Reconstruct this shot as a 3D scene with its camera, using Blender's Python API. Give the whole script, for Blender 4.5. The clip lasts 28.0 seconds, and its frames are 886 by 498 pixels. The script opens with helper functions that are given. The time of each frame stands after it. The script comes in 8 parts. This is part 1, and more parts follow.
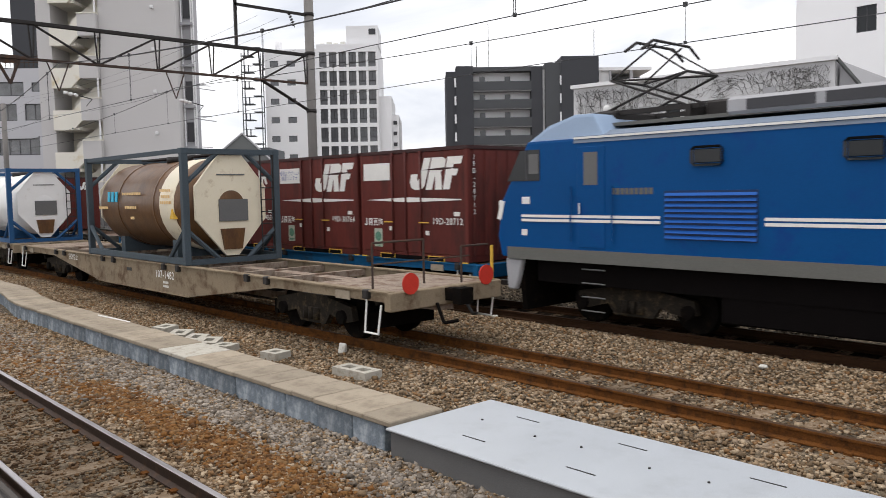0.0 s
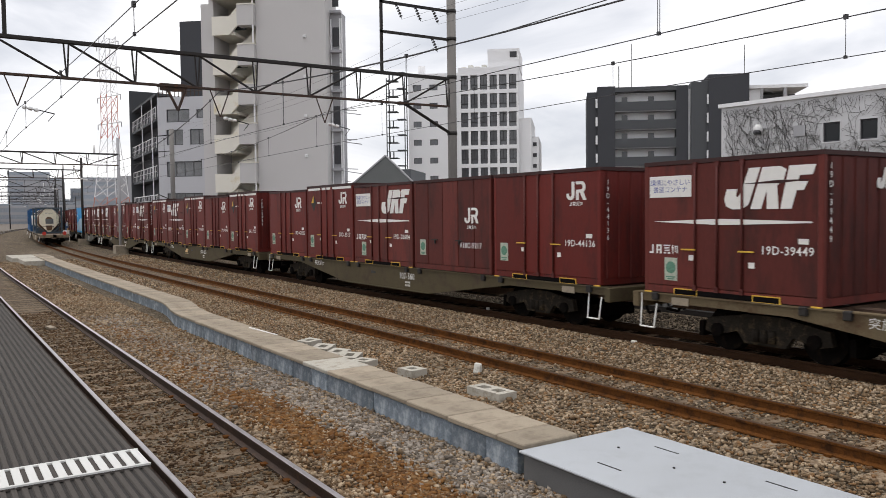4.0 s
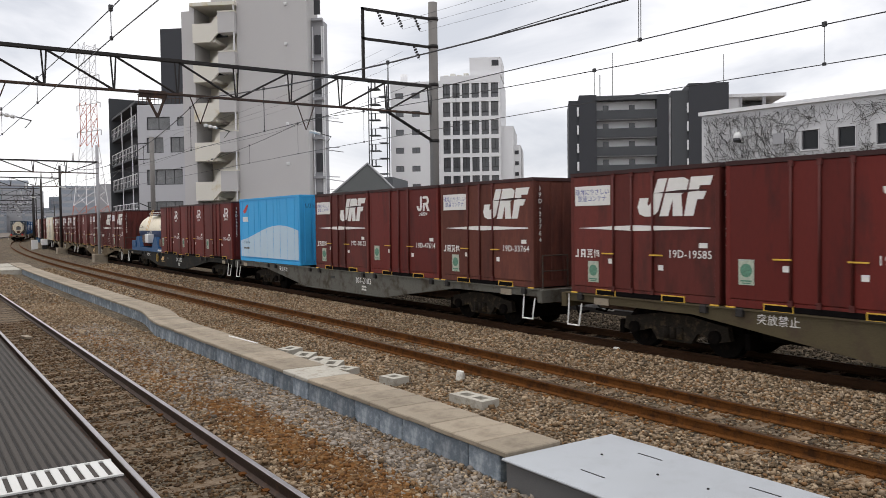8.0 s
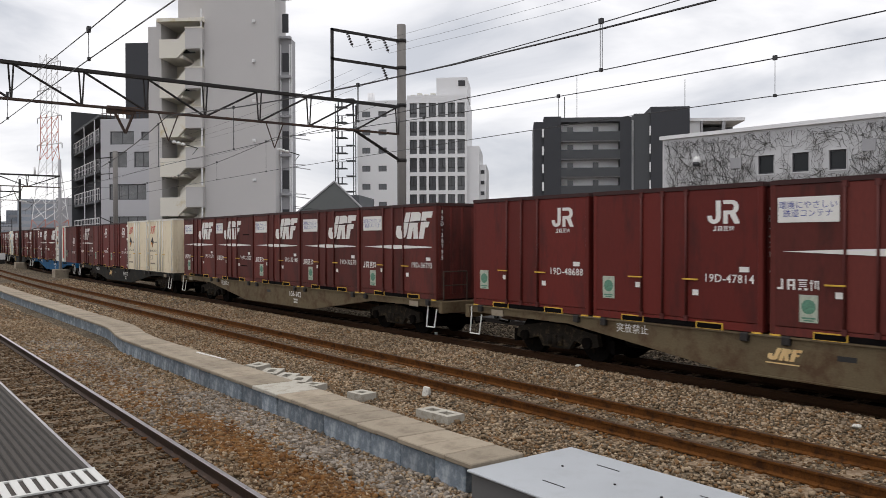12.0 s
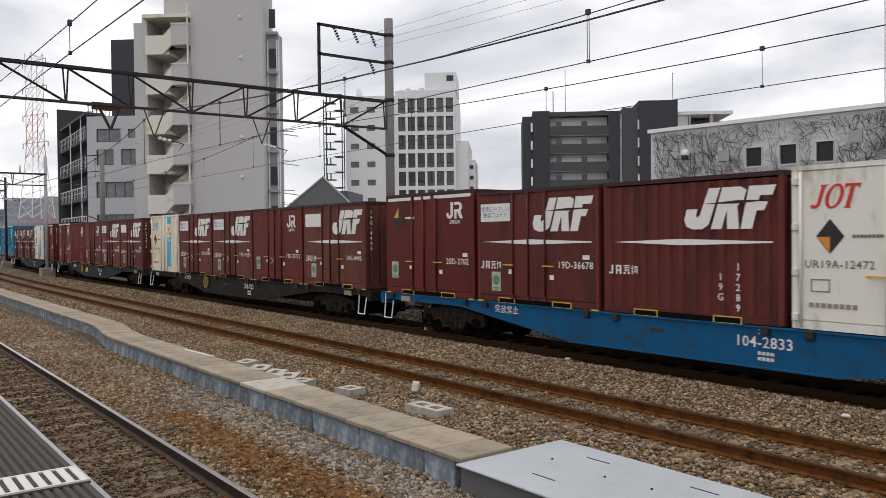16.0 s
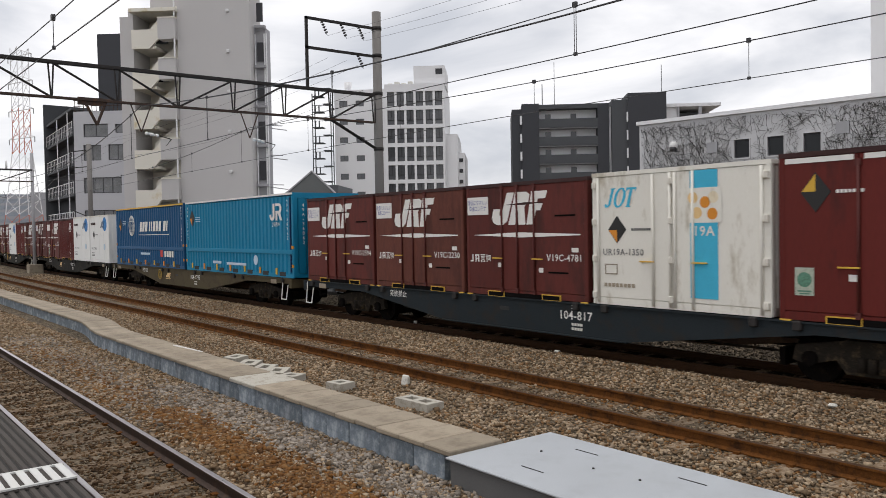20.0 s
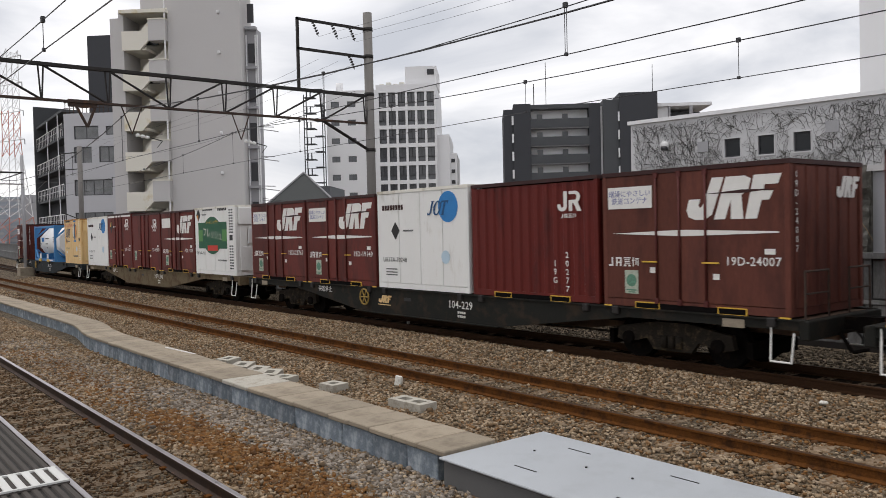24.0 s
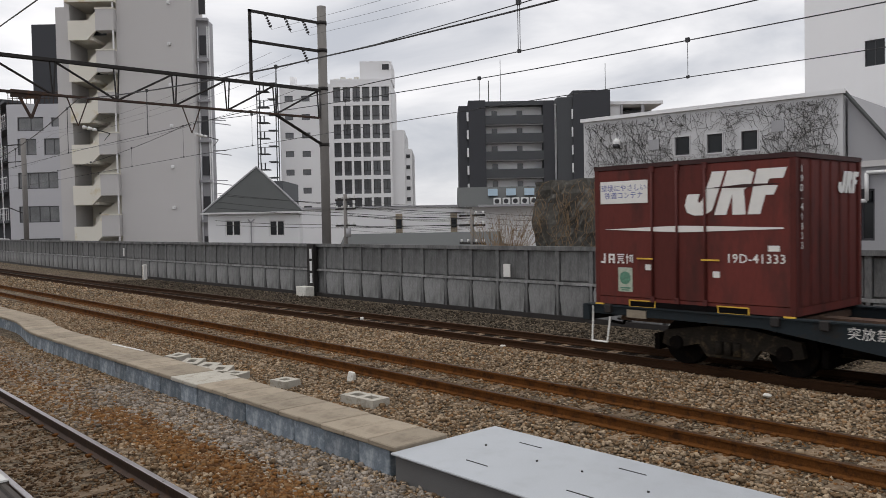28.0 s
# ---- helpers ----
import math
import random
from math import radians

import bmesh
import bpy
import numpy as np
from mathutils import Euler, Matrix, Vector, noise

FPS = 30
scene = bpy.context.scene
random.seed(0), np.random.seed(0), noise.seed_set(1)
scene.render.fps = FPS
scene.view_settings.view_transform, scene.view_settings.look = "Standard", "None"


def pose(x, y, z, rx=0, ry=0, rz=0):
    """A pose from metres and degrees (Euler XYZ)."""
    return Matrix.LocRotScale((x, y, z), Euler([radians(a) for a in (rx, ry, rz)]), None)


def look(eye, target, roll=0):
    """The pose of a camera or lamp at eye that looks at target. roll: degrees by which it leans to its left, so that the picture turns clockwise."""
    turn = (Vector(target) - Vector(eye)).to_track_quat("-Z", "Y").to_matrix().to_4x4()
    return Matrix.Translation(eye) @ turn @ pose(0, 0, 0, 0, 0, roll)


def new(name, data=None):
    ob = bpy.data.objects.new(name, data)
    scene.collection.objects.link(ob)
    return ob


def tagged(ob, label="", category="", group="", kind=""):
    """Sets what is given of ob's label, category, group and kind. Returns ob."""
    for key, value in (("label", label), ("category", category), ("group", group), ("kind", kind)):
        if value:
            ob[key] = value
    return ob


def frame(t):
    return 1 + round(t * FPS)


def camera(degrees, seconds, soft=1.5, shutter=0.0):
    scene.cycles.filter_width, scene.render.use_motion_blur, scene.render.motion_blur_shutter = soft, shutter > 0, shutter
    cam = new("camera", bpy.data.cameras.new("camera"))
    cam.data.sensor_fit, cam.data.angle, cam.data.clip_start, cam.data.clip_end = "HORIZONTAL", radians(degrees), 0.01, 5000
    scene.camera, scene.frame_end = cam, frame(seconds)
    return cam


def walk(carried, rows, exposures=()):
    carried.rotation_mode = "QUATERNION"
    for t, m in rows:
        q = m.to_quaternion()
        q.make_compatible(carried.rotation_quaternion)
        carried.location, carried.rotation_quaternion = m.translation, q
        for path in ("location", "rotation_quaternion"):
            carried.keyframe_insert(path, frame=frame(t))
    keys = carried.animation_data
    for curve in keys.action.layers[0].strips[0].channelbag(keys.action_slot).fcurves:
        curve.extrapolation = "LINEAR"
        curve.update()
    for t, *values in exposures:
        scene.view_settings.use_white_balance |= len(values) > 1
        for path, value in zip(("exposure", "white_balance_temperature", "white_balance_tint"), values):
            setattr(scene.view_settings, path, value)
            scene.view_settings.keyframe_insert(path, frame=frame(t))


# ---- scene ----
cam = camera(57.83, 28.0, soft=0.75, shutter=0.07)
# seconds, place, tilt, lean, turn
PATH = """
0.0 -0.205 0.116 2.585 -4.23 1.09 47.36
0.1 -0.206 0.117 2.585 -4.23 0.98 49.22
0.2 -0.207 0.119 2.585 -4.21 0.93 51.00
0.3 -0.208 0.121 2.584 -4.11 0.89 52.52
0.4 -0.210 0.123 2.584 -3.99 0.87 53.49
0.5 -0.211 0.125 2.584 -3.90 0.83 53.80
1.0 -0.216 0.134 2.580 -3.51 0.61 54.05
1.5 -0.194 0.134 2.585 -3.42 0.68 54.23
2.0 -0.149 0.116 2.597 -3.04 0.88 54.90
2.5 -0.147 0.117 2.593 -2.62 0.76 55.94
3.0 -0.174 0.122 2.583 -2.60 0.89 56.80
3.5 -0.186 0.121 2.580 -2.59 0.70 57.24
5.5 -0.193 0.107 2.588 -2.45 0.47 56.94
6.0 -0.210 0.126 2.584 -2.41 0.58 56.83
6.5 -0.227 0.141 2.573 -2.24 0.68 56.67
7.0 -0.231 0.142 2.572 -2.27 0.49 56.46
7.5 -0.240 0.153 2.567 -2.18 0.54 56.18
8.0 -0.252 0.172 2.552 -1.99 0.73 55.96
8.5 -0.244 0.141 2.545 -1.81 1.01 55.76
9.0 -0.240 0.094 2.533 -1.64 0.93 55.23
9.5 -0.211 0.050 2.531 -1.64 0.82 54.12
10.0 -0.095 -0.008 2.556 -1.27 0.56 53.78
10.5 0.018 -0.056 2.581 -1.37 0.70 53.80
11.0 0.077 -0.090 2.596 -1.33 0.56 54.00
11.5 0.079 -0.101 2.598 -0.76 0.29 53.72
12.0 0.038 -0.085 2.580 -0.71 0.13 53.48
12.5 0.009 -0.073 2.566 -0.83 0.05 53.39
14.5 -0.003 -0.019 2.551 -0.63 0.68 53.06
15.0 -0.006 -0.017 2.548 -0.73 0.60 52.94
15.5 -0.005 -0.013 2.548 -0.91 0.58 52.88
16.0 -0.005 -0.018 2.548 -1.03 0.62 52.75
16.5 -0.003 -0.023 2.549 -1.18 0.43 52.68
17.0 -0.000 -0.022 2.551 -1.28 0.53 52.62
17.5 -0.001 -0.014 2.550 -1.36 0.67 52.54
18.0 0.006 -0.018 2.555 -1.44 0.72 52.43
18.5 0.009 -0.011 2.555 -1.51 0.84 52.35
19.0 0.016 -0.006 2.552 -1.54 0.98 52.31
19.5 0.013 0.000 2.551 -1.50 0.95 52.15
20.0 0.009 0.006 2.551 -1.51 1.02 52.05
20.5 0.010 0.002 2.552 -1.47 1.06 51.94
21.0 0.014 -0.002 2.550 -1.50 0.98 51.90
21.5 0.011 -0.003 2.547 -1.44 1.00 51.84
23.5 0.018 -0.001 2.553 -1.47 1.30 51.62
24.0 0.024 0.000 2.552 -1.49 1.34 51.51
24.5 0.035 -0.003 2.553 -1.52 1.38 51.40
25.0 0.044 -0.009 2.558 -1.54 1.36 51.29
25.5 0.042 -0.011 2.558 -1.53 1.35 51.14
26.0 0.045 -0.010 2.561 -1.54 1.36 50.97
26.5 0.041 0.003 2.553 -1.54 1.30 50.58
27.0 0.042 0.018 2.550 -1.63 1.22 49.27
27.5 0.049 0.015 2.551 -1.75 1.10 48.54
28.0 0.038 0.023 2.545 -1.85 1.10 48.29
"""
walk(cam, [(t, pose(x, y, z, 90 + a, b, c)) for t, x, y, z, a, b, c in ([float(v) for v in r.split()] for r in PATH.strip().split("\n"))], [(t, e, 6560, 12) for t, e in ((0, 0.46), (1, 0.42), (3, 0.28), (8, 0.22), (10, 0.11), (15, 0.06), (21, 0.07), (26, 0.0), (28, -0.08))])

# ---- world and light ----
world = bpy.data.worlds.new("overcast")
scene.world = world
world.use_nodes = True
nt = world.node_tree
nt.nodes.clear()
out = nt.nodes.new("ShaderNodeOutputWorld")
bg = nt.nodes.new("ShaderNodeBackground")
sky = nt.nodes.new("ShaderNodeTexSky")
sky.sky_type = 'NISHITA'
sky.sun_disc = False
sky.sun_elevation = radians(74)
sky.sun_rotation = radians(213)
co = nt.nodes.new("ShaderNodeTexCoord")
mp = nt.nodes.new("ShaderNodeMapping")
mp.inputs["Scale"].default_value = (1.0, 1.0, 3.6)
cl = nt.nodes.new("ShaderNodeTexNoise")
cl.inputs["Scale"].default_value = 2.3
cl.inputs["Detail"].default_value = 7
cl.inputs["Roughness"].default_value = 0.52
cl.inputs["Distortion"].default_value = 0.4
ramp = nt.nodes.new("ShaderNodeValToRGB")
ramp.color_ramp.elements[0].position = 0.34
ramp.color_ramp.elements[0].color = (0.6, 0.63, 0.68, 1)
ramp.color_ramp.elements[1].position = 0.6
ramp.color_ramp.elements[1].color = (1.15, 1.15, 1.15, 1)
mix = nt.nodes.new("ShaderNodeMixRGB")
mix.inputs[0].default_value = 0.93
scl = nt.nodes.new("ShaderNodeMixRGB")
scl.blend_type = 'MULTIPLY'
scl.inputs[0].default_value = 1
scl.inputs[2].default_value = (0.12, 0.12, 0.12, 1)
nt.links.new(co.outputs["Generated"], mp.inputs[0])
nt.links.new(mp.outputs[0], cl.inputs["Vector"])
nt.links.new(cl.outputs["Fac"], ramp.inputs[0])
nt.links.new(sky.outputs[0], scl.inputs[1])
nt.links.new(scl.outputs[0], mix.inputs[1])
nt.links.new(ramp.outputs[0], mix.inputs[2])
nt.links.new(mix.outputs[0], bg.inputs[0])
bg.inputs[1].default_value = 1.0
nt.links.new(bg.outputs[0], out.inputs[0])

sun = new("sun", bpy.data.lights.new("sun", 'SUN'))
sun.data.energy = 0.95
sun.data.angle = radians(25)
sun.data.color = (1.0, 0.96, 0.9)
sun.matrix_world = look((-9, -14, 60), (0, 0, 0))

# ---- materials ----


def nodes_of(m):
    m.use_nodes = True
    t = m.node_tree
    t.nodes.clear()
    o = t.nodes.new("ShaderNodeOutputMaterial")
    b = t.nodes.new("ShaderNodeBsdfPrincipled")
    t.links.new(b.outputs[0], o.inputs[0])
    return t, b


def mat(name, color, rough=0.7, metal=0.0, vary=0.25, scale=1.5, fine=40.0, bump=0.15, dirt=None, dirt_amount=0.0, island=0.0, stretch=(1, 1, 1), spec=0.3, objvary=0.0):
    """A worn surface: base colour, broad stains, fine grain and relief."""
    m = bpy.data.materials.new(name)
    t, b = nodes_of(m)
    N, L = t.nodes.new, t.links.new
    tc = N("ShaderNodeTexCoord")
    ma = N("ShaderNodeMapping")
    ma.inputs["Scale"].default_value = stretch
    L(tc.outputs["Object"], ma.inputs[0])
    broad = N("ShaderNodeTexNoise")
    broad.inputs["Scale"].default_value = scale
    broad.inputs["Detail"].default_value = 5
    broad.inputs["Roughness"].default_value = 0.6
    L(ma.outputs[0], broad.inputs["Vector"])
    grain = N("ShaderNodeTexNoise")
    grain.inputs["Scale"].default_value = fine
    grain.inputs["Detail"].default_value = 3
    L(ma.outputs[0], grain.inputs["Vector"])
    base = N("ShaderNodeMixRGB")
    c = Vector(color)
    base.inputs[1].default_value = (*[max(0, v * (1 - vary)) for v in c], 1)
    base.inputs[2].default_value = (*[min(1, v * (1 + vary)) for v in c], 1)
    L(broad.outputs["Fac"], base.inputs[0])
    g2 = N("ShaderNodeMixRGB")
    g2.blend_type = 'OVERLAY'
    g2.inputs[0].default_value = min(0.8, vary * 1.1)
    L(base.outputs[0], g2.inputs[1])
    L(grain.outputs["Fac"], g2.inputs[2])
    last = g2.outputs[0]
    if dirt:
        dn = N("ShaderNodeTexNoise")
        dn.inputs["Scale"].default_value = scale * 2.3
        dn.inputs["Detail"].default_value = 8
        dn.inputs["Roughness"].default_value = 0.7
        L(ma.outputs[0], dn.inputs["Vector"])
        dr = N("ShaderNodeValToRGB")
        dr.color_ramp.elements[0].position = 0.62 - 0.3 * dirt_amount
        dr.color_ramp.elements[1].position = 0.74 - 0.2 * dirt_amount
        L(dn.outputs["Fac"], dr.inputs[0])
        dm = N("ShaderNodeMixRGB")
        L(dr.outputs[0], dm.inputs[0])
        L(last, dm.inputs[1])
        dm.inputs[2].default_value = (*dirt, 1)
        last = dm.outputs[0]
    if island or objvary:
        src = N("ShaderNodeNewGeometry").outputs["Random Per Island"] if island else N("ShaderNodeObjectInfo").outputs["Random"]
        hv = N("ShaderNodeHueSaturation")
        mr = N("ShaderNodeMapRange")
        k = island or objvary
        mr.inputs[3].default_value = 1 - k
        mr.inputs[4].default_value = 1 + k
        L(src, mr.inputs[0])
        L(mr.outputs[0], hv.inputs["Value"])
        L(last, hv.inputs["Color"])
        last = hv.outputs[0]
    L(last, b.inputs["Base Color"])
    rr = N("ShaderNodeMapRange")
    rr.inputs[3].default_value = max(0.05, rough - 0.12)
    rr.inputs[4].default_value = min(1, rough + 0.12)
    L(broad.outputs["Fac"], rr.inputs[0])
    L(rr.outputs[0], b.inputs["Roughness"])
    b.inputs["Metallic"].default_value = metal
    b.inputs["Specular IOR Level"].default_value = spec
    if bump:
        bp = N("ShaderNodeBump")
        bp.inputs["Strength"].default_value = bump
        bp.inputs["Distance"].default_value = 0.02
        L(grain.outputs["Fac"], bp.inputs["Height"])
        L(bp.outputs[0], b.inputs["Normal"])
    return m


def gravel(name, tones, cell=22.0, bump=0.9, rust=None):
    """Crushed stone seen as cells of many tones, with broad drifts of colour."""
    m = bpy.data.materials.new(name)
    t, b = nodes_of(m)
    N, L = t.nodes.new, t.links.new
    tc = N("ShaderNodeTexCoord")
    wob = N("ShaderNodeTexNoise")
    wob.inputs["Scale"].default_value = 14
    add = N("ShaderNodeMixRGB")
    add.blend_type = 'ADD'
    add.inputs[0].default_value = 0.05
    L(tc.outputs["Object"], wob.inputs["Vector"])
    L(tc.outputs["Object"], add.inputs[1])
    L(wob.outputs["Color"], add.inputs[2])
    vo = N("ShaderNodeTexVoronoi")
    vo.inputs["Scale"].default_value = cell
    L(add.outputs[0], vo.inputs["Vector"])
    ra = N("ShaderNodeValToRGB")
    while len(ra.color_ramp.elements) < len(tones):
        ra.color_ramp.elements.new(0.5)
    for i, c in enumerate(tones):
        ra.color_ramp.elements[i].position = i / (len(tones) - 1)
        ra.color_ramp.elements[i].color = (*c, 1)
    sep = N("ShaderNodeSeparateColor")
    L(vo.outputs["Color"], sep.inputs[0])
    L(sep.outputs[0], ra.inputs[0])
    br = N("ShaderNodeTexNoise")
    br.inputs["Scale"].default_value = 0.45
    br.inputs["Detail"].default_value = 6
    L(tc.outputs["Object"], br.inputs["Vector"])
    mu = N("ShaderNodeMixRGB")
    mu.blend_type = 'OVERLAY'
    mu.inputs[0].default_value = 0.55
    L(ra.outputs[0], mu.inputs[1])
    L(br.outputs["Fac"], mu.inputs[2])
    L(mu.outputs[0], b.inputs["Base Color"])
    b.inputs["Roughness"].default_value = 0.92
    b.inputs["Specular IOR Level"].default_value = 0.2
    bp = N("ShaderNodeBump")
    bp.invert = True
    bp.inputs["Strength"].default_value = bump
    bp.inputs["Distance"].default_value = 0.05
    L(vo.outputs["Distance"], bp.inputs["Height"])
    L(bp.outputs[0], b.inputs["Normal"])
    return m


def crushed(name, tones, grain=0.3):
    """Loose stones: every stone takes one of the tones, with fine speckle."""
    m = bpy.data.materials.new(name)
    t, b = nodes_of(m)
    N, L = t.nodes.new, t.links.new
    ra = N("ShaderNodeValToRGB")
    ra.color_ramp.interpolation = 'CONSTANT'
    while len(ra.color_ramp.elements) < len(tones):
        ra.color_ramp.elements.new(0.5)
    for i, c in enumerate(tones):
        ra.color_ramp.elements[i].position = i / len(tones)
        ra.color_ramp.elements[i].color = (*c, 1)
    L(N("ShaderNodeNewGeometry").outputs["Random Per Island"], ra.inputs[0])
    tc = N("ShaderNodeTexCoord")
    sp = N("ShaderNodeTexNoise")
    sp.inputs["Scale"].default_value = 70
    sp.inputs["Detail"].default_value = 4
    L(tc.outputs["Object"], sp.inputs["Vector"])
    dr = N("ShaderNodeTexNoise")
    dr.inputs["Scale"].default_value = 0.6
    dr.inputs["Detail"].default_value = 5
    L(tc.outputs["Object"], dr.inputs["Vector"])
    last = ra.outputs[0]
    for src, k in ((sp, grain), (dr, 0.5)):
        mx = N("ShaderNodeMixRGB")
        mx.blend_type = 'OVERLAY'
        mx.inputs[0].default_value = k
        L(last, mx.inputs[1])
        L(src.outputs["Fac"], mx.inputs[2])
        last = mx.outputs[0]
    L(last, b.inputs["Base Color"])
    b.inputs["Roughness"].default_value = 0.92
    b.inputs["Specular IOR Level"].default_value = 0.2
    bp = N("ShaderNodeBump")
    bp.inputs["Strength"].default_value = 0.4
    bp.inputs["Distance"].default_value = 0.01
    L(sp.outputs["Fac"], bp.inputs["Height"])
    L(bp.outputs[0], b.inputs["Normal"])
    return m


M = {}
# the near-black tones paint shaded gaps between the stones into the bed
M["ballast"] = gravel("ballast", [(0.022, 0.016, 0.010), (0.121, 0.089, 0.058), (0.187, 0.147, 0.100), (0.044, 0.032, 0.020), (0.264, 0.210, 0.150)])
M["stone"] = crushed("stone", [(0.128, 0.089, 0.054), (0.287, 0.207, 0.130), (0.195, 0.133, 0.078), (0.348, 0.262, 0.173), (0.159, 0.105, 0.060), (0.268, 0.205, 0.144), (0.403, 0.310, 0.211), (0.220, 0.125, 0.060)])
M["stone_grey"] = crushed("stone_grey", [(0.132, 0.110, 0.088), (0.221, 0.190, 0.159), (0.287, 0.249, 0.211), (0.177, 0.142, 0.109), (0.342, 0.299, 0.251)])
M["stone_rust"] = crushed("stone_rust", [(0.183, 0.083, 0.025), (0.140, 0.061, 0.019), (0.218, 0.109, 0.038), (0.111, 0.056, 0.024), (0.193, 0.110, 0.049)])
# far-track stones: the train's shade is painted into these dark tones
M["stone_shaded"] = crushed("stone_shaded", [(0.022, 0.016, 0.011), (0.045, 0.032, 0.021), (0.03, 0.02, 0.012), (0.065, 0.048, 0.032)])
M["rail_far"] = mat("rail_far", (0.045, 0.022, 0.011), 0.8, vary=0.4, scale=3, fine=60, spec=0.1)
# brown stones by the wall, toned down further for the train's shade
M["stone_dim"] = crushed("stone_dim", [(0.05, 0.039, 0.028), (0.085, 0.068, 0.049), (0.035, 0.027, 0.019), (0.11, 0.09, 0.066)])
M["stone_brown"] = crushed("stone_brown", [(0.078, 0.045, 0.022), (0.130, 0.081, 0.042), (0.055, 0.032, 0.017), (0.171, 0.116, 0.070), (0.100, 0.056, 0.026)])
M["rail_rust"] = mat("rail_rust", (0.12, 0.047, 0.013), 0.9, vary=0.45, scale=3, fine=60, bump=0.3, dirt=(0.05, 0.022, 0.01), dirt_amount=0.5, spec=0.06)
M["rail_dark"] = mat("rail_dark", (0.05, 0.031, 0.023), 0.7, vary=0.35, scale=3, fine=60, dirt=(0.09, 0.05, 0.03), dirt_amount=0.3)
M["rail_top"] = mat("rail_top", (0.5, 0.47, 0.47), 0.32, metal=1.0, vary=0.15, scale=4, bump=0.02)
M["rail_top_rust"] = mat("rail_top_rust", (0.062, 0.033, 0.017), 0.6, vary=0.4, scale=2.5, bump=0.05, spec=0.12)
M["concrete"] = mat("concrete", (0.31, 0.262, 0.198), 0.92, vary=0.22, scale=1.6, fine=60, dirt=(0.22, 0.18, 0.135), dirt_amount=0.45, objvary=0.14)
M["block_pale"] = mat("block_pale", (0.43, 0.405, 0.35), 0.92, vary=0.18, scale=3, fine=60, dirt=(0.3, 0.27, 0.22), dirt_amount=0.4)
# far bed colour: brown taken almost to black to stand for shade
M["bed_shade"] = mat("shaded_ballast", (0.016, 0.012, 0.009), 0.95, vary=0.5, scale=3, fine=25, bump=0.8, spec=0.05)
M["concrete_white"] = mat("concrete_white", (0.66, 0.65, 0.6), 0.9, vary=0.15, scale=3, fine=70, dirt=(0.35, 0.32, 0.27), dirt_amount=0.3)
M["block_blue"] = mat("block_blue", (0.17, 0.205, 0.24), 0.85, vary=0.35, scale=1.6, fine=50, dirt=(0.4, 0.44, 0.48), dirt_amount=0.4, objvary=0.28)
M["sleeper"] = mat("sleeper", (0.252, 0.190, 0.130), 0.92, vary=0.35, scale=4, fine=50, bump=0.5, dirt=(0.140, 0.095, 0.057), dirt_amount=0.85, objvary=0.25)
M["cover_grey"] = mat("cover_grey", (0.4, 0.425, 0.45), 0.42, vary=0.14, scale=0.7, fine=90, bump=0.06, dirt=(0.36, 0.38, 0.4), dirt_amount=0.4)
M["cover_side"] = mat("cover_side", (0.13, 0.13, 0.13), 0.75, vary=0.18, scale=1.2, fine=70)
M["platform_rubber"] = mat("platform_rubber", (0.078, 0.07, 0.064), 0.85, vary=0.15, scale=2, fine=90, spec=0.1)
M["platform_white"] = mat("platform_white", (0.6, 0.6, 0.58), 0.7, vary=0.06, scale=4, fine=90)
M["fence"] = mat("fence_concrete", (0.165, 0.166, 0.165), 0.9, vary=0.35, scale=1.0, fine=30, dirt=(0.085, 0.085, 0.084), dirt_amount=0.6, stretch=(1, 1, 0.35), objvary=0.16)
M["fence_light"] = mat("fence_light", (0.25, 0.252, 0.25), 0.9, vary=0.3, scale=1.0, fine=30, dirt=(0.13, 0.13, 0.128), dirt_amount=0.6, stretch=(1, 1, 0.35), objvary=0.14)
M["pole"] = mat("pole_concrete", (0.2, 0.19, 0.18), 0.88, vary=0.15, scale=1, fine=50)
M["steel_dark"] = mat("steel_dark", (0.032, 0.029, 0.028), 0.65, metal=0.3, vary=0.3, scale=3)
M["steel_rusty"] = mat("steel_rusty", (0.06, 0.042, 0.035), 0.75, metal=0.2, vary=0.35, scale=2.5, dirt=(0.11, 0.055, 0.03), dirt_amount=0.4)
M["wire"] = mat("wire", (0.06, 0.06, 0.062), 0.5, metal=0.6, vary=0.05, bump=0)
M["insulator"] = mat("insulator", (0.75, 0.75, 0.74), 0.25, vary=0.05, bump=0)
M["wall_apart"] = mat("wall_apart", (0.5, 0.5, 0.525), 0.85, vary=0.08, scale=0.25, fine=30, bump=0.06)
# mottled grey in the pane colour stands for pale reflections
M["glass_reflect"] = mat("window_glass_reflect", (0.16, 0.165, 0.17), 0.2, vary=0.7, scale=0.9, bump=0, spec=0.5)
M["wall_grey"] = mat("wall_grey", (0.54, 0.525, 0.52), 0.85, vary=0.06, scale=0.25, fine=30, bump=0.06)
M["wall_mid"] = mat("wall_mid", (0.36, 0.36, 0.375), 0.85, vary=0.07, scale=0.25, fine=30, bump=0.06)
M["wall_beige"] = mat("wall_beige", (0.74, 0.71, 0.63), 0.85, vary=0.06, scale=0.3, fine=30, bump=0.05, dirt=(0.6, 0.5, 0.3), dirt_amount=0.15)
M["wall_white"] = mat("wall_white", (0.78, 0.78, 0.79), 0.85, vary=0.05, scale=0.2, fine=30, bump=0.05)
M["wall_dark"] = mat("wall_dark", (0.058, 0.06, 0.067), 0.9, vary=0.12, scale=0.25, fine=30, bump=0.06)
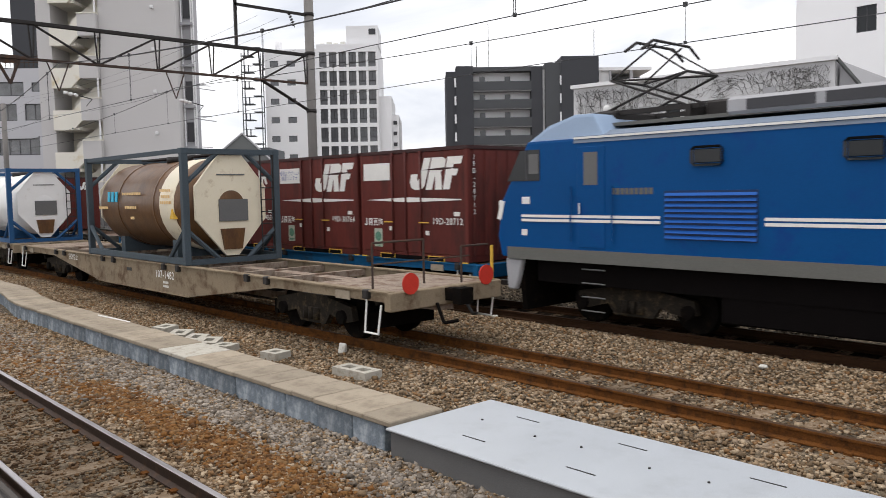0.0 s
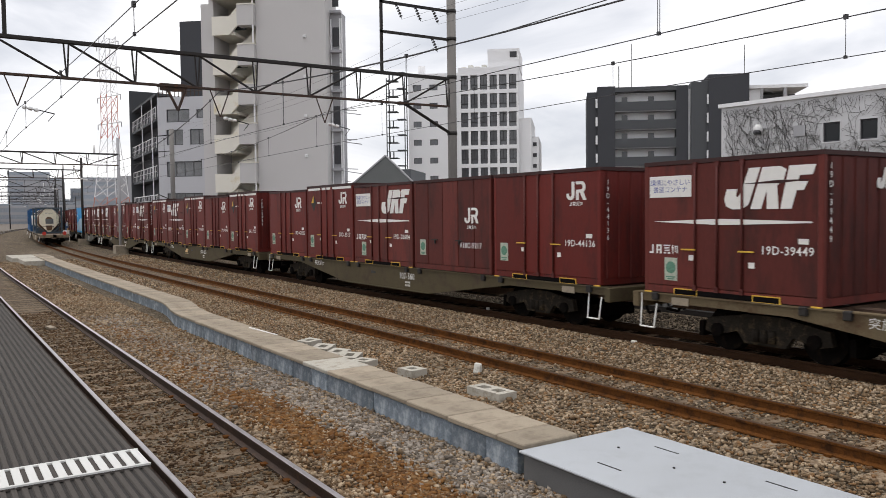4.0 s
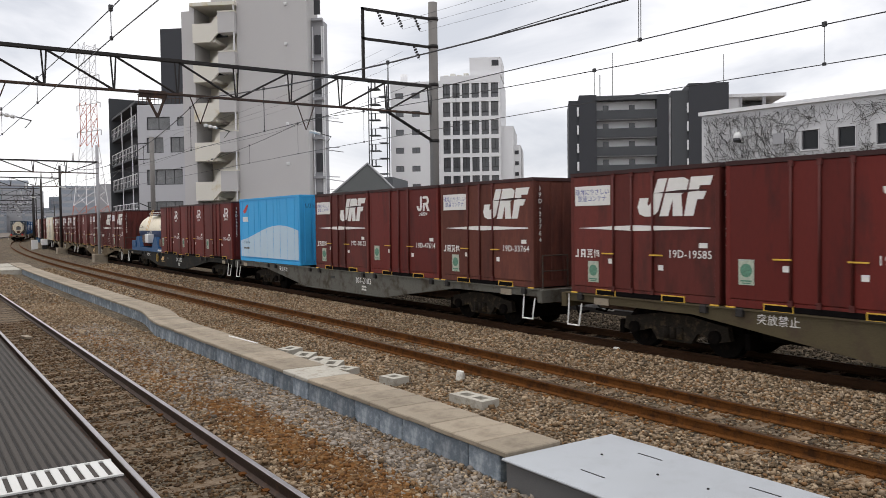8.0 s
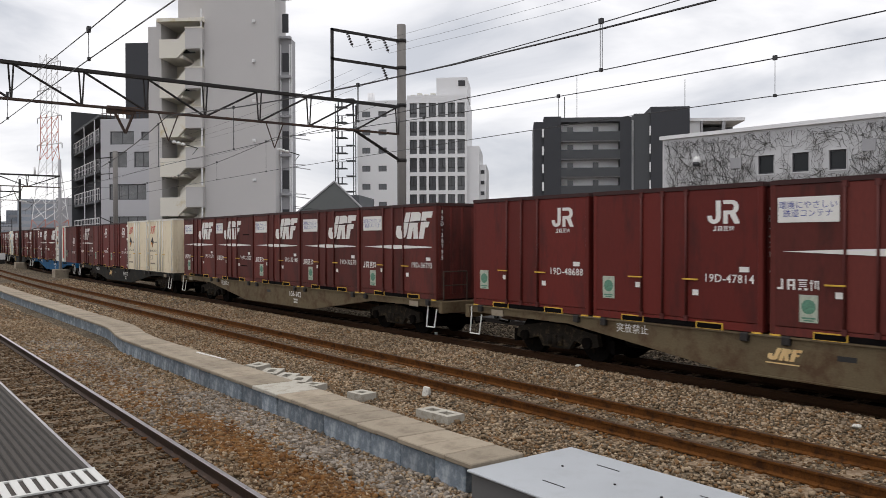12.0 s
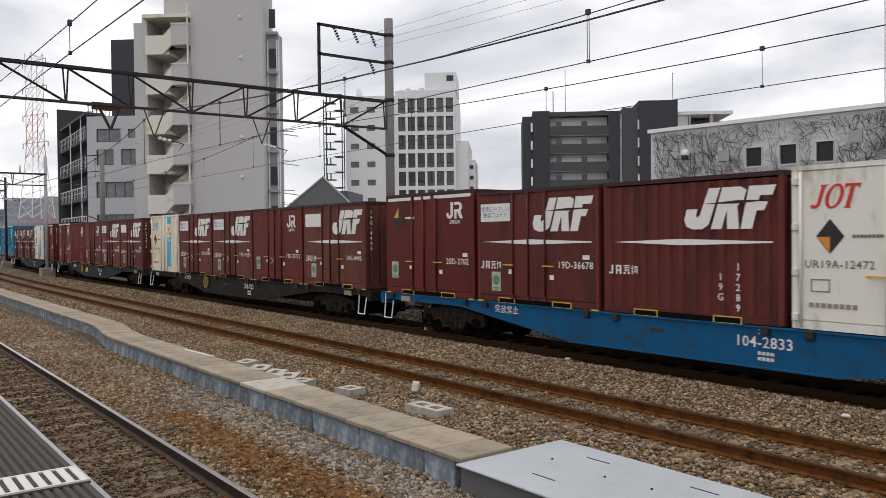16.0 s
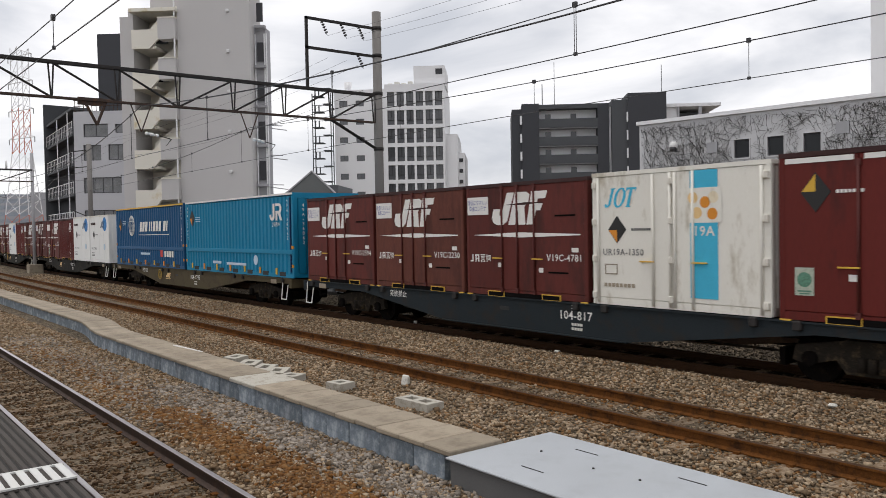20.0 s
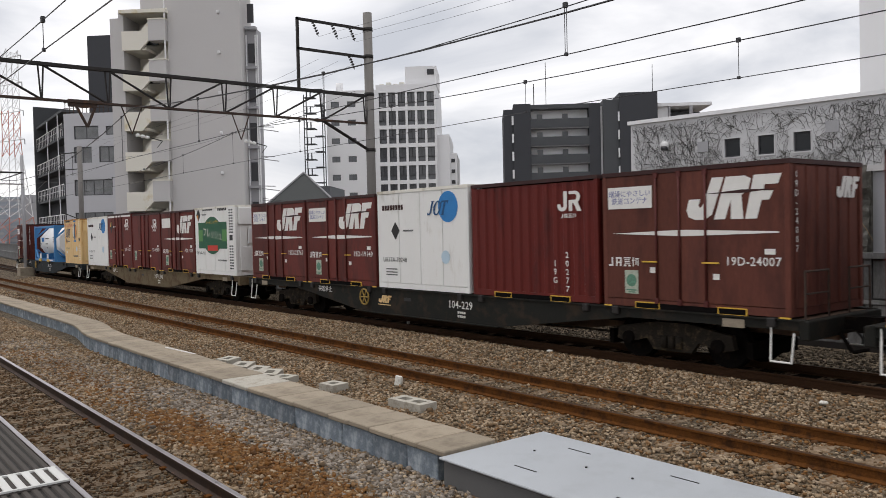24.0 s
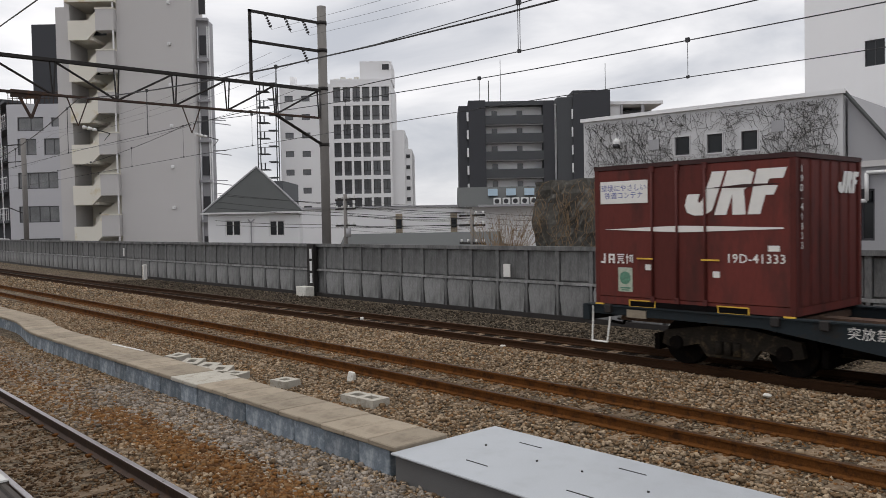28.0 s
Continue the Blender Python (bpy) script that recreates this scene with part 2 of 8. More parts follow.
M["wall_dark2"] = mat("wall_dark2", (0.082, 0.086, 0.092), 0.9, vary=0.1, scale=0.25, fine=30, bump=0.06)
M["roof_dark"] = mat("roof_dark", (0.085, 0.09, 0.09), 0.75, vary=0.15, scale=1, fine=30)
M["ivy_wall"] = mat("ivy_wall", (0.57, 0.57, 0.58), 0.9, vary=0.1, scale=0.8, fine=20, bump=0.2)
M["ivy_vine"] = mat("ivy_vine", (0.06, 0.056, 0.052), 0.9, vary=0.2)
M["stone_wall"] = mat("stone_wall", (0.085, 0.08, 0.07), 0.95, vary=0.45, scale=1.4, fine=9, bump=0.8, dirt=(0.17, 0.165, 0.15), dirt_amount=0.35)
M["glass"] = mat("window_glass", (0.012, 0.014, 0.016), 0.12, vary=0.15, scale=1, bump=0, spec=0.35)
# far panes: base colour lightened to suggest reflections and white curtains
M["glass_far"] = mat("window_glass_far", (0.1, 0.105, 0.115), 0.15, vary=0.5, scale=0.35, bump=0, spec=0.7)
M["frame_white"] = mat("frame_white", (0.7, 0.7, 0.7), 0.5, vary=0.05, bump=0)
M["frame_dark"] = mat("frame_dark", (0.05, 0.05, 0.055), 0.5, vary=0.1, bump=0)
M["red_brown"] = mat("container_red_brown", (0.112, 0.0245, 0.0195), 0.6, spec=0.2, vary=0.16, scale=0.7, fine=30, bump=0.05, dirt=(0.06, 0.019, 0.016), dirt_amount=0.45, stretch=(1, 1, 0.3), objvary=0.25)
M["red_faded"] = mat("container_faded", (0.125, 0.043, 0.031), 0.65, spec=0.15, vary=0.2, scale=0.7, fine=30, bump=0.05, dirt=(0.08, 0.03, 0.024), dirt_amount=0.5, stretch=(1, 1, 0.3), objvary=0.15)
M["red_deep"] = mat("container_deep_red", (0.122, 0.0175, 0.0135), 0.55, spec=0.2, vary=0.12, scale=0.7, fine=30, bump=0.05, dirt=(0.07, 0.015, 0.013), dirt_amount=0.35, stretch=(1, 1, 0.3), objvary=0.18)
M["cont_rod"] = mat("container_rod", (0.085, 0.019, 0.016), 0.6, vary=0.25, scale=2)
M["cont_edge"] = mat("container_edge", (0.04, 0.014, 0.013), 0.6, vary=0.25, scale=2)
M["cont_white"] = mat("container_white", (0.74, 0.72, 0.655), 0.6, vary=0.1, scale=0.8, dirt=(0.42, 0.37, 0.28), dirt_amount=0.28, stretch=(1, 1, 0.3))
M["cont_snow"] = mat("container_snow", (0.78, 0.78, 0.76), 0.55, vary=0.06, scale=0.8, dirt=(0.6, 0.58, 0.53), dirt_amount=0.2, stretch=(1, 1, 0.3))
M["label_green"] = mat("label_green", (0.015, 0.1, 0.05), 0.55, vary=0.1, scale=4)
M["label_mid"] = mat("label_mid_green", (0.09, 0.25, 0.07), 0.55, vary=0.1, scale=4)
M["dull_yellow"] = mat("dull_yellow", (0.3, 0.2, 0.05), 0.7, vary=0.25, scale=6)
M["cont_yellow"] = mat("container_yellow", (0.74, 0.52, 0.25), 0.6, vary=0.14, scale=1.1, dirt=(0.58, 0.3, 0.09), dirt_amount=0.38, stretch=(2.6, 1, 0.22))
M["cont_rust"] = mat("container_rust", (0.4, 0.2, 0.06), 0.75, vary=0.4, scale=2.5, dirt=(0.2, 0.085, 0.03), dirt_amount=0.5)
M["mark_navy"] = mat("mark_navy", (0.008, 0.018, 0.07), 0.6, vary=0.15, scale=6)
M["cont_cream"] = mat("container_cream", (0.74, 0.65, 0.48), 0.55, vary=0.1, scale=0.8, dirt=(0.52, 0.42, 0.26), dirt_amount=0.3, stretch=(1, 1, 0.3))
M["cradle_dark"] = mat("cradle_dark", (0.006, 0.03, 0.1), 0.5, vary=0.2, scale=2)
M["platform_gap"] = mat("platform_gap", (0.03, 0.027, 0.025), 0.85, vary=0.2, scale=2, fine=90)
M["cont_cyan"] = mat("container_cyan", (0.045, 0.37, 0.72), 0.5, spec=0.2, vary=0.08, scale=0.8)
M["cont_pale"] = mat("container_pale", (0.46, 0.59, 0.69), 0.5, vary=0.08, scale=0.8)
M["cont_teal"] = mat("container_teal", (0.006, 0.2, 0.35), 0.5, spec=0.2, vary=0.1, scale=0.8)
M["cont_navy"] = mat("container_navy", (0.012, 0.085, 0.2), 0.5, spec=0.2, vary=0.1, scale=0.8)
M["white_paint"] = mat("white_paint", (0.74, 0.73, 0.7), 0.6, vary=0.1, scale=6, bump=0)
M["yellow_paint"] = mat("yellow_paint", (0.62, 0.38, 0.05), 0.6, vary=0.15, scale=6)
M["green_paint"] = mat("green_paint", (0.1, 0.23, 0.16), 0.6, vary=0.5, scale=22)
M["sticker_pale"] = mat("sticker_pale", (0.4, 0.44, 0.36), 0.7, vary=0.3, scale=9)
M["blue_paint"] = mat("blue_paint", (0.03, 0.2, 0.5), 0.6, vary=0.15, scale=6)
M["notice_blue"] = mat("notice_blue", (0.05, 0.07, 0.3), 0.6, vary=0.15, scale=6)
M["sky_paint"] = mat("sky_paint", (0.05, 0.42, 0.62), 0.6, vary=0.1, scale=6)
M["red_paint"] = mat("red_paint", (0.55, 0.04, 0.025), 0.5, vary=0.12, scale=6)
M["orange_paint"] = mat("orange_paint", (0.65, 0.25, 0.03), 0.6, vary=0.12, scale=6)
M["black_paint"] = mat("black_paint", (0.025, 0.025, 0.025), 0.6, vary=0.15, scale=6)
M["wagon_olive"] = mat("wagon_olive", (0.085, 0.069, 0.04), 0.75, spec=0.12, vary=0.25, scale=1.2, dirt=(0.07, 0.05, 0.035), dirt_amount=0.4)
M["wagon_grey"] = mat("wagon_grey", (0.017, 0.017, 0.015), 0.75, spec=0.12, vary=0.25, scale=1.2, dirt=(0.04, 0.029, 0.02), dirt_amount=0.4)
M["wagon_tan"] = mat("wagon_tan", (0.135, 0.104, 0.062), 0.75, spec=0.12, vary=0.2, scale=1.2, dirt=(0.09, 0.055, 0.032), dirt_amount=0.5)
M["wagon_sand"] = mat("wagon_sand", (0.23, 0.182, 0.125), 0.75, spec=0.12, vary=0.25, scale=1.2, dirt=(0.11, 0.07, 0.042), dirt_amount=0.45)
M["deck_sand"] = mat("deck_sand", (0.27, 0.215, 0.17), 0.85, vary=0.3, scale=2, dirt=(0.13, 0.075, 0.05), dirt_amount=0.5)
M["deck_rust"] = mat("deck_rust", (0.1, 0.062, 0.045), 0.85, vary=0.35, scale=2, dirt=(0.16, 0.1, 0.06), dirt_amount=0.4)
M["wagon_ash"] = mat("wagon_ash", (0.12, 0.116, 0.1), 0.75, spec=0.12, vary=0.25, scale=1.2, dirt=(0.06, 0.048, 0.036), dirt_amount=0.45)
M["wagon_blue"] = mat("wagon_blue", (0.008, 0.085, 0.2), 0.7, spec=0.1, vary=0.25, scale=1.2, dirt=(0.02, 0.055, 0.1), dirt_amount=0.35)
M["wagon_slate"] = mat("wagon_slate", (0.02, 0.026, 0.03), 0.7, spec=0.12, vary=0.2, scale=1.2, dirt=(0.028, 0.025, 0.022), dirt_amount=0.35)
M["bogie"] = mat("bogie", (0.024, 0.02, 0.016), 0.85, vary=0.45, scale=2.5, dirt=(0.095, 0.07, 0.04), dirt_amount=0.32, spec=0.08)
# underframe and wheels: near-black so the shade below the train is in the colour
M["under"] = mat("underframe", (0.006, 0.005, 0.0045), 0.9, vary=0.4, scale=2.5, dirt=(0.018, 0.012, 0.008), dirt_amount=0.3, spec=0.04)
M["loco_blue"] = mat("loco_blue", (0.0, 0.06, 0.21), 0.45, spec=0.12, vary=0.12, scale=0.6, bump=0.02, dirt=(0.004, 0.045, 0.2), dirt_amount=0.25)
# black paint for deep shade: undersides, fork openings and slots
M["shade_black"] = mat("shade_black", (0.006, 0.005, 0.005), 0.95, vary=0.3, scale=3, spec=0.05)
M["loco_roof"] = mat("loco_roof", (0.16, 0.2, 0.26), 0.6, vary=0.15, scale=1)
M["loco_louvre"] = mat("loco_louvre", (0.01, 0.09, 0.36), 0.5, vary=0.1, spec=0.15)
M["loco_light"] = mat("loco_light", (0.3, 0.4, 0.55), 0.4, vary=0.06, scale=0.6, bump=0.02)
M["loco_grey"] = mat("loco_grey", (0.12, 0.12, 0.11), 0.7, vary=0.15, scale=1)
M["tank_brown"] = mat("tank_brown", (0.13, 0.066, 0.028), 0.35, vary=0.35, scale=1.2, dirt=(0.08, 0.04, 0.02), dirt_amount=0.55, stretch=(1, 1, 0.4))
M["tank_white"] = mat("tank_white", (0.76, 0.76, 0.75), 0.4, vary=0.1, scale=1.2, dirt=(0.6, 0.58, 0.52), dirt_amount=0.12)
M["tank_cream"] = mat("tank_cream", (0.74, 0.67, 0.52), 0.4, vary=0.1, scale=1.2, dirt=(0.5, 0.4, 0.26), dirt_amount=0.2)
M["frame_blue"] = mat("frame_blue", (0.05, 0.2, 0.44), 0.5, vary=0.15, scale=2)
M["frame_slate"] = mat("frame_slate", (0.062, 0.08, 0.095), 0.65, vary=0.25, scale=2, spec=0.15)
M["frame_navy"] = mat("frame_navy", (0.012, 0.07, 0.18), 0.5, vary=0.15, scale=2)
M["twig"] = mat("twig", (0.24, 0.16, 0.09), 0.9, vary=0.25, scale=5)
M["lattice"] = mat("lattice_red", (0.5, 0.19, 0.14), 0.7, vary=0.2, scale=0.2)
M["lattice_white"] = mat("lattice_white", (0.72, 0.72, 0.73), 0.7, vary=0.1, scale=0.2)
# distant walls: blue-grey with the haze mixed into the base colour
M["far"] = mat("far_building", (0.3, 0.325, 0.36), 0.9, vary=0.25, scale=0.06, fine=1.5, bump=0)
M["earth"] = mat("earth", (0.14, 0.12, 0.1), 0.95, vary=0.3, scale=0.3, fine=8)

# ---- building helpers ----


def bm_box(bm, x0, x1, y0, y1, z0, z1, m=None):
    v = [bm.verts.new(p if m is None else m @ Vector(p)) for p in ((x0, y0, z0), (x1, y0, z0), (x1, y1, z0), (x0, y1, z0), (x0, y0, z1), (x1, y0, z1), (x1, y1, z1), (x0, y1, z1))]
    for f in ((3, 2, 1, 0), (4, 5, 6, 7), (0, 1, 5, 4), (1, 2, 6, 5), (2, 3, 7, 6), (3, 0, 4, 7)):
        bm.faces.new([v[i] for i in f])
    return bm


def box(*a):
    """A fresh bmesh of one box, given as x0, x1, y0, y1, z0, z1, or of several such tuples."""
    bm = bmesh.new()
    for b in (a if isinstance(a[0], (tuple, list)) else (a,)):
        bm_box(bm, *b)
    return bm


def bevelled(bm, w=0.01, n=1):
    bmesh.ops.bevel(bm, geom=bm.edges[:], offset=w, segments=n, affect='EDGES', profile=0.7)
    return bm


def bm_rod(bm, a, b, r, n=8, r2=None, caps=True):
    a, b = Vector(a), Vector(b)
    d = b - a
    q = d.to_track_quat('Z', 'Y').to_matrix()
    r2 = r if r2 is None else r2
    ra, rb = [], []
    for i in range(n):
        c = Vector((math.cos(2 * math.pi * i / n), math.sin(2 * math.pi * i / n), 0))
        ra.append(bm.verts.new(a + q @ (c * r)))
        rb.append(bm.verts.new(b + q @ (c * r2)))
    for i in range(n):
        f = bm.faces.new((ra[i], ra[(i + 1) % n], rb[(i + 1) % n], rb[i]))
        f.smooth = n > 6
    if caps:
        bm.faces.new(ra[::-1])
        bm.faces.new(rb)
    return bm


def rods(*segs, n=8):
    bm = bmesh.new()
    for s in segs:
        bm_rod(bm, s[0], s[1], s[2], n)
    return bm


def bm_prism(bm, pts, axis, lo, hi, m=None):
    """A flat outline, in the two other axes' order, drawn out along axis from lo to hi."""
    def at(p, d):
        v = {'x': (d, p[0], p[1]), 'y': (p[0], d, p[1]), 'z': (p[0], p[1], d)}[axis]
        return v if m is None else m @ Vector(v)
    a = [bm.verts.new(at(p, lo)) for p in pts]
    b = [bm.verts.new(at(p, hi)) for p in pts]
    n = len(pts)
    for i in range(n):
        bm.faces.new((a[i], a[(i + 1) % n], b[(i + 1) % n], b[i]))
    bm.faces.new(a[::-1])
    bm.faces.new(b)
    return bm


def prism(pts, axis, lo, hi):
    bm = bm_prism(bmesh.new(), pts, axis, lo, hi)
    bmesh.ops.recalc_face_normals(bm, faces=bm.faces[:])
    return bm


def mesh_of(name, bm, material):
    me = bpy.data.meshes.new(name)
    bm.to_mesh(me)
    bm.free()
    me.materials.append(material if not isinstance(material, str) else M[material])
    return me


def part(name, bm, material, parent=None, label="", at=None):
    """Links a bmesh (or a ready mesh) as one object under a thing or a part."""
    me = bm if isinstance(bm, bpy.types.Mesh) else mesh_of(name, bm, material)
    ob = new(name, me)
    if parent is not None:
        ob.parent = parent
    if at is not None:
        ob.matrix_basis = at if isinstance(at, Matrix) else Matrix.Translation(at)
    return tagged(ob, label)


def thing(name, label, category, m=None, group="", kind=""):
    ob = new(name)
    ob.empty_display_size = 0.2
    if m is not None:
        ob.matrix_basis = m
    return tagged(ob, label, category, group, kind)


def structure(name, bm, material, label="", parent=None):
    ob = part(name, bm, material, parent)
    return tagged(ob, label, kind="structure")


# ---- the lines of the three tracks ----
YA, YB, YC = 2.65, 9.07, 13.13
BEND, RADIUS = -38.1, 920.0


def on_track(s, y):
    """The place and heading (degrees) at length s along the line that runs at y on the straight."""
    if s >= BEND:
        return s, y, 0.0
    r = RADIUS - (y - YB)
    a = (BEND - s) / r
    return BEND - r * math.sin(a), YB + RADIUS - r * math.cos(a), -math.degrees(a)


def along(y, s0, s1, step=4.0):
    """Stations from s0 to s1, close together only on the bend."""
    out = [s0] if s0 < BEND else []
    s = s0
    while s < min(BEND, s1):
        s += step
        out.append(min(s, BEND, s1))
    if s0 >= BEND:
        out.append(s0)
    if s1 > BEND:
        out.append(s1)
    return sorted(set(out))


def sweep(profile, y, s0, s1, step=4.0, bm=None):
    """A closed outline (offset from the line, height) swept along a track's line."""
    bm = bm or bmesh.new()
    rings = []
    for s in along(y, s0, s1, step):
        ring = []
        for d, z in profile:
            px, py, h = on_track(s, y)
            ring.append(bm.verts.new((px + d * math.sin(math.radians(-h)), py + d * math.cos(math.radians(h)), z)))
        rings.append(ring)
    n = len(profile)
    for a, b in zip(rings, rings[1:]):
        for i in range(n):
            bm.faces.new((a[i], a[(i + 1) % n], b[(i + 1) % n], b[i]))
    bm.faces.new(rings[0][::-1])
    bm.faces.new(rings[-1])
    bmesh.ops.recalc_face_normals(bm, faces=bm.faces[:])
    return bm

# ---- ground, ballast and tracks ----
ground = structure("ground", box(-900, 700, -500, 1100, -0.6, -0.36), "earth", "bare grey-brown earth that reaches the horizon")


def bed_z(y):
    """Height of the ballast across the tracks."""
    return float(np.interp(y, [0, 1.2, 1.9, 3.6, 4.3, 5.4, 6.3, 7.6, 8.2, 10.0, 10.6, 11.6, 12.2, 12.4, 13.9, 15.0, 17.9], [-0.2, -0.2, -0.168, -0.168, -0.22, -0.27, -0.25, -0.22, -0.168, -0.168, -0.15, -0.045, -0.12, -0.175, -0.175, -0.28, -0.34]))


edge = [0.0, 1.2, 1.9, 3.6, 4.3, 5.4, 6.3, 7.6, 8.2, 10.0, 10.6, 11.2, 11.6, 12.0, 12.4, 13.9, 15.0, 17.9]
bed_outline = [(y - YB, bed_z(y)) for y in edge] + [(17.9 - YB, -0.4), (0 - YB, -0.4)]
structure("ballast_bed", sweep(bed_outline, YB, -330, 40, 5.0), "ballast", "grey-brown crushed stone ballast under three tracks")


def stones(name, label, material, n, xs, ys, size, seed, dens=1.0, avoid=(), lift=0.5):
    """Loose crushed stones as one mesh: eight-cornered lumps, each its own island."""
    g = np.random.RandomState(seed)
    x = xs[0] + (xs[1] - xs[0]) * g.rand(n) ** dens
    y = g.uniform(ys[0], ys[1], n) if ys[1] > ys[0] else np.clip(g.normal(ys[0], ys[1], n), 3.5, 5.4)
    keep = np.ones(n, bool)
    for a, b in avoid:
        keep &= ~((y > a) & (y < b))
    x, y = x[keep], y[keep]
    n = len(x)
    z = np.interp(y, edge, [bed_z(v) for v in edge])
    s = size * np.exp(g.normal(0, 0.24, n))
    cube = np.array([[a, b, c] for c in (-1, 1) for b in (-1, 1) for a in (-1, 1)], float)
    v = cube[None] * g.uniform(0.35, 1.15, (n, 8, 3)) * s[:, None, None] * np.array([0.6, 0.45, 0.38])
    a = g.uniform(0, 6.283, n)
    t = g.normal(0, 0.75, n)
    ca, sa, ct, st = np.cos(a), np.sin(a), np.cos(t), np.sin(t)
    vx, vy, vz = v[..., 0], v[..., 1], v[..., 2]
    vy, vz = vy * ct[:, None] - vz * st[:, None], vy * st[:, None] + vz * ct[:, None]
    vx, vy = vx * ca[:, None] - vy * sa[:, None], vx * sa[:, None] + vy * ca[:, None]
    p = np.stack([vx + x[:, None], vy + y[:, None], vz + (z + s * lift * g.uniform(-0.3, 1.0, n))[:, None]], -1).reshape(-1, 3)
    quads = np.array([[0, 2, 3, 1], [4, 5, 7, 6], [0, 1, 5, 4], [1, 3, 7, 5], [3, 2, 6, 7], [2, 0, 4, 6]])
    f = (quads[None] + 8 * np.arange(n)[:, None, None]).reshape(-1)
    me = bpy.data.meshes.new(name)
    me.vertices.add(len(p))
    me.vertices.foreach_set("co", p.reshape(-1))
    k = len(f) // 4
    me.loops.add(len(f))
    me.loops.foreach_set("vertex_index", f)
    me.polygons.add(k)
    me.polygons.foreach_set("loop_start", np.arange(k) * 4)
    me.polygons.foreach_set("loop_total", np.full(k, 4))
    me.update(calc_edges=True)
    me.materials.append(M[material])
    return tagged(new(name, me), label, "gravel", kind="stuff")


RAILS = [(y + d - 0.06, y + d + 0.06) for y in (YA, YB, YC) for d in (-0.566, 0.566)]
stones("ballast_stones", "loose grey-brown crushed stones between the tracks", "stone", 92000, (0, -32), (6.2, 12.35), 0.038, 1, 1.25, [(8.2, 9.95)])
stones("ballast_stones", "small brown-grey stones between the middle rails", "stone", 7000, (0, -30), (8.1, 10.05), 0.034, 11, 1.2, [(a - 0.02, b + 0.02) for a, b in RAILS], 0.3)
stones("ballast_stones", "loose grey-brown crushed stones beside the cable trough", "stone", 36000, (0, -32), (3.35, 5.4), 0.037, 2, 1.35, RAILS)
stones("pale_ballast_stones", "clean pale grey crushed stones beside the cable trough", "stone_grey", 11000, (-1.0, -14.5), (4.98, 0.25), 0.042, 3, 1.0, RAILS)
stones("pale_ballast_stones", "pale grey stones scattered along the near rail", "stone_grey", 5000, (-11, -24), (4.3, 0.4), 0.04, 23, 1.0, RAILS)
stones("rusty_ballast_stones", "orange rust-stained crushed stones beside the near track", "stone_rust", 12500, (-1.5, -12.5), (4.15, 0.2), 0.041, 4, 1.0, RAILS)
stones("rusty_ballast_stones", "brown-stained stones along the near rail", "stone_rust", 3500, (-10, -22), (4.1, 0.28), 0.038, 24, 1.0, RAILS)
stones("brown_ballast_stones", "dark brown oily stones between the near rails", "stone_brown", 17000, (0, -26), (1.5, 3.9), 0.034, 5, 1.2, RAILS, 0.25)
stones("brown_ballast_stones", "brown stones between the middle rails", "stone_brown", 5500, (0, -26), (8.2, 10.0), 0.032, 8, 1.1, RAILS, 0.16)
stones("ballast_stones", "coarse grey-brown stones further along the tracks", "stone", 20000, (-30, -58), (3.3, 12.3), 0.055, 17, 1.0, [(8.12, 10.02), (5.35, 6.75)])
for d in (-0.566, 0.566):
    stones("rusty_ballast_stones", "rust-stained small stones along the middle rails", "stone_rust", 4500, (0, -34), (YB + d - 0.26, YB + d + 0.26), 0.033, 14, 1.1, RAILS, 0.2)
# dark sheet laid as painted shade under the far train and just behind it
structure("oily_bed", sweep([(-0.95, -0.18), (-0.85, -0.164), (0.85, -0.164), (1.2, -0.19), (1.9, -0.3)], YC, -200, 30, 5.0), "bed_shade", "brown ballast between the far rails, darkened as train shade")
stones("brown_ballast_stones", "stones between the far rails, coloured dark as train shade", "stone_shaded", 9000, (0, -45), (12.3, 14.0), 0.04, 26, 1.0, RAILS, 0.2)
stones("ballast_stones", "dark brown stones beside the far track, deepened as train shade", "stone_dim", 18000, (-6, -45), (13.9, 17.6), 0.048, 6, 1.0, RAILS)

RAIL = [(-0.066, -0.155), (0.066, -0.155), (0.066, -0.14), (0.01, -0.12), (0.01, -0.04), (0.034, -0.03), (0.034, -0.004), (-0.034, -0.004), (-0.034, -0.03), (-0.01, -0.04), (-0.01, -0.12), (-0.066, -0.14)]
HEADP = [(-0.031, -0.005), (0.031, -0.005), (0.026, 0.0), (-0.026, 0.0)]


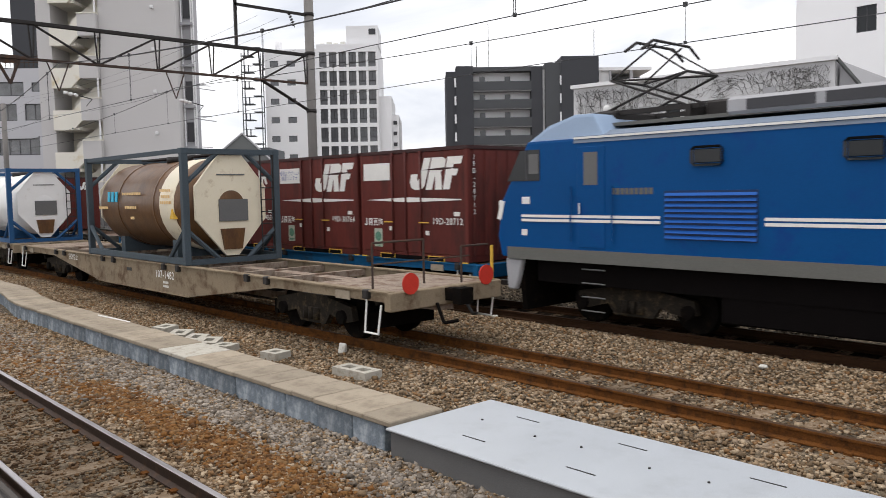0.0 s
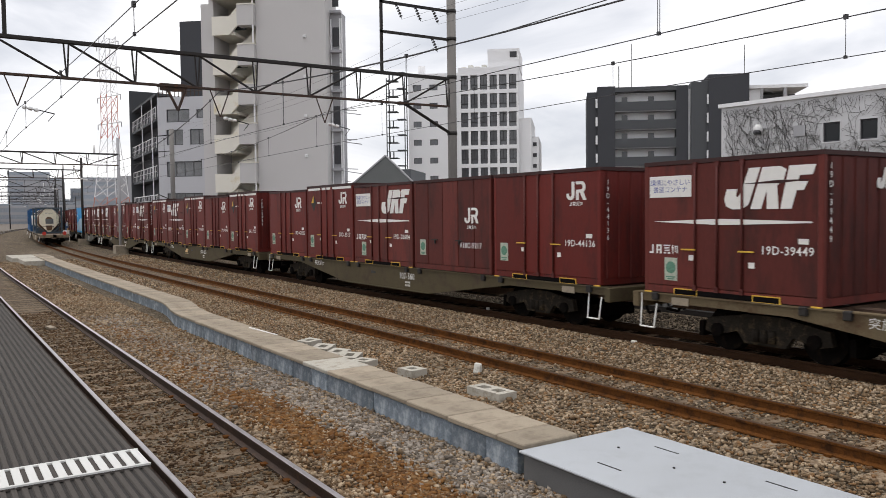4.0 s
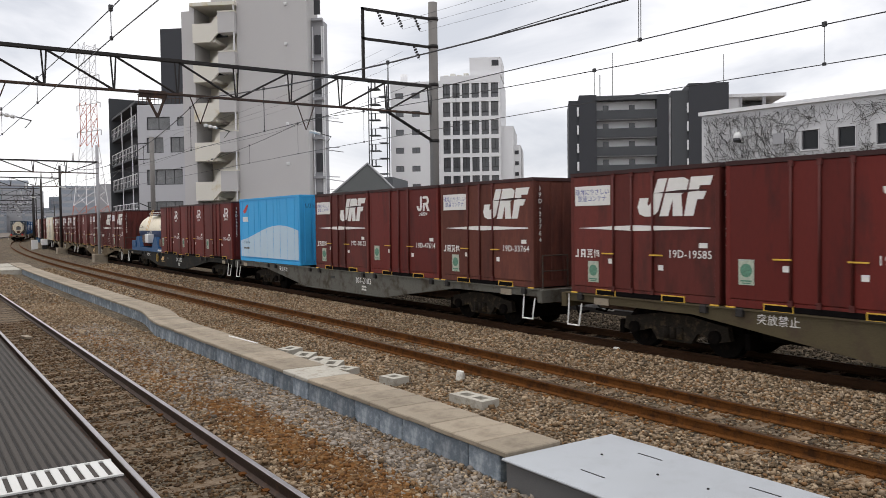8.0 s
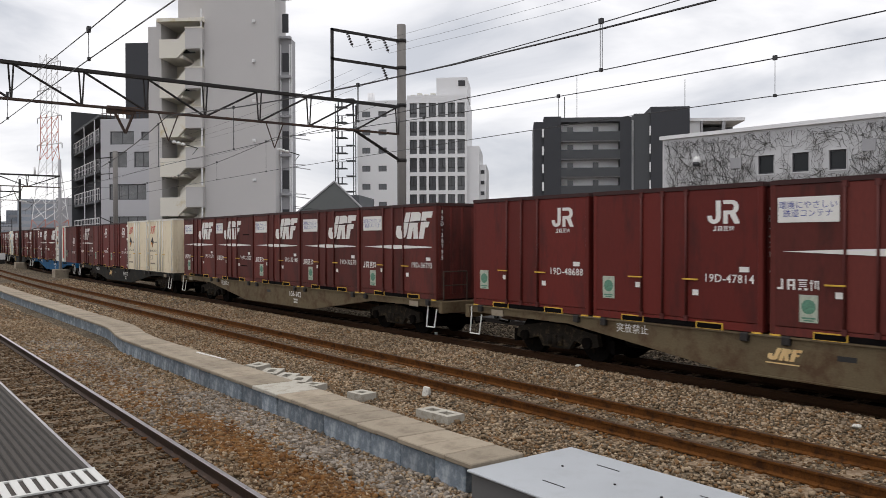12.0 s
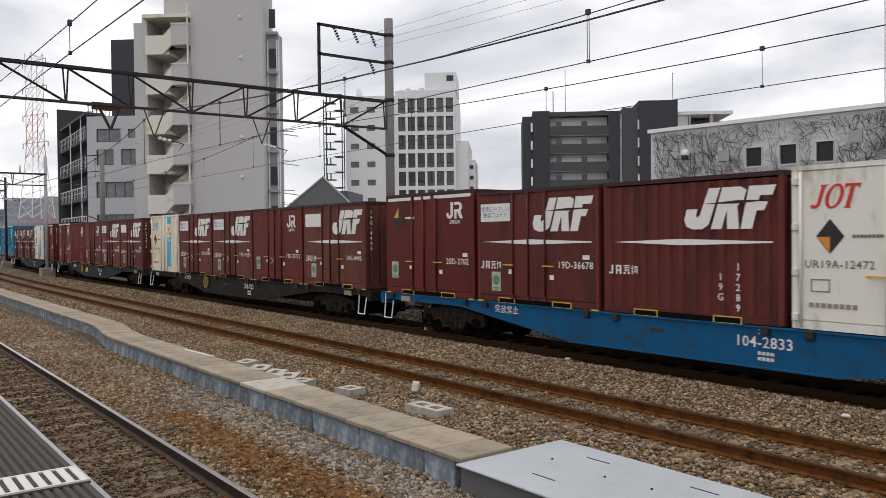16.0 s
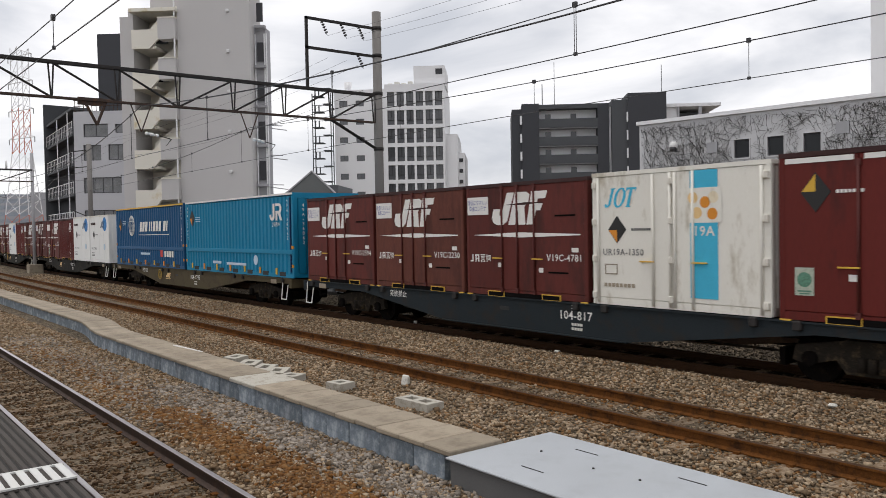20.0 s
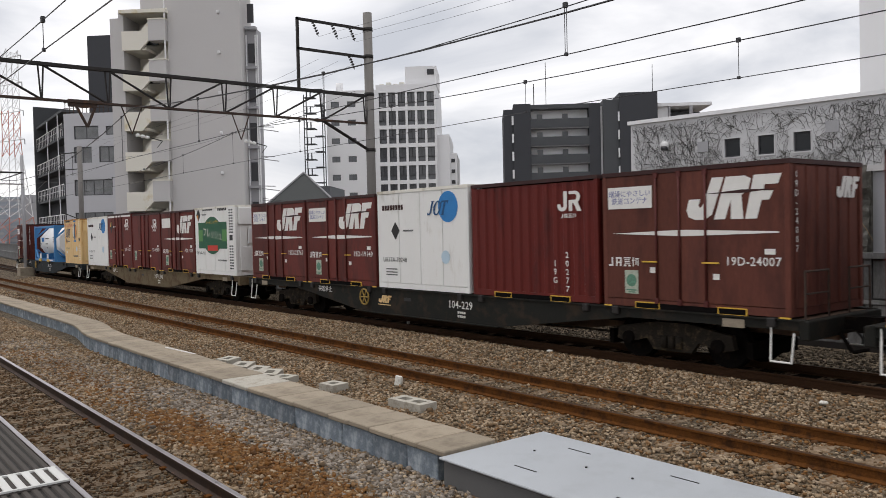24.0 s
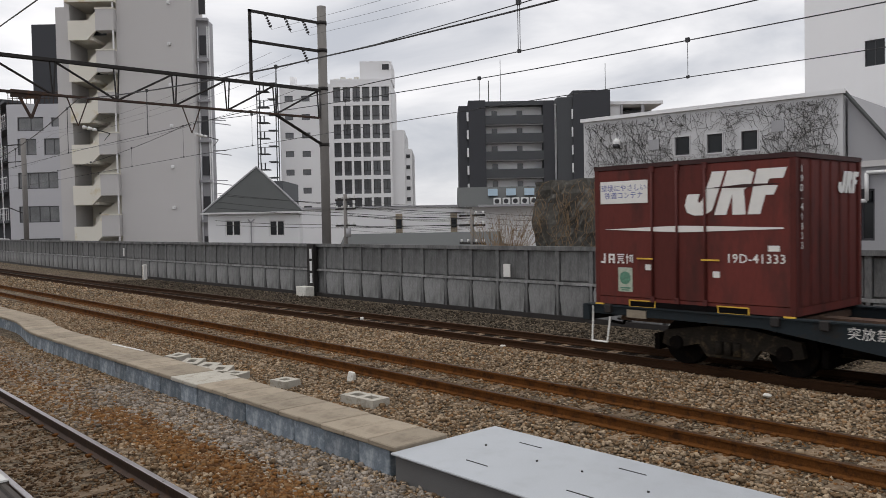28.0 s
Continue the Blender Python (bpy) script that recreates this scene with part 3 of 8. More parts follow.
def track(y, side, top, label, s0=-330, sleepers=(-60, 4)):
    t = thing("railway_track", label, "track", kind="structure")
    for d in (-0.566, 0.566):
        r = part("rail", sweep([(a + d, b) for a, b in RAIL], y, s0, 40), side, t)
        part("rail_head", sweep([(a + d, b) for a, b in HEADP], y, s0, 40), top, r)
    bm = bmesh.new()
    bm_prism(bm, [(-1.0, -0.3), (1.0, -0.3), (1.0, -0.158), (0.4, -0.158), (0.2, -0.163), (-0.2, -0.163), (-0.4, -0.158), (-1.0, -0.158)], 'x', -0.11, 0.11)
    bmesh.ops.recalc_face_normals(bm, faces=bm.faces[:])
    me = mesh_of("sleeper", bm, "sleeper")
    clip = mesh_of("rail_clip", box((-0.04, 0.04, -0.11, -0.04, -0.157, -0.13), (-0.04, 0.04, 0.04, 0.11, -0.157, -0.13)), "rail_rust")
    s = sleepers[1]
    while s > sleepers[0]:
        px, py, h = on_track(s, y)
        q = part("sleeper", me, None, t, at=pose(px, py, 0, 0, 0, h))
        if s > -13 and y < 12:
            for d in (-0.566, 0.566):
                part("rail_clip", clip, None, q, at=pose(0, d, 0))
        s -= 0.66
    return t


track(YA, "rail_dark", "rail_top", "worn near track with shiny rail heads and concrete sleepers", sleepers=(-40, 2))
track(YB, "rail_rust", "rail_top_rust", "rust-brown middle track on concrete sleepers", sleepers=(-50, 2))
track(YC, "rail_far", "rail_top_rust", "far running track beside the noise wall", sleepers=(-28, 2))

# ---- platform at the camera's feet ----
platform = structure("platform", sweep([(-9 - YA, -0.36), (1.2 - YA, -0.36), (1.2 - YA, 0.78), (1.32 - YA, 0.8), (1.32 - YA, 0.9), (-9 - YA, 0.9)], YA, -95, 22), "platform_gap", "concrete station platform with a ribbed grey rubber edge")
for i in range(29):
    d = 1.315 - 0.06 * i - YA
    part("tread_rib", sweep([(d - 0.043, 0.898), (d, 0.898), (d - 0.007, 0.911), (d - 0.036, 0.911)], YA, -60, 14), "platform_rubber", platform)
part("edge_plate", box(-6.13, -5.72, -0.6, 1.33, 0.905, 0.921), "platform_rubber", platform)
tile = mesh_of("slotted_bar", bevelled(box(-0.19, 0.19, 0, 0.052, 0, 0.012), 0.004), "platform_white")
for i in range(24):
    part("slotted_bar", tile, None, platform, at=(-5.925, 1.272 - i * 0.083, 0.921))
part("edge_rim", box((-6.13, -6.105, -0.6, 1.33, 0.921, 0.933), (-5.745, -5.72, -0.6, 1.33, 0.921, 0.933)), "platform_white", platform)

# ---- cable trough with its lids, and the grey cover ----
trough = thing("cable_trough", "long concrete cable trough with pale lids and blue-grey block sides", "cable trough", kind="structure")


def trough_y(x):
    """Front face of the trough: it steps back where it was led round something."""
    k = min(1.0, max(0.0, (-x - 20.6) / 4.2))
    k = k * k * (3 - 2 * k)
    return 5.43 + 0.42 * k + (0.0 if x > -38 else (x + 38) ** 2 / 1840)


random.seed(4)
block_meshes = [mesh_of("block", bevelled(box(-w / 2, w / 2, 0, 0.14, -0.36, 0.035), 0.012), "block_blue") for w in (0.58, 0.71, 0.84)]
x = -7.0
while x > -21.5:
    k = random.randrange(3)
    w = (0.58, 0.71, 0.84)[k]
    c = x - w / 2
    a = math.degrees(math.atan2(trough_y(c - 0.2) - trough_y(c + 0.2), -0.4))
    part("block", block_meshes[k], None, trough, at=pose(c, trough_y(c) + random.uniform(-0.008, 0.008), random.uniform(-0.006, 0.004), 0, 0, 180 + a if abs(a) > 90 else a))
    x -= w + 0.012
lid_meshes = [mesh_of("lid", bevelled(box(-0.247, 0.247, -0.03, 0.74, 0.035, 0.1), 0.012), m) for m in ("concrete", "concrete", "concrete", "block_pale")]
x = -7.1
while x > -62:
    a = math.degrees(math.atan2(trough_y(x + 0.2) - trough_y(x - 0.2), 0.4))
    k = 3 if -11.9 > x > -13.1 else random.randrange(3)
    part("lid", lid_meshes[k], None, trough, at=pose(x, trough_y(x), random.uniform(-0.004, 0.006), random.uniform(-0.4, 0.4), random.uniform(-0.3, 0.3), a + random.uniform(-0.35, 0.35)))
    x -= 0.5
bm = bmesh.new()
x = -21.4
while x > -62:
    y0, y1 = trough_y(x), trough_y(x - 0.6)
    bm_prism(bm, [(x, y0 + 0.02), (x - 0.6, y1 + 0.02), (x - 0.6, y1 + 0.12), (x, y0 + 0.12)], 'z', -0.36, 0.035)
    x -= 0.6
bmesh.ops.recalc_face_normals(bm, faces=bm.faces[:])
part("side_wall", bm, "block_blue", trough)
part("back_wall", sweep([(6.05 - YB, -0.36), (6.13 - YB, -0.36), (6.13 - YB, 0.035), (6.05 - YB, 0.035)], YB, -21, -6.8), "concrete", trough)
pad = thing("concrete_pad", "pale flat concrete crossing pad beside the near track", "slab")
part("slab", bevelled(box((-62, -57.2, 4.6, 7.0, -0.36, 0.06), (-57.1, -53.2, 4.9, 6.6, -0.36, 0.03)), 0.02), "block_pale", pad)

cover = thing("cable_pit_cover", "low grey painted steel cover over a cable pit", "pit cover")
# side darker than the lid: its shade is in the colour
part("side", box(-6.8, 3.2, 5.36, 6.9, -0.36, 0.03), "cover_side", cover)
part("lid", bevelled(box(-6.84, 3.24, 5.32, 6.94, 0.03, 0.056), 0.008), "cover_grey", cover)
slot = mesh_of("lifting_slot", box(-0.16, 0.16, -0.008, 0.008, 0, 0.004), "steel_dark")
bolt = mesh_of("bolt", rods(((0, 0, 0), (0, 0, 0.012), 0.014), n=6), "steel_dark")
for i in range(6):
    for j, y in enumerate((5.72, 6.6)):
        part("lifting_slot", slot, None, cover, at=(-5.9 + 1.35 * i - 0.05 * j, y, 0.0565))
    part("bolt", bolt, None, cover, at=(-6.3 + 1.35 * i, 6.25, 0.056))
    part("bolt", bolt, None, cover, at=(-5.5 + 1.35 * i, 6.2, 0.056))

# ---- loose things on the ballast ----


def hollow_block(n, w):
    bm = bmesh.new()
    L = n * w + 0.03
    y0, y1, z1 = -0.17, 0.17, 0.16
    bm_box(bm, -L / 2, L / 2, y0, y0 + 0.09, 0, z1)
    bm_box(bm, -L / 2, L / 2, y1 - 0.09, y1, 0, z1)
    for i in range(n + 1):
        c = -L / 2 + 0.06 + i * (L - 0.12) / n
        bm_box(bm, c - 0.06, c + 0.06, y0 + 0.09, y1 - 0.09, 0, z1)
    return bm


for n, px, py, pz, rz, tilt in ((2, -10.0, 7.28, -0.26, 4, 0), (1, -12.1, 7.12, -0.26, 8, 0), (1, -13.35, 6.82, -0.26, 24, 0), (1, -13.95, 6.84, -0.25, 40, 9), (1, -14.4, 6.8, -0.24, 27, 9), (1, -15.0, 6.76, -0.22, 35, 9), (1, -15.6, 6.72, -0.17, 12, 4)):
    b = thing("concrete_block", "pale hollow concrete block lying on the ballast", "block", pose(px, py, pz, tilt, 0, rz), group="hollow blocks beside the trough")
    part("shell", hollow_block(n, 0.37), "block_pale", b)
bm = bmesh.new()
bmesh.ops.create_cube(bm, size=0.16)
for v in bm.verts:
    v.co += Vector((random.uniform(-0.05, 0.05), random.uniform(-0.05, 0.05), random.uniform(-0.03, 0.03)))
bevelled(bm, 0.02)
rock = thing("white_stone", "broken lump of white concrete on the ballast", "stone", pose(-11.42, 8.05, -0.1, 0, 0, 20))
part("lump", bm, "concrete_white", rock)
for px, py in ((-11.6, 12.0), (-5.5, 11.2)):
    p = thing("white_pebble", "white flat stone on the ballast", "stone", pose(px, py, -0.03, 0, 0, 15))
    part("pebble", bevelled(box(-0.06, 0.06, -0.045, 0.045, -0.04, 0.01), 0.02), "concrete_white", p)
plank = thing("loose_board", "short pale board lying between the near rails", "board", pose(-21.9, 2.6, -0.15, 0, 0, 8))
part("board", bevelled(box(-0.22, 0.22, -0.07, 0.07, 0, 0.06), 0.008), "concrete", plank)
stick = thing("white_stick", "thin white stick lying on the trough lids", "stick", pose(-16.58, 6.07, 0.112, 0, 0, 4.3))
part("rod", rods(((-0.7, 0, 0), (0.7, 0, 0), 0.014), n=6), "white_paint", stick)
stake = thing("track_marker", "short white track marker post with a cap", "marker post", pose(-17.55, 12.7, -0.2))
part("post", rods(((0, 0, 0), (0, 0, 0.16), 0.03)), "rail_dark", stake)
part("cap", rods(((0, 0, 0.16), (0, 0, 0.25), 0.045)), "white_paint", stake)
wp = thing("distance_post", "white square distance post beside the noise wall", "post", pose(-44.7, 17.4, -0.36))
part("post", bevelled(box(-0.12, 0.12, -0.1, 0.1, 0, 0.9), 0.02), "white_paint", wp)
part("face", box(-0.05, 0.05, -0.105, -0.1, 0.1, 0.8), "concrete", wp)
rbox = thing("relay_box", "pale grey lineside relay cabinet on a base", "cabinet", pose(-105, 13.1, -0.36, 0, 0, -3) @ Matrix.Diagonal((0.45, 0.45, 0.6, 1)))
part("cabinet", bevelled(box(-0.9, 0.9, -0.7, 0.7, 0.1, 2.2), 0.03), "frame_white", rbox)
part("door", box(-0.8, 0.8, -0.72, -0.7, 0.2, 2.1), "wall_white", rbox)
part("base", box(-1, 1, -0.8, 0.8, 0, 0.1), "concrete", rbox)
rbox2 = thing("relay_box", "pale lineside cabinet on dark legs", "cabinet", pose(-101, 13.6, -0.36, 0, 0, -3) @ Matrix.Diagonal((0.6, 0.6, 0.7, 1)))
part("cabinet", bevelled(box(-0.6, 0.6, -0.5, 0.5, 1.1, 2.1), 0.03), "wall_white", rbox2)
part("leg", box(-0.5, 0.5, -0.4, 0.4, 0, 1.1), "steel_dark", rbox2)

# ---- noise wall along the far track ----
wall = thing("noise_wall", "weathered grey concrete noise wall of ribbed panels", "wall", kind="structure")
UW = 1.22
up = mesh_of("upper_panel", bevelled(box(-0.52, 0.52, 0.0, 0.06, 0.8, 1.67), 0.02), "fence")
bm = bmesh.new()
bm_prism(bm, [(-0.46, -0.3), (0.46, -0.3), (0.555, 0.5), (0.5, 0.67), (-0.5, 0.67), (-0.555, 0.5)], 'y', -0.03, 0.06)
bmesh.ops.recalc_face_normals(bm, faces=bm.faces[:])
lowp = mesh_of("lower_panel", bevelled(bm, 0.015), "fence_light")
rib = mesh_of("rib", bevelled(box((-0.075, 0.075, -0.04, 0.06, 0.74, 1.72), (-0.05, 0.05, -0.05, 0.06, -0.3, 0.7)), 0.012), "fence")
s = -104.86
while s < 14:
    px, py, h = on_track(s, 18.05)
    if abs(px + 28.2) > 0.7:
        part("upper_panel", up, None, wall, at=pose(px, py, 0, 0, 0, h))
        part("lower_panel", lowp, None, wall, at=pose(px, py, 0, 0, 0, h))
    qx, qy, h = on_track(s + UW / 2, 18.05)
    part("rib", rib, None, wall, at=pose(qx, qy, 0, 0, 0, h))
    s += UW
part("cap", sweep([(-0.09, 1.68), (0.12, 1.68), (0.12, 1.8), (-0.09, 1.8)], 18.05, -150, 14), "fence", wall)
part("middle_rail", sweep([(-0.055, 0.69), (0.1, 0.69), (0.1, 0.77), (-0.055, 0.77)], 18.05, -150, 14), "fence_light", wall)
part("backing", sweep([(0.06, -0.36), (0.14, -0.36), (0.14, 1.7), (0.06, 1.7)], 18.05, -150, 14), "fence", wall)
part("foot", sweep([(-0.14, -0.4), (0.1, -0.4), (0.1, -0.2), (-0.14, -0.2)], 18.05, -150, 14), "steel_dark", wall)
sign = thing("wall_sign", "small white notice plate fixed to the noise wall", "sign", pose(-17.1, 17.9, 1.05))
part("plate", bevelled(box(-0.14, 0.14, -0.02, 0.02, -0.2, 0.2), 0.006), "white_paint", sign)
sign2 = thing("wall_sign", "small white notice plate fixed to the noise wall", "sign", pose(-49.5, 18.02, 1.15))
part("plate", bevelled(box(-0.1, 0.1, -0.02, 0.02, -0.25, 0.25), 0.006), "white_paint", sign2)
gatepost = thing("cable_riser", "dark cable riser with white covers on a concrete footing", "cable riser", pose(-28.2, 17.95, -0.36))
part("riser", bevelled(box(-0.24, 0.24, -0.12, 0.1, 0, 2.15), 0.01), "steel_dark", gatepost)
for z in (0.75, 1.25, 1.75):
    part("cover", bevelled(box(0.0, 0.16, -0.15, -0.12, z - 0.2, z + 0.2), 0.01), "frame_white", gatepost)
part("footing", bevelled(box(-0.45, 0.3, -0.55, -0.13, 0.0, 0.42), 0.02), "concrete_white", gatepost)

# ---- overhead line ----


def lattice_beam(x, y0, y1, z0, z1, parent, chord=0.036):
    """A flat truss: two pairs of chords, posts and diagonals."""
    for z, w in ((z1, 1.4), (z0, 0.9)):
        for d in (-0.09, 0.09):
            part("chord", box(x + d - 0.025 * w, x + d + 0.025 * w, y0, y1, z - chord * w, z + chord * w), "steel_dark" if z == z1 else "steel_rusty", parent)
    n = max(3, int((y1 - y0) / 2.05))
    st = (y1 - y0) / n
    for i in range(n + 1):
        y = y0 + i * st
        bm = bmesh.new()
        bm_rod(bm, (x - 0.06, y - 0.07, z1), (x - 0.06, y, z0), 0.03, 5)
        bm_rod(bm, (x + 0.06, y + 0.07, z1), (x + 0.06, y, z0), 0.03, 5)
        part("post", bm, "steel_dark", parent)
        if i < n:
            a, b = ((y, z1), (y + st, z0)) if y < 9.5 else ((y, z0), (y + st, z1))
            part("diagonal", rods(((x, a[0], a[1]), (x, b[0], b[1]), 0.04), n=6), "steel_dark", parent)


def far_truss(x, y0, y1, z0, z1, parent):
    """The same truss, far off, as one mesh."""
    bm = bmesh.new()
    for z in (z0, z1):
        bm_box(bm, x - 0.05, x + 0.05, y0, y1, z - 0.04, z + 0.04)
    n = max(3, int((y1 - y0) / 2.05))
    for i in range(n):
        a, b = y0 + (y1 - y0) * i / n, y0 + (y1 - y0) * (i + 1) / n
        bm_rod(bm, (x, a, z1), (x, a, z0), 0.03, 5)
        bm_rod(bm, (x, a, z1 if i % 2 else z0), (x, b, z0 if i % 2 else z1), 0.035, 5)
    part("truss", bm, "steel_dark", parent)


def mast(x, y, z, r, parent, mat_="pole"):
    part("mast", rods(((x, y, -0.36), (x, y, z), r), n=20), mat_, parent)


def hanger(y, x, ztop, zw, parent):
    """A registration arm with insulators that holds one wire pair."""
    bm = bmesh.new()
    bm_rod(bm, (x, y - 0.45, ztop), (x, y - 0.1, ztop - 0.95), 0.022, 6)
    bm_rod(bm, (x, y + 0.25, ztop), (x, y - 0.1, ztop - 0.95), 0.022, 6)
    part("bracket", bm, "steel_rusty", parent)
    bm = bmesh.new()
    for i in range(3):
        bm_rod(bm, (x, y + 0.05 + 0.16 * i, ztop - 0.98 - 0.03 * i), (x, y + 0.15 + 0.16 * i, ztop - 1.0 - 0.03 * i), 0.06, 10)
    bm_rod(bm, (x, y + 0.02, ztop - 0.975), (x, y + 0.5, ztop - 1.065), 0.03, 8)
    part("insulator", bm, "insulator", parent)
    bm = bmesh.new()
    bm_rod(bm, (x, y + 0.5, ztop - 1.05), (x, y + 0.95, ztop - 1.15), 0.018, 5)
    bm_rod(bm, (x, y + 0.95, ztop - 1.15), (x, y + 0.75, zw + 0.5), 0.012, 5)
    part("steady_arm", bm, "steel_dark", parent)


gantry = thing("overhead_gantry", "dark steel lattice gantry on a round concrete mast carrying the wires", "gantry")
GX = -28.7
mast(GX, 19.0, 11.75, 0.19, gantry)
mast(GX, -2.4, 9.4, 0.19, gantry)
lattice_beam(GX, -2.2, 18.8, 7.07, 8.23, gantry)
part("brace", rods(((GX - 0.06, 16.7, 7.05), (GX - 0.06, 18.9, 5.95), 0.04), ((GX + 0.06, 16.7, 7.05), (GX + 0.06, 18.9, 5.95), 0.04), n=6), "steel_dark", gantry)
for z in (8.3, 5.95, 9.9, 11.05):
    part("clamp", rods(((GX, 19.0, z - 0.07), (GX, 19.0, z + 0.07), 0.215), n=16), "steel_dark", gantry)
for z in (9.87, 11.05):
    part("crossarm", box(GX - 0.05, GX + 0.05, 15.6, 19.0, z - 0.05, z + 0.05), "steel_dark", gantry)
part("upright", box(GX - 0.05, GX + 0.05, 15.6, 15.7, 8.3, 11.1), "steel_dark", gantry)
string = bmesh.new()
for i in range(5):
    bm_rod(string, (0, 0.05 * i, -0.1 * i), (0, 0.05 * i + 0.03, -0.1 * i - 0.05), 0.065, 8)
bm_rod(string, (0, 0, 0.05), (0, 0.25, -0.52), 0.015, 5)
string = mesh_of("insulator_string", string, "steel_dark")
for y, z in ((16.35, 11.0), (17.25, 11.0), (18.1, 11.0), (18.05, 9.82)):
    part("insulator_string", string, None, gantry, at=(GX, y, z))
part("upright", box(GX - 0.05, GX + 0.05, 2.3, 2.42, 8.3, 11.1), "steel_dark", gantry)
for y in (YA, YB, YC):
    hanger(y + 0.1, GX, 7.05, 5.15, gantry)
part("strut", rods(((GX, 7.2, 7.05), (GX, 7.6, 6.25), 0.05), ((GX, 7.9, 7.05), (GX, 7.6, 6.25), 0.05), n=6), "steel_rusty", gantry)
part("plate", box(GX - 0.04, GX + 0.04, 7.0, 7.9, 6.9, 7.15), "steel_rusty", gantry)

for gx, hi in ((-62, 0), (-84, 0), (-108, 0), (-132, 0), (-158, 0), (-185, 0), (-215, 0), (-250, 0)):
    g = thing("overhead_gantry", "distant dark lattice gantry over the tracks with two masts", "gantry", group="distant gantries")
    cx, cy, h = on_track(gx, YB)
    y0, y1 = cy - 14, cy + 2.6
    mast(cx, y1, 8.3, 0.11, g, "wall_mid" if gx == -62 else "steel_dark")
    part("footing", bevelled(box(cx - 0.5, cx + 0.5, y1 - 0.45, y1 + 0.45, -0.36, 0.5), 0.03), "concrete", g)
    mast(cx, y0, 8.6, 0.15, g, "steel_dark")
    (lattice_beam if gx > -100 else far_truss)(cx, y0, y1, 6.3, 7.1, g)
    for d in (-6.4, 0):
        hanger(cy + d, cx, 6.3, 5.15, g)
    for d in (-6.4, 1):
        part("insulator", rods(((cx, cy + d, 7.15), (cx, cy + d, 7.7), 0.07), n=8), "insulator", g)
    for d in (-9,):
        part("upright", box(cx - 0.04, cx + 0.04, cy + d, cy + d + 0.1, 7.1, 9.0), "steel_dark", g)

lm2 = thing("lineside_mast", "grey concrete mast behind the noise wall", "mast", pose(-88, 22.4, -0.36))
part("mast", rods(((0, 0, 0), (0, 0, 12.2), 0.24), n=14), "pole", lm2)
part("bracket", rods(((0, 0, 11.6), (-2.6, -1.2, 11.6), 0.06), ((-2.6, -1.2, 11.6), (-2.6, -1.2, 9.9), 0.05), ((-2.6, -1.2, 9.9), (0, 0, 9.9), 0.05), n=6), "steel_dark", lm2)
part("stay", rods(((0, 0, 4.6), (-2.4, -1.1, 5.4), 0.05), n=6), "steel_dark", lm2)


def wire(name, pts, r, label, parent=None, material="wire"):
    bm = bmesh.new()
    for a, b in zip(pts, pts[1:]):
        bm_rod(bm, a, b, r, 5, caps=False)
    return part(name, bm, material, parent)


SPANS = [-132, -108, -84, -62, GX, 25, 70]


def overhead(y, zc, zm, sag, label, drops, thick=0.011, twin=False):
    """Contact wire, messenger and droppers of one track; drops: where a dropper hangs on the near span, and how far apart."""
    t = thing("overhead_wire", label, "wire", kind="structure")
    # the contact wire is drawn down a little over the near span
    dip = ([-200, GX, -13.3, -5.5, 0, 25, 90], [0, 0.12, 0.05, -0.07, -0.1, -0.05, -0.05])

    def heights(px, k):
        return zc + float(np.interp(px, *dip)), zm - sag * 4 * k * (1 - k)
    for a, b in zip(SPANS, SPANS[1:]):
        pa, pb = on_track(a, y), on_track(b, y)
        pts, con, up = [], [], []
        for i in range(17):
            k = i / 16
            px, py = pa[0] + (pb[0] - pa[0]) * k, pa[1] + (pb[1] - pa[1]) * k
            lo, hi = heights(px, k)
            pts.append((px, py, hi))
            con.append((px, py, lo))
            up.append((px, py + 0.05, hi + max(0.0, min(0.022 * (px + 13.2), 0.3 - 0.008 * px))))
        wire("messenger", pts, thick, "", t)
        if twin and a == GX:
            wire("messenger", up, 0.009, "", t)
        wire("contact_wire", con, 0.0085, "", t)
        first, step = drops
        k0 = math.ceil((a - first) / step)
        while first + step * k0 < b:
            px = first + step * k0
            k = (px - a) / (b - a)
            py = pa[1] + (pb[1] - pa[1]) * k
            px = pa[0] + (pb[0] - pa[0]) * k
            lo, hi = heights(px, k)
            if twin and a == GX:
                hi += max(0.0, min(0.022 * (px + 13.2), 0.3 - 0.008 * px))
            bm = bmesh.new()
            for d in (-0.02, 0.02) if twin else (0,):
                bm_rod(bm, (px + d, py, lo), (px + d, py, hi), 0.006, 5)
            bm_box(bm, px - 0.035, px + 0.035, py - 0.025, py + 0.025, hi - 0.03, hi + 0.05)
            bm_box(bm, px - 0.025, px + 0.025, py - 0.02, py + 0.02, lo - 0.02, lo + 0.03)
            part("dropper", bm, "wire", t)
            k0 += 1
    return t


overhead(YC, 5.14, 6.5, 0.77, "bare copper contact wire and messenger over the far track", (-7.91, 5.4))
overhead(YB, 5.15, 7.0, 1.33, "bare copper contact wire and twin messengers over the middle track", (-8.3, 7.2), 0.016, True)
overhead(YA, 5.09, 6.0, 0.55, "bare copper contact wire and messenger over the near track", (-12.02, 7.2), 0.008)
feed = thing("feeder_wire", "thin feeder wires strung along the masts", "wire", kind="structure")
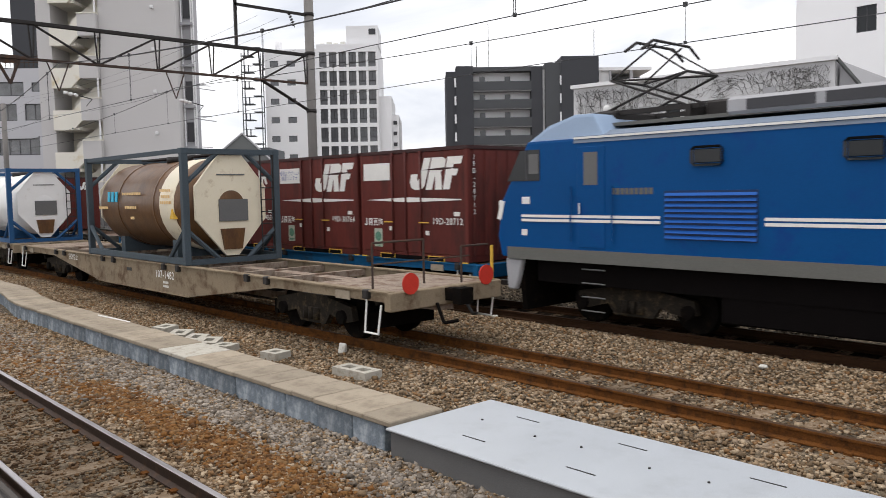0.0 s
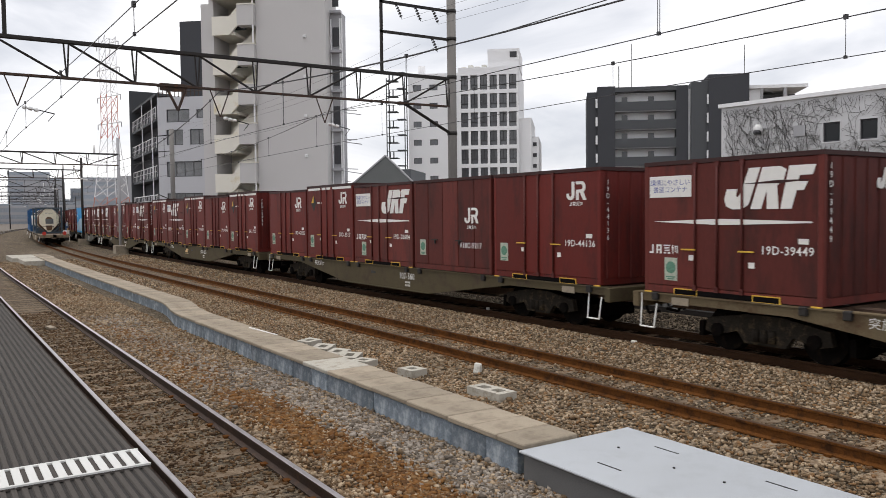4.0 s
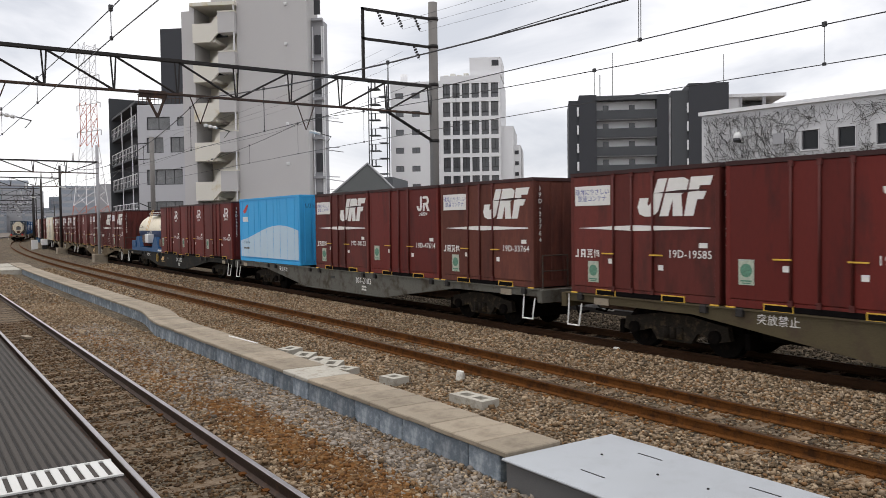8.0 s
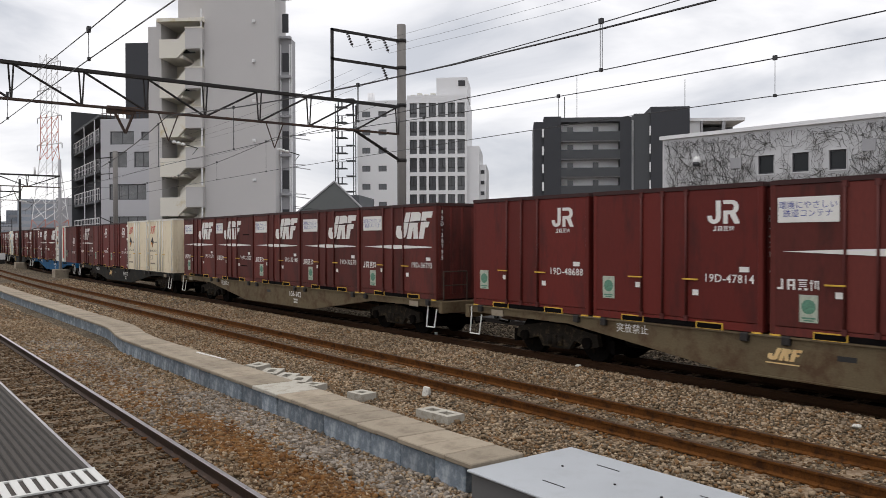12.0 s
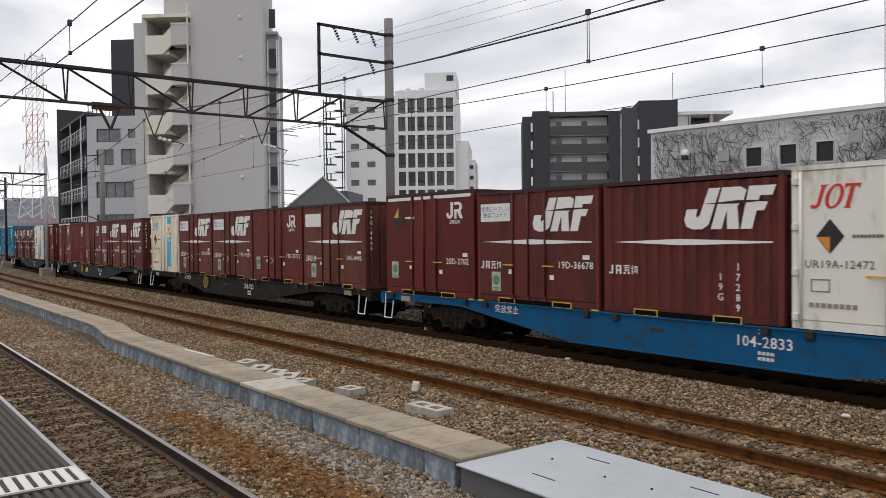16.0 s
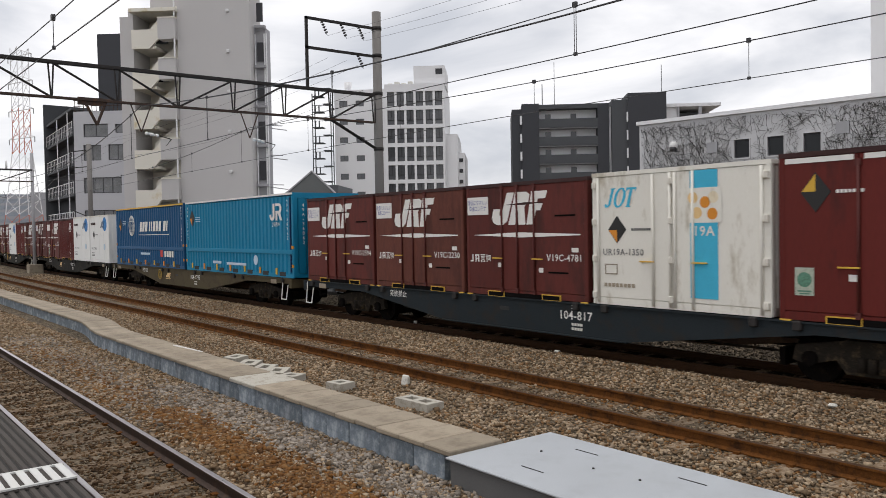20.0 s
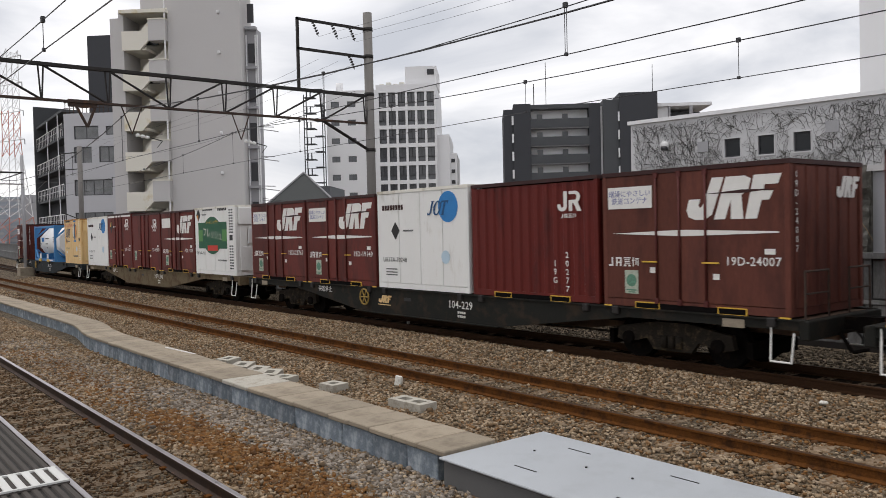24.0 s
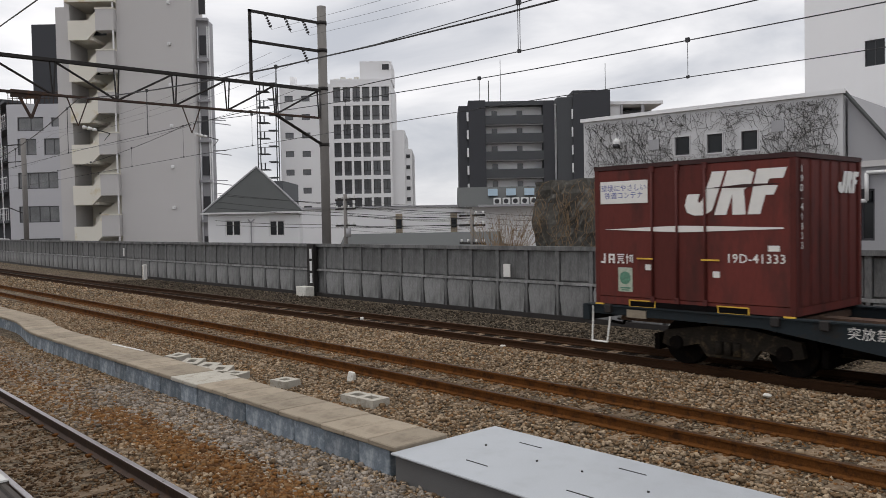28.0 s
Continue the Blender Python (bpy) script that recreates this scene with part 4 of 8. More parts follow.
for y, z, r in ((16.6, 10.45, 0.005), (17.5, 10.45, 0.005), (18.35, 10.45, 0.005), (18.3, 9.3, 0.007)):
    for a, b in zip(SPANS[2:], SPANS[3:]):
        if y == 18.3 and b > GX:
            continue
        pts = []
        for i in range(11):
            k = i / 10
            px, py, h = on_track(a + (b - a) * k, y)
            pts.append((px, py, z - 0.7 * 4 * k * (1 - k) * abs(b - a) / 42 - (0.0 if a > -60 else 0.9)))
        wire("conductor", pts, r, "", feed)

# ---- buildings beyond the wall: drawn square to the street, 48 degrees off the tracks ----
STREET = pose(0, 0, 0, 0, 0, 48.28)


def street(k):
    """The same plan drawn k times as large, about the eye's height."""
    return Matrix.Translation((0, 0, 2.55 * (1 - k))) @ STREET @ Matrix.Scale(k, 4)


def window(parent, x, z, w, h, y, frame="frame_dark", glass="glass", bars=1, depth=0.12, sill=False):
    """A framed window set into a face that looks along -y."""
    f = part("window", box((x, x + w, y - 0.03, y + depth, z, z + 0.06), (x, x + w, y - 0.03, y + depth, z + h - 0.06, z + h), (x, x + 0.06, y - 0.03, y + depth, z + 0.06, z + h - 0.06), (x + w - 0.06, x + w, y - 0.03, y + depth, z + 0.06, z + h - 0.06),
             *[(x + w * (i + 1) / (bars + 1) - 0.03, x + w * (i + 1) / (bars + 1) + 0.03, y - 0.02, y + depth, z + 0.06, z + h - 0.06) for i in range(bars)]), frame, parent)
    part("pane", box(x + 0.06, x + w - 0.06, y + 0.0, y + 0.03, z + 0.06, z + h - 0.06), glass, f)
    if sill:
        part("sill", box(x - 0.05, x + w + 0.05, y - 0.1, y, z - 0.06, z), "wall_white", f)
    return f


def wall_with_holes(x0, x1, z0, z1, y, t, holes):
    """A wall facing -y, of thickness t, with rectangular holes through it."""
    xs = sorted({x0, x1, *[h[0] for h in holes], *[h[0] + h[2] for h in holes]})
    zs = sorted({z0, z1, *[h[1] for h in holes], *[h[1] + h[3] for h in holes]})
    bm = bmesh.new()
    for a, b in zip(xs, xs[1:]):
        run = None
        for c, d in zip(zs, zs[1:]):
            mx, mz = (a + b) / 2, (c + d) / 2
            solid = not any(h[0] < mx < h[0] + h[2] and h[1] < mz < h[1] + h[3] for h in holes)
            if solid and run is None:
                run = c
            if not solid and run is not None:
                bm_box(bm, a, b, y, y + t, run, c)
                run = None
        if run is not None:
            bm_box(bm, a, b, y, y + t, run, z1)
    return bm


# grey stair tower
tower = thing("apartment_tower", "tall plain grey apartment tower with cream open stairs", "building", street(1.25))
part("wall", box(-19.95, -15.3, 50, 52.4, -0.4, 26), "wall_grey", tower)
part("back_wall", box(-22.8, -17.9, 52.6, 61, -0.4, 22), "wall_grey", tower)
part("pier", box((-23.65, -23.1, 49.9, 52.6, -0.4, 16.3), (-23.1, -22.78, 49.9, 52.6, -0.4, 16.75)), "wall_grey", tower)
part("stair_roof", box(-22.9, -19.9, 49.5, 52.6, 16.5, 16.72), "wall_beige", tower)
part("stair_back", box(-22.78, -19.95, 52.3, 52.6, -0.4, 16.5), "wall_beige", tower)
for k in range(-1, 6):
    z = 1.55 + 2.53 * k
    part("landing", box(-22.75, -21.3, 49.8, 52.3, z + 0.02, z + 0.2), "wall_beige", tower)
    part("parapet", prism([(-22.78, z), (-21.62, z), (-21.07, z + 0.57), (-21.07, z + 1.75), (-21.55, z + 1.2), (-22.78, z + 1.2)], 'y', 49.62, 49.78), "wall_beige", tower)
    part("half_landing", box(-21.07, -19.96, 49.6, 50.4, z + 0.57, z + 1.87), "wall_grey", tower)
    part("coping", box(-21.09, -19.94, 49.56, 50.0, z + 1.87, z + 1.95), "wall_beige", tower)
    part("inner_flight", prism([(-22.0, z + 0.9), (-20.0, z + 1.9), (-20.0, z + 2.95), (-20.4, z + 2.95), (-22.0, z + 1.75)], 'y', 50.9, 51.05), "wall_beige", tower)
    part("stair_window", box(-22.3, -21.5, 52.2, 52.3, z + 0.9, z + 2.1), "glass", tower)
    part("stair_post", box(-20.05, -19.97, 49.62, 49.7, z + 1.95, z + 3.1), "wall_white", tower)
for k in range(9):
    z = 0.3 + 2.53 * k
    lamp = part("wall_light", bevelled(box(-16.78, -16.58, 49.86, 50.0, z + 0.9, z + 1.1), 0.03), "frame_white", tower)
    part("side_window", box((-15.1, -14.7, 50.9, 51.0, z + 0.5, z + 1.7)), "frame_dark", tower)
    part("balcony", box(-15.2, -14.5, 50.6, 51.0, z + 0.05, z + 0.2), "wall_mid", tower)
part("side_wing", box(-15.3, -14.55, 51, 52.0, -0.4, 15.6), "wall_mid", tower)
for xx in (-15.22, -14.62, -14.5):
    part("pipe", rods(((xx, 50.92, 0), (xx, 50.92, 15.2), 0.05), n=6), "wall_white", tower)
for k in range(4):
    part("antenna_bar", rods(((-14.6, 51, 9.2 - 1.9 * k), (-13.3, 51, 9.0 - 1.9 * k), 0.03), ((-14.6, 51.05, 9.35 - 1.9 * k), (-13.6, 51.05, 9.3 - 1.9 * k), 0.03), n=5), "wall_mid", tower)

# grey apartments beside it
apart = thing("apartment_block", "mid-grey apartment block with side balconies and roof railing", "building", street(1.55))
AW = [(-32.6, 10.25, 2.0, 1.05), (-30.0, 10.55, 1.3, 0.7), (-32.65, 8.4, 1.45, 1.25), (-30.6, 8.4, 1.5, 1.25), (-32.7, 5.8, 3.1, 1.25), (-32.7, 3.2, 3.1, 1.25), (-32.7, 0.7, 3.1, 1.25)]
part("wall", wall_with_holes(-33.4, -27.4, -0.4, 12.3, 62, 0.3, AW), "wall_apart", apart)
part("core", box(-33.4, -27.4, 62.32, 74, -0.4, 12.3), "wall_apart", apart)
for a in AW:
    window(apart, *a[:2], a[2], a[3], 62.12, bars=1 if a[2] < 2.5 else 3, glass="glass_reflect")
# the flank with its balconies runs back at a slant
P0, P1 = Vector((-33.6, 62.1)), Vector((-41.4, 72.0))
inward = Vector((0.78, 0.62))
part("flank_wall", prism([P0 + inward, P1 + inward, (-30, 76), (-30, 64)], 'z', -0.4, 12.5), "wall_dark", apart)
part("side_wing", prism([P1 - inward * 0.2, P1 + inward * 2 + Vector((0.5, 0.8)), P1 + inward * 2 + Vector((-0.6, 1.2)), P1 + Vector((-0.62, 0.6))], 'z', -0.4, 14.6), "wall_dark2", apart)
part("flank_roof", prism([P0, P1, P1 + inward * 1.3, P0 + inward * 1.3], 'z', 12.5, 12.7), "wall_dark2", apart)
for k in range(5):
    z = 1.0 + 2.4 * k
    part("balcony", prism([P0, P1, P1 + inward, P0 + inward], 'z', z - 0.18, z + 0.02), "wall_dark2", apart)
    posts = [(P0.lerp(P1, i / 16), P0.lerp(P1, i / 16)) for i in range(17)]
    part("railing", rods(*[((a.x, a.y, z), (a.x, a.y, z + 0.95), 0.02) for a, b in posts], ((P0.x, P0.y, z + 0.95), (P1.x, P1.y, z + 0.95), 0.035), ((P0.x, P0.y, z + 0.5), (P1.x, P1.y, z + 0.5), 0.02), n=4), "wall_white", apart)
for a in (0.15, 0.55):
    q = P0.lerp(P1, a)
    part("downpipe", rods(((q.x, q.y, 0), (q.x, q.y, 12.5), 0.05), n=6), "wall_white", apart)
part("roof_railing", rods(*[((-33.3 + 0.35 * i, 62.1, 12.3), (-33.3 + 0.35 * i, 62.1, 13.2), 0.03) for i in range(17)], ((-33.4, 62.1, 13.2), (-27.4, 62.1, 13.2), 0.04), ((-33.4, 62.1, 12.75), (-27.4, 62.1, 12.75), 0.03), n=4), "steel_rusty", apart)
dback = thing("tower_block", "dark slate tower block behind the grey apartments", "building", street(1.5))
part("wall", box(-35.3, -33.0, 70, 80, -0.4, 20.4), "wall_dark", dback)
part("side_wall", box(-33.0, -31.0, 70.8, 80, -0.4, 19.6), "wall_dark2", dback)
for k in range(6):
    part("window", box(-32.6, -32.1, 70.7, 70.8, 8.2 + 2 * k, 9.0 + 2 * k), "wall_white", dback)

# white gridded block
grid = thing("office_block", "white residential block with a grid of tall dark windows", "building", STREET)
GW = []
for r in range(9):
    for c in range(6):
        GW.append((-17.3 + 1.56 * c, 22.4 - 2.97 * r, 1.18, 2.35))
part("facade", wall_with_holes(-17.75, -8.0, -0.4, 26.0, 130, 0.6, GW), "wall_white", grid)
part("core", box(-17.75, -8.0, 130.9, 146, -0.4, 25.9), "wall_white", grid)
random.seed(9)
for a in GW:
    f = part("window", box((a[0], a[0] + 0.07, 130.3, 130.5, a[1], a[1] + a[3]), (a[0] + a[2] - 0.07, a[0] + a[2], 130.3, 130.5, a[1], a[1] + a[3]), (a[0] + 0.07, a[0] + a[2] - 0.07, 130.3, 130.5, a[1] + 0.75, a[1] + 0.83), (a[0] + 0.55, a[0] + 0.62, 130.3, 130.5, a[1] + 0.83, a[1] + a[3])), "frame_dark", grid)
    part("pane", box(a[0] + 0.07, a[0] + a[2] - 0.07, 130.55, 130.6, a[1], a[1] + a[3]), "glass_far", f)
    if random.random() < 0.55:
        part("curtain", box(a[0] + 0.1, a[0] + 0.1 + random.uniform(0.25, 0.8), 130.65, 130.7, a[1] + 0.1, a[1] + a[3] - 0.1), "concrete_white", f)
part("roof_house", box(-13.0, -7.9, 131, 140, 26, 29.0), "wall_white", grid)
part("roof_window", box(-9.4, -8.3, 130.92, 131.0, 27.6, 28.5), "frame_dark", grid)
for i in range(4):
    part("roof_tank", bevelled(box(-17.4 + 1.1 * i, -16.6 + 1.1 * i, 132, 133, 25.9, 26.5 + 0.25 * (i % 2)), 0.05), "concrete_white", grid)
part("side_block", box(-8.0, -6.0, 131, 146, -0.4, 17.8), "wall_white", grid)
part("side_block", box(-6.0, -4.9, 132, 146, -0.4, 14.8), "wall_white", grid)
for k in range(6):
    part("side_window", box(-5.8, -5.2, 131.9, 132.0, 13.3 - 1.75 * k, 13.9 - 1.75 * k), "frame_dark", grid)
LW = []
for r in range(9):
    for c in range(2):
        LW.append((-25.2 + 2.7 * c, 22.6 - 2.97 * r, 1.35, 0.95))
part("left_wall", wall_with_holes(-26.0, -17.75, -0.4, 25.3, 130.2, 0.4, LW), "wall_white", grid)
part("left_core", box(-26.0, -17.75, 130.8, 146, -0.4, 25.2), "wall_white", grid)
for a in LW:
    window(grid, *a, 130.4, glass="glass_far")
part("roof_tank", rods(((-24.2, 133, 25.3), (-24.2, 133, 27.0), 0.6), n=14), "wall_white", grid)
stair = part("fire_stair", rods(*[((x, y, 0), (x, y, 24.6), 0.09) for x in (-29.3, -26.3) for y in (128.6, 130.4)], n=5), "wall_dark2", grid)
for k in range(10):
    z = 24.2 - 2.5 * k
    part("stair_flight", box((-29.3, -27.6, 128.6, 130.4, z - 0.1, z + 0.02), (-27.6, -26.3, 128.6, 130.4, z + 1.15, z + 1.27), (-29.3, -26.3, 128.55, 128.62, z + 0.95, z + 1.02), (-28.9, -28.7, 128.55, 128.62, z, z + 1.0), (-28.3, -28.1, 128.55, 128.62, z, z + 1.0)), "wall_dark2", stair)

# dark slab apartments
dark = thing("apartment_block", "dark charcoal apartment slab with pale balcony bands", "building", STREET)
part("left_wall", box(2.85, 4.45, 130.3, 142, -0.4, 21.4), "wall_dark", dark)
part("end_wall", box(4.45, 7.2, 130, 142, -0.4, 22.2), "wall_dark", dark)
part("core", box(7.2, 16.5, 132, 142, -0.4, 22.0), "wall_white", dark)
part("roof_edge", box(7.2, 16.5, 130, 132, 21.3, 22.0), "wall_dark2", dark)
part("middle_wall", box(16.5, 18.3, 130, 142, -0.4, 22.0), "wall_dark", dark)
part("stair_wall", box(18.7, 21.2, 129.6, 142, -0.4, 22.4), "wall_dark2", dark)
part("tower_wall", box(21.2, 27.2, 129.3, 142, -0.4, 23.4), "wall_dark", dark)
part("glazing", box(18.3, 18.7, 130.5, 142, -0.4, 21.5), "wall_white", dark)
for k in range(8):
    z = 20.9 - 2.87 * k
    part("balcony", box(7.2, 16.5, 129.9, 130.1, z - 2.6, z - 1.2), "wall_dark2", dark)
    part("balcony_floor", box(7.2, 16.5, 130.1, 132, z - 2.75, z - 2.6), "wall_mid", dark)
    for xx in (8.3, 12.4):
        part("door", box(xx, xx + 0.9, 131.9, 132, z - 2.5, z - 0.2), "glass_far", dark)
    part("drain", box(4.15, 4.45, 129.9, 130.3, z - 2.0, z - 0.6), "wall_white", dark)
    part("stair_light", box(18.35, 18.65, 130.3, 130.5, z - 2.0, z - 0.4), "wall_white", dark)
    part("stair_light", box(21.0, 21.2, 129.2, 129.6, z - 2.0, z - 0.5), "wall_white", dark)
part("roof_room", box(27.2, 29.5, 131, 140, -0.4, 21.2), "wall_white", dark)
part("roof_slab", box(27.2, 36.0, 130.5, 140, 21.2, 21.7), "wall_white", dark)
part("roof_post", box((29.2, 29.5, 130.6, 131, 17, 21.2), (32.5, 33.0, 130.6, 131, 17, 21.2)), "wall_mid", dark)
part("roof_wall", box(27.2, 35, 134, 140, -0.4, 20.6), "wall_dark2", dark)
part("mast", rods(((10, 134, 22), (10, 134, 29.5), 0.05), ((8, 134, 22), (8, 134, 26), 0.08), ((26.8, 131, 23.4), (26.8, 131, 28), 0.05), n=5), "wire", dark)

# small white house with a hipped dark roof
house = thing("house", "white rendered house with a steep dark slate roof", "house", street(1.25))
HW = [(-10.3, 2.12, 0.75, 0.76), (-8.22, 2.08, 0.75, 0.76)]
part("wall", wall_with_holes(-11.1, -6.75, -0.4, 3.25, 38, 0.25, HW), "wall_white", house)
part("core", box(-11.1, -6.85, 38.28, 39.3, -0.4, 3.25), "wall_white", house)
for a in HW:
    window(house, *a, 38.08, frame="frame_white", glass="glass", bars=1)
bm = bmesh.new()
b4 = [bm.verts.new(p) for p in ((-11.3, 37.75, 3.22), (-6.5, 37.75, 3.22), (-6.75, 39.6, 3.22), (-11.3, 39.6, 3.22))]
r2 = [bm.verts.new(p) for p in ((-8.9, 38.7, 5.4), (-8.95, 39.0, 5.4))]
for f in ((b4[0], b4[1], r2[0]), (b4[1], b4[2], r2[1], r2[0]), (b4[2], b4[3], r2[1]), (b4[3], b4[0], r2[0], r2[1]), (b4[3], b4[2], b4[1], b4[0])):
    bm.faces.new(f)
part("roof", bm, "roof_dark", house)
part("gutter", box((-11.35, -6.45, 37.68, 37.76, 3.16, 3.24)), "frame_white", house)
for i in range(10):
    for j in range(2):
        part("snow_guard", box(-10.75 + 0.42 * i + 0.2 * j, -10.68 + 0.42 * i + 0.2 * j, 38.0 + 0.12 * j, 38.06 + 0.12 * j, 3.58 + 0.14 * j, 3.68 + 0.14 * j), "frame_white", house)
part("ridge_cap", rods(((-11.3, 37.75, 3.25), (-8.9, 38.7, 5.43), 0.05), ((-6.5, 37.75, 3.25), (-8.9, 38.7, 5.43), 0.05), n=5), "wall_mid", house)
part("downpipe", rods(((-9.05, 37.95, 2.75), (-9.05, 37.95, -0.3), 0.03), ((-9.2, 37.95, 2.9), (-9.05, 37.95, 2.75), 0.03), ((-8.9, 37.95, 2.9), (-9.05, 37.95, 2.75), 0.03), n=5), "wall_mid", house)
annex = thing("shed", "low grey annex behind the white house", "shed", street(1.35))
part("wall", box(-11.3, -9.3, 47, 52, -0.4, 5.2), "wall_dark2", annex)

# white hall and roofs beyond the wall
hall = thing("factory_hall", "long low white factory hall with flat parapet", "building", STREET)
part("wall", box(-16, 8, 60, 75, -0.4, 3.82), "wall_white", hall)
for xx in (-3.5, 0.6, 2.3, 3.3, 5.3):
    part("pilaster", box(xx, xx + 0.5, 59.9, 60, 0, 3.3), "concrete", hall)
    part("window", box(xx + 0.05, xx + 0.45, 59.85, 59.9, 2.2, 2.9), "glass", hall)
part("coping", box(-16.1, 8.1, 59.85, 60, 3.75, 3.9), "wall_mid", hall)
froof = thing("shed", "low shed with a dark sheet roof behind the noise wall", "shed", STREET)
part("wall", box(-5.5, 3.6, 45, 50, -0.4, 1.3), "wall_dark2", froof)
bm = bmesh.new()
bm_prism(bm, [(44.7, 1.25), (50.3, 1.25), (47.5, 2.0)], 'x', -5.8, 3.4)
bmesh.ops.recalc_face_normals(bm, faces=bm.faces[:])
part("roof", bm, "roof_dark", froof)
sky_house = thing("house", "dark roofed house with skylights and roof air units", "house", STREET)
part("wall", box(1.6, 7.4, 58.8, 66, -0.4, 3.7), "wall_white", sky_house)
bm = bmesh.new()
bm_prism(bm, [(58.3, 3.7), (66, 3.7), (63, 5.3), (60.6, 5.2)], 'x', 1.2, 7.6)
bmesh.ops.recalc_face_normals(bm, faces=bm.faces[:])
part("roof", bm, "roof_dark", sky_house)
for i in range(3):
    part("skylight", box(3.4 + 1.35 * i, 4.1 + 1.35 * i, 59.2, 59.5, 4.5, 5.0), "cont_pale", sky_house)
for i in range(5):
    u = part("air_unit", bevelled(box(3.7 + 0.66 * i, 4.22 + 0.66 * i, 57.5, 57.9, 3.8, 4.28), 0.03), "frame_white", sky_house)
    part("fan", rods(((3.92 + 0.66 * i, 57.46, 4.04), (3.92 + 0.66 * i, 57.5, 4.04), 0.17), n=12), "frame_dark", u)
part("ledge", box(2.6, 7.4, 57.3, 58.8, 3.65, 3.8), "wall_mid", sky_house)

# ivy building, parallel to the tracks
ivy = thing("ivy_building", "grey building with bare climbing ivy stems and small windows", "building", Matrix.Translation((-26.25, 33.35, 0)) @ pose(0, 0, 0, 0, 0, 6.2) @ Matrix.Translation((26.0, -33.0, 0)))
IW = [(-20.95, 5.55, 0.75, 0.86), (-19.36, 5.55, 0.74, 0.86), (-17.76, 5.55, 0.74, 0.86)]
part("wall", wall_with_holes(-26.0, -13.5, -0.4, 7.6, 33, 0.3, IW), "ivy_wall", ivy)
part("core", box(-26.0, -13.5, 33.32, 44, -0.4, 7.5), "ivy_wall", ivy)
for a in IW:
    window(ivy, *a, 33.1, frame="frame_dark", bars=0)
    part("surround", box((a[0] - 0.05, a[0] + a[2] + 0.05, 32.94, 33.0, a[1] - 0.06, a[1]), (a[0] - 0.04, a[0], 32.96, 33.0, a[1], a[1] + a[3]), (a[0] + a[2], a[0] + a[2] + 0.04, 32.96, 33.0, a[1], a[1] + a[3]), (a[0] - 0.04, a[0] + a[2] + 0.04, 32.96, 33.0, a[1] + a[3], a[1] + a[3] + 0.03)), "ivy_wall", ivy)
part("parapet", box(-26.1, -13.4, 32.85, 33.1, 7.6, 7.78), "wall_white", ivy)
for xx, zz in ((-22.3, 5.9), (-16.4, 6.25)):
    part("vent", box(xx, xx + 0.55, 32.95, 33.0, zz, zz + 0.5), "wall_mid", ivy)
bm = bmesh.new()
bm_prism(bm, [(-13.4, -0.4), (-11.3, -0.4), (-11.3, 4.6), (-13.4, 7.6)], 'y', 33.3, 44)
bmesh.ops.recalc_face_normals(bm, faces=bm.faces[:])
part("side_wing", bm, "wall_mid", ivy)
part("roof_edge", rods(((-13.5, 33.1, 7.72), (-11.1, 33.1, 4.6), 0.09), n=6), "roof_dark", ivy)
lampd = part("wall_lamp", bmesh.new(), "frame_white", ivy)
bm = bmesh.new()
bmesh.ops.create_uvsphere(bm, u_segments=14, v_segments=8, radius=0.22, matrix=Matrix.Translation((-23.95, 32.8, 6.4)))
bm.to_mesh(lampd.data)
bm.free()
part("lamp_glass", rods(((-23.95, 32.72, 6.15), (-23.95, 32.74, 6.3), 0.17), n=12), "frame_dark", lampd)
# bare stems: branching walks over the face
random.seed(21)
bm = bmesh.new()


def stem(x, z, a, r, n, pull=0.2, fork=0.16):
    home = a
    for i in range(n):
        a = (a + random.uniform(-0.55, 0.55)) * (1 - pull) + pull * home
        L = random.uniform(0.13, 0.26)
        x2, z2 = x + L * math.cos(a), z + L * math.sin(a)
        if not (-25.9 < x2 < -13.6) or z2 > 7.5 or z2 < 2.6 or any(h[0] - 0.1 < x2 < h[0] + h[2] + 0.1 and h[1] - 0.1 < z2 < h[1] + h[3] + 0.1 for h in IW):
            return
        bm_rod(bm, (x, 32.97, z), (x2, 32.97, z2), r, 3, caps=False)
        x, z = x2, z2
        r = max(0.005, r * 0.97)
        if random.random() < fork:
            stem(x, z, home + random.choice((-1, 1)) * random.uniform(0.5, 1.3), r * 0.75, random.randint(2, 6), 0.1, 0.06)


for i in range(84):
    stem(-25.8 + 12.1 * (i + random.random()) / 84, random.uniform(2.7, 2.9), math.pi / 2 + random.uniform(-0.18, 0.18), random.uniform(0.008, 0.016), 27)
for i in range(620):
    stem(random.uniform(-25.8, -13.7), random.uniform(4.4, 7.4), random.uniform(0.0, 3.1), random.uniform(0.005, 0.009), 4, 0.1)
tagged(part("ivy", bm, "ivy_vine", ivy), kind="stuff")

# old stone wall and grey yard building just behind the noise wall
swall = thing("retaining_wall", "dark mossy rough stone wall overgrown with dead creeper", "wall", kind="structure")
bm = bmesh.new()
bmesh.ops.create_grid(bm, x_segments=60, y_segments=30, size=0.5)
for v in bm.verts:
    px, pz = v.co.x, v.co.y
    n = noise.fractal(Vector((px * 9, pz * 4, 3)), 0.8, 2.1, 5)
    v.co = Vector((-13.9 + px * 9.5, 21 + 0.22 * n, 1.7 + pz * 4.4 + (0.12 * n if pz > 0.48 else 0)))
part("face", bm, "stone_wall", swall)
part("core", box(-18.6, -9.2, 21.3, 24, -0.4, 3.75), "stone_wall", swall)
random.seed(5)
bm = bmesh.new()
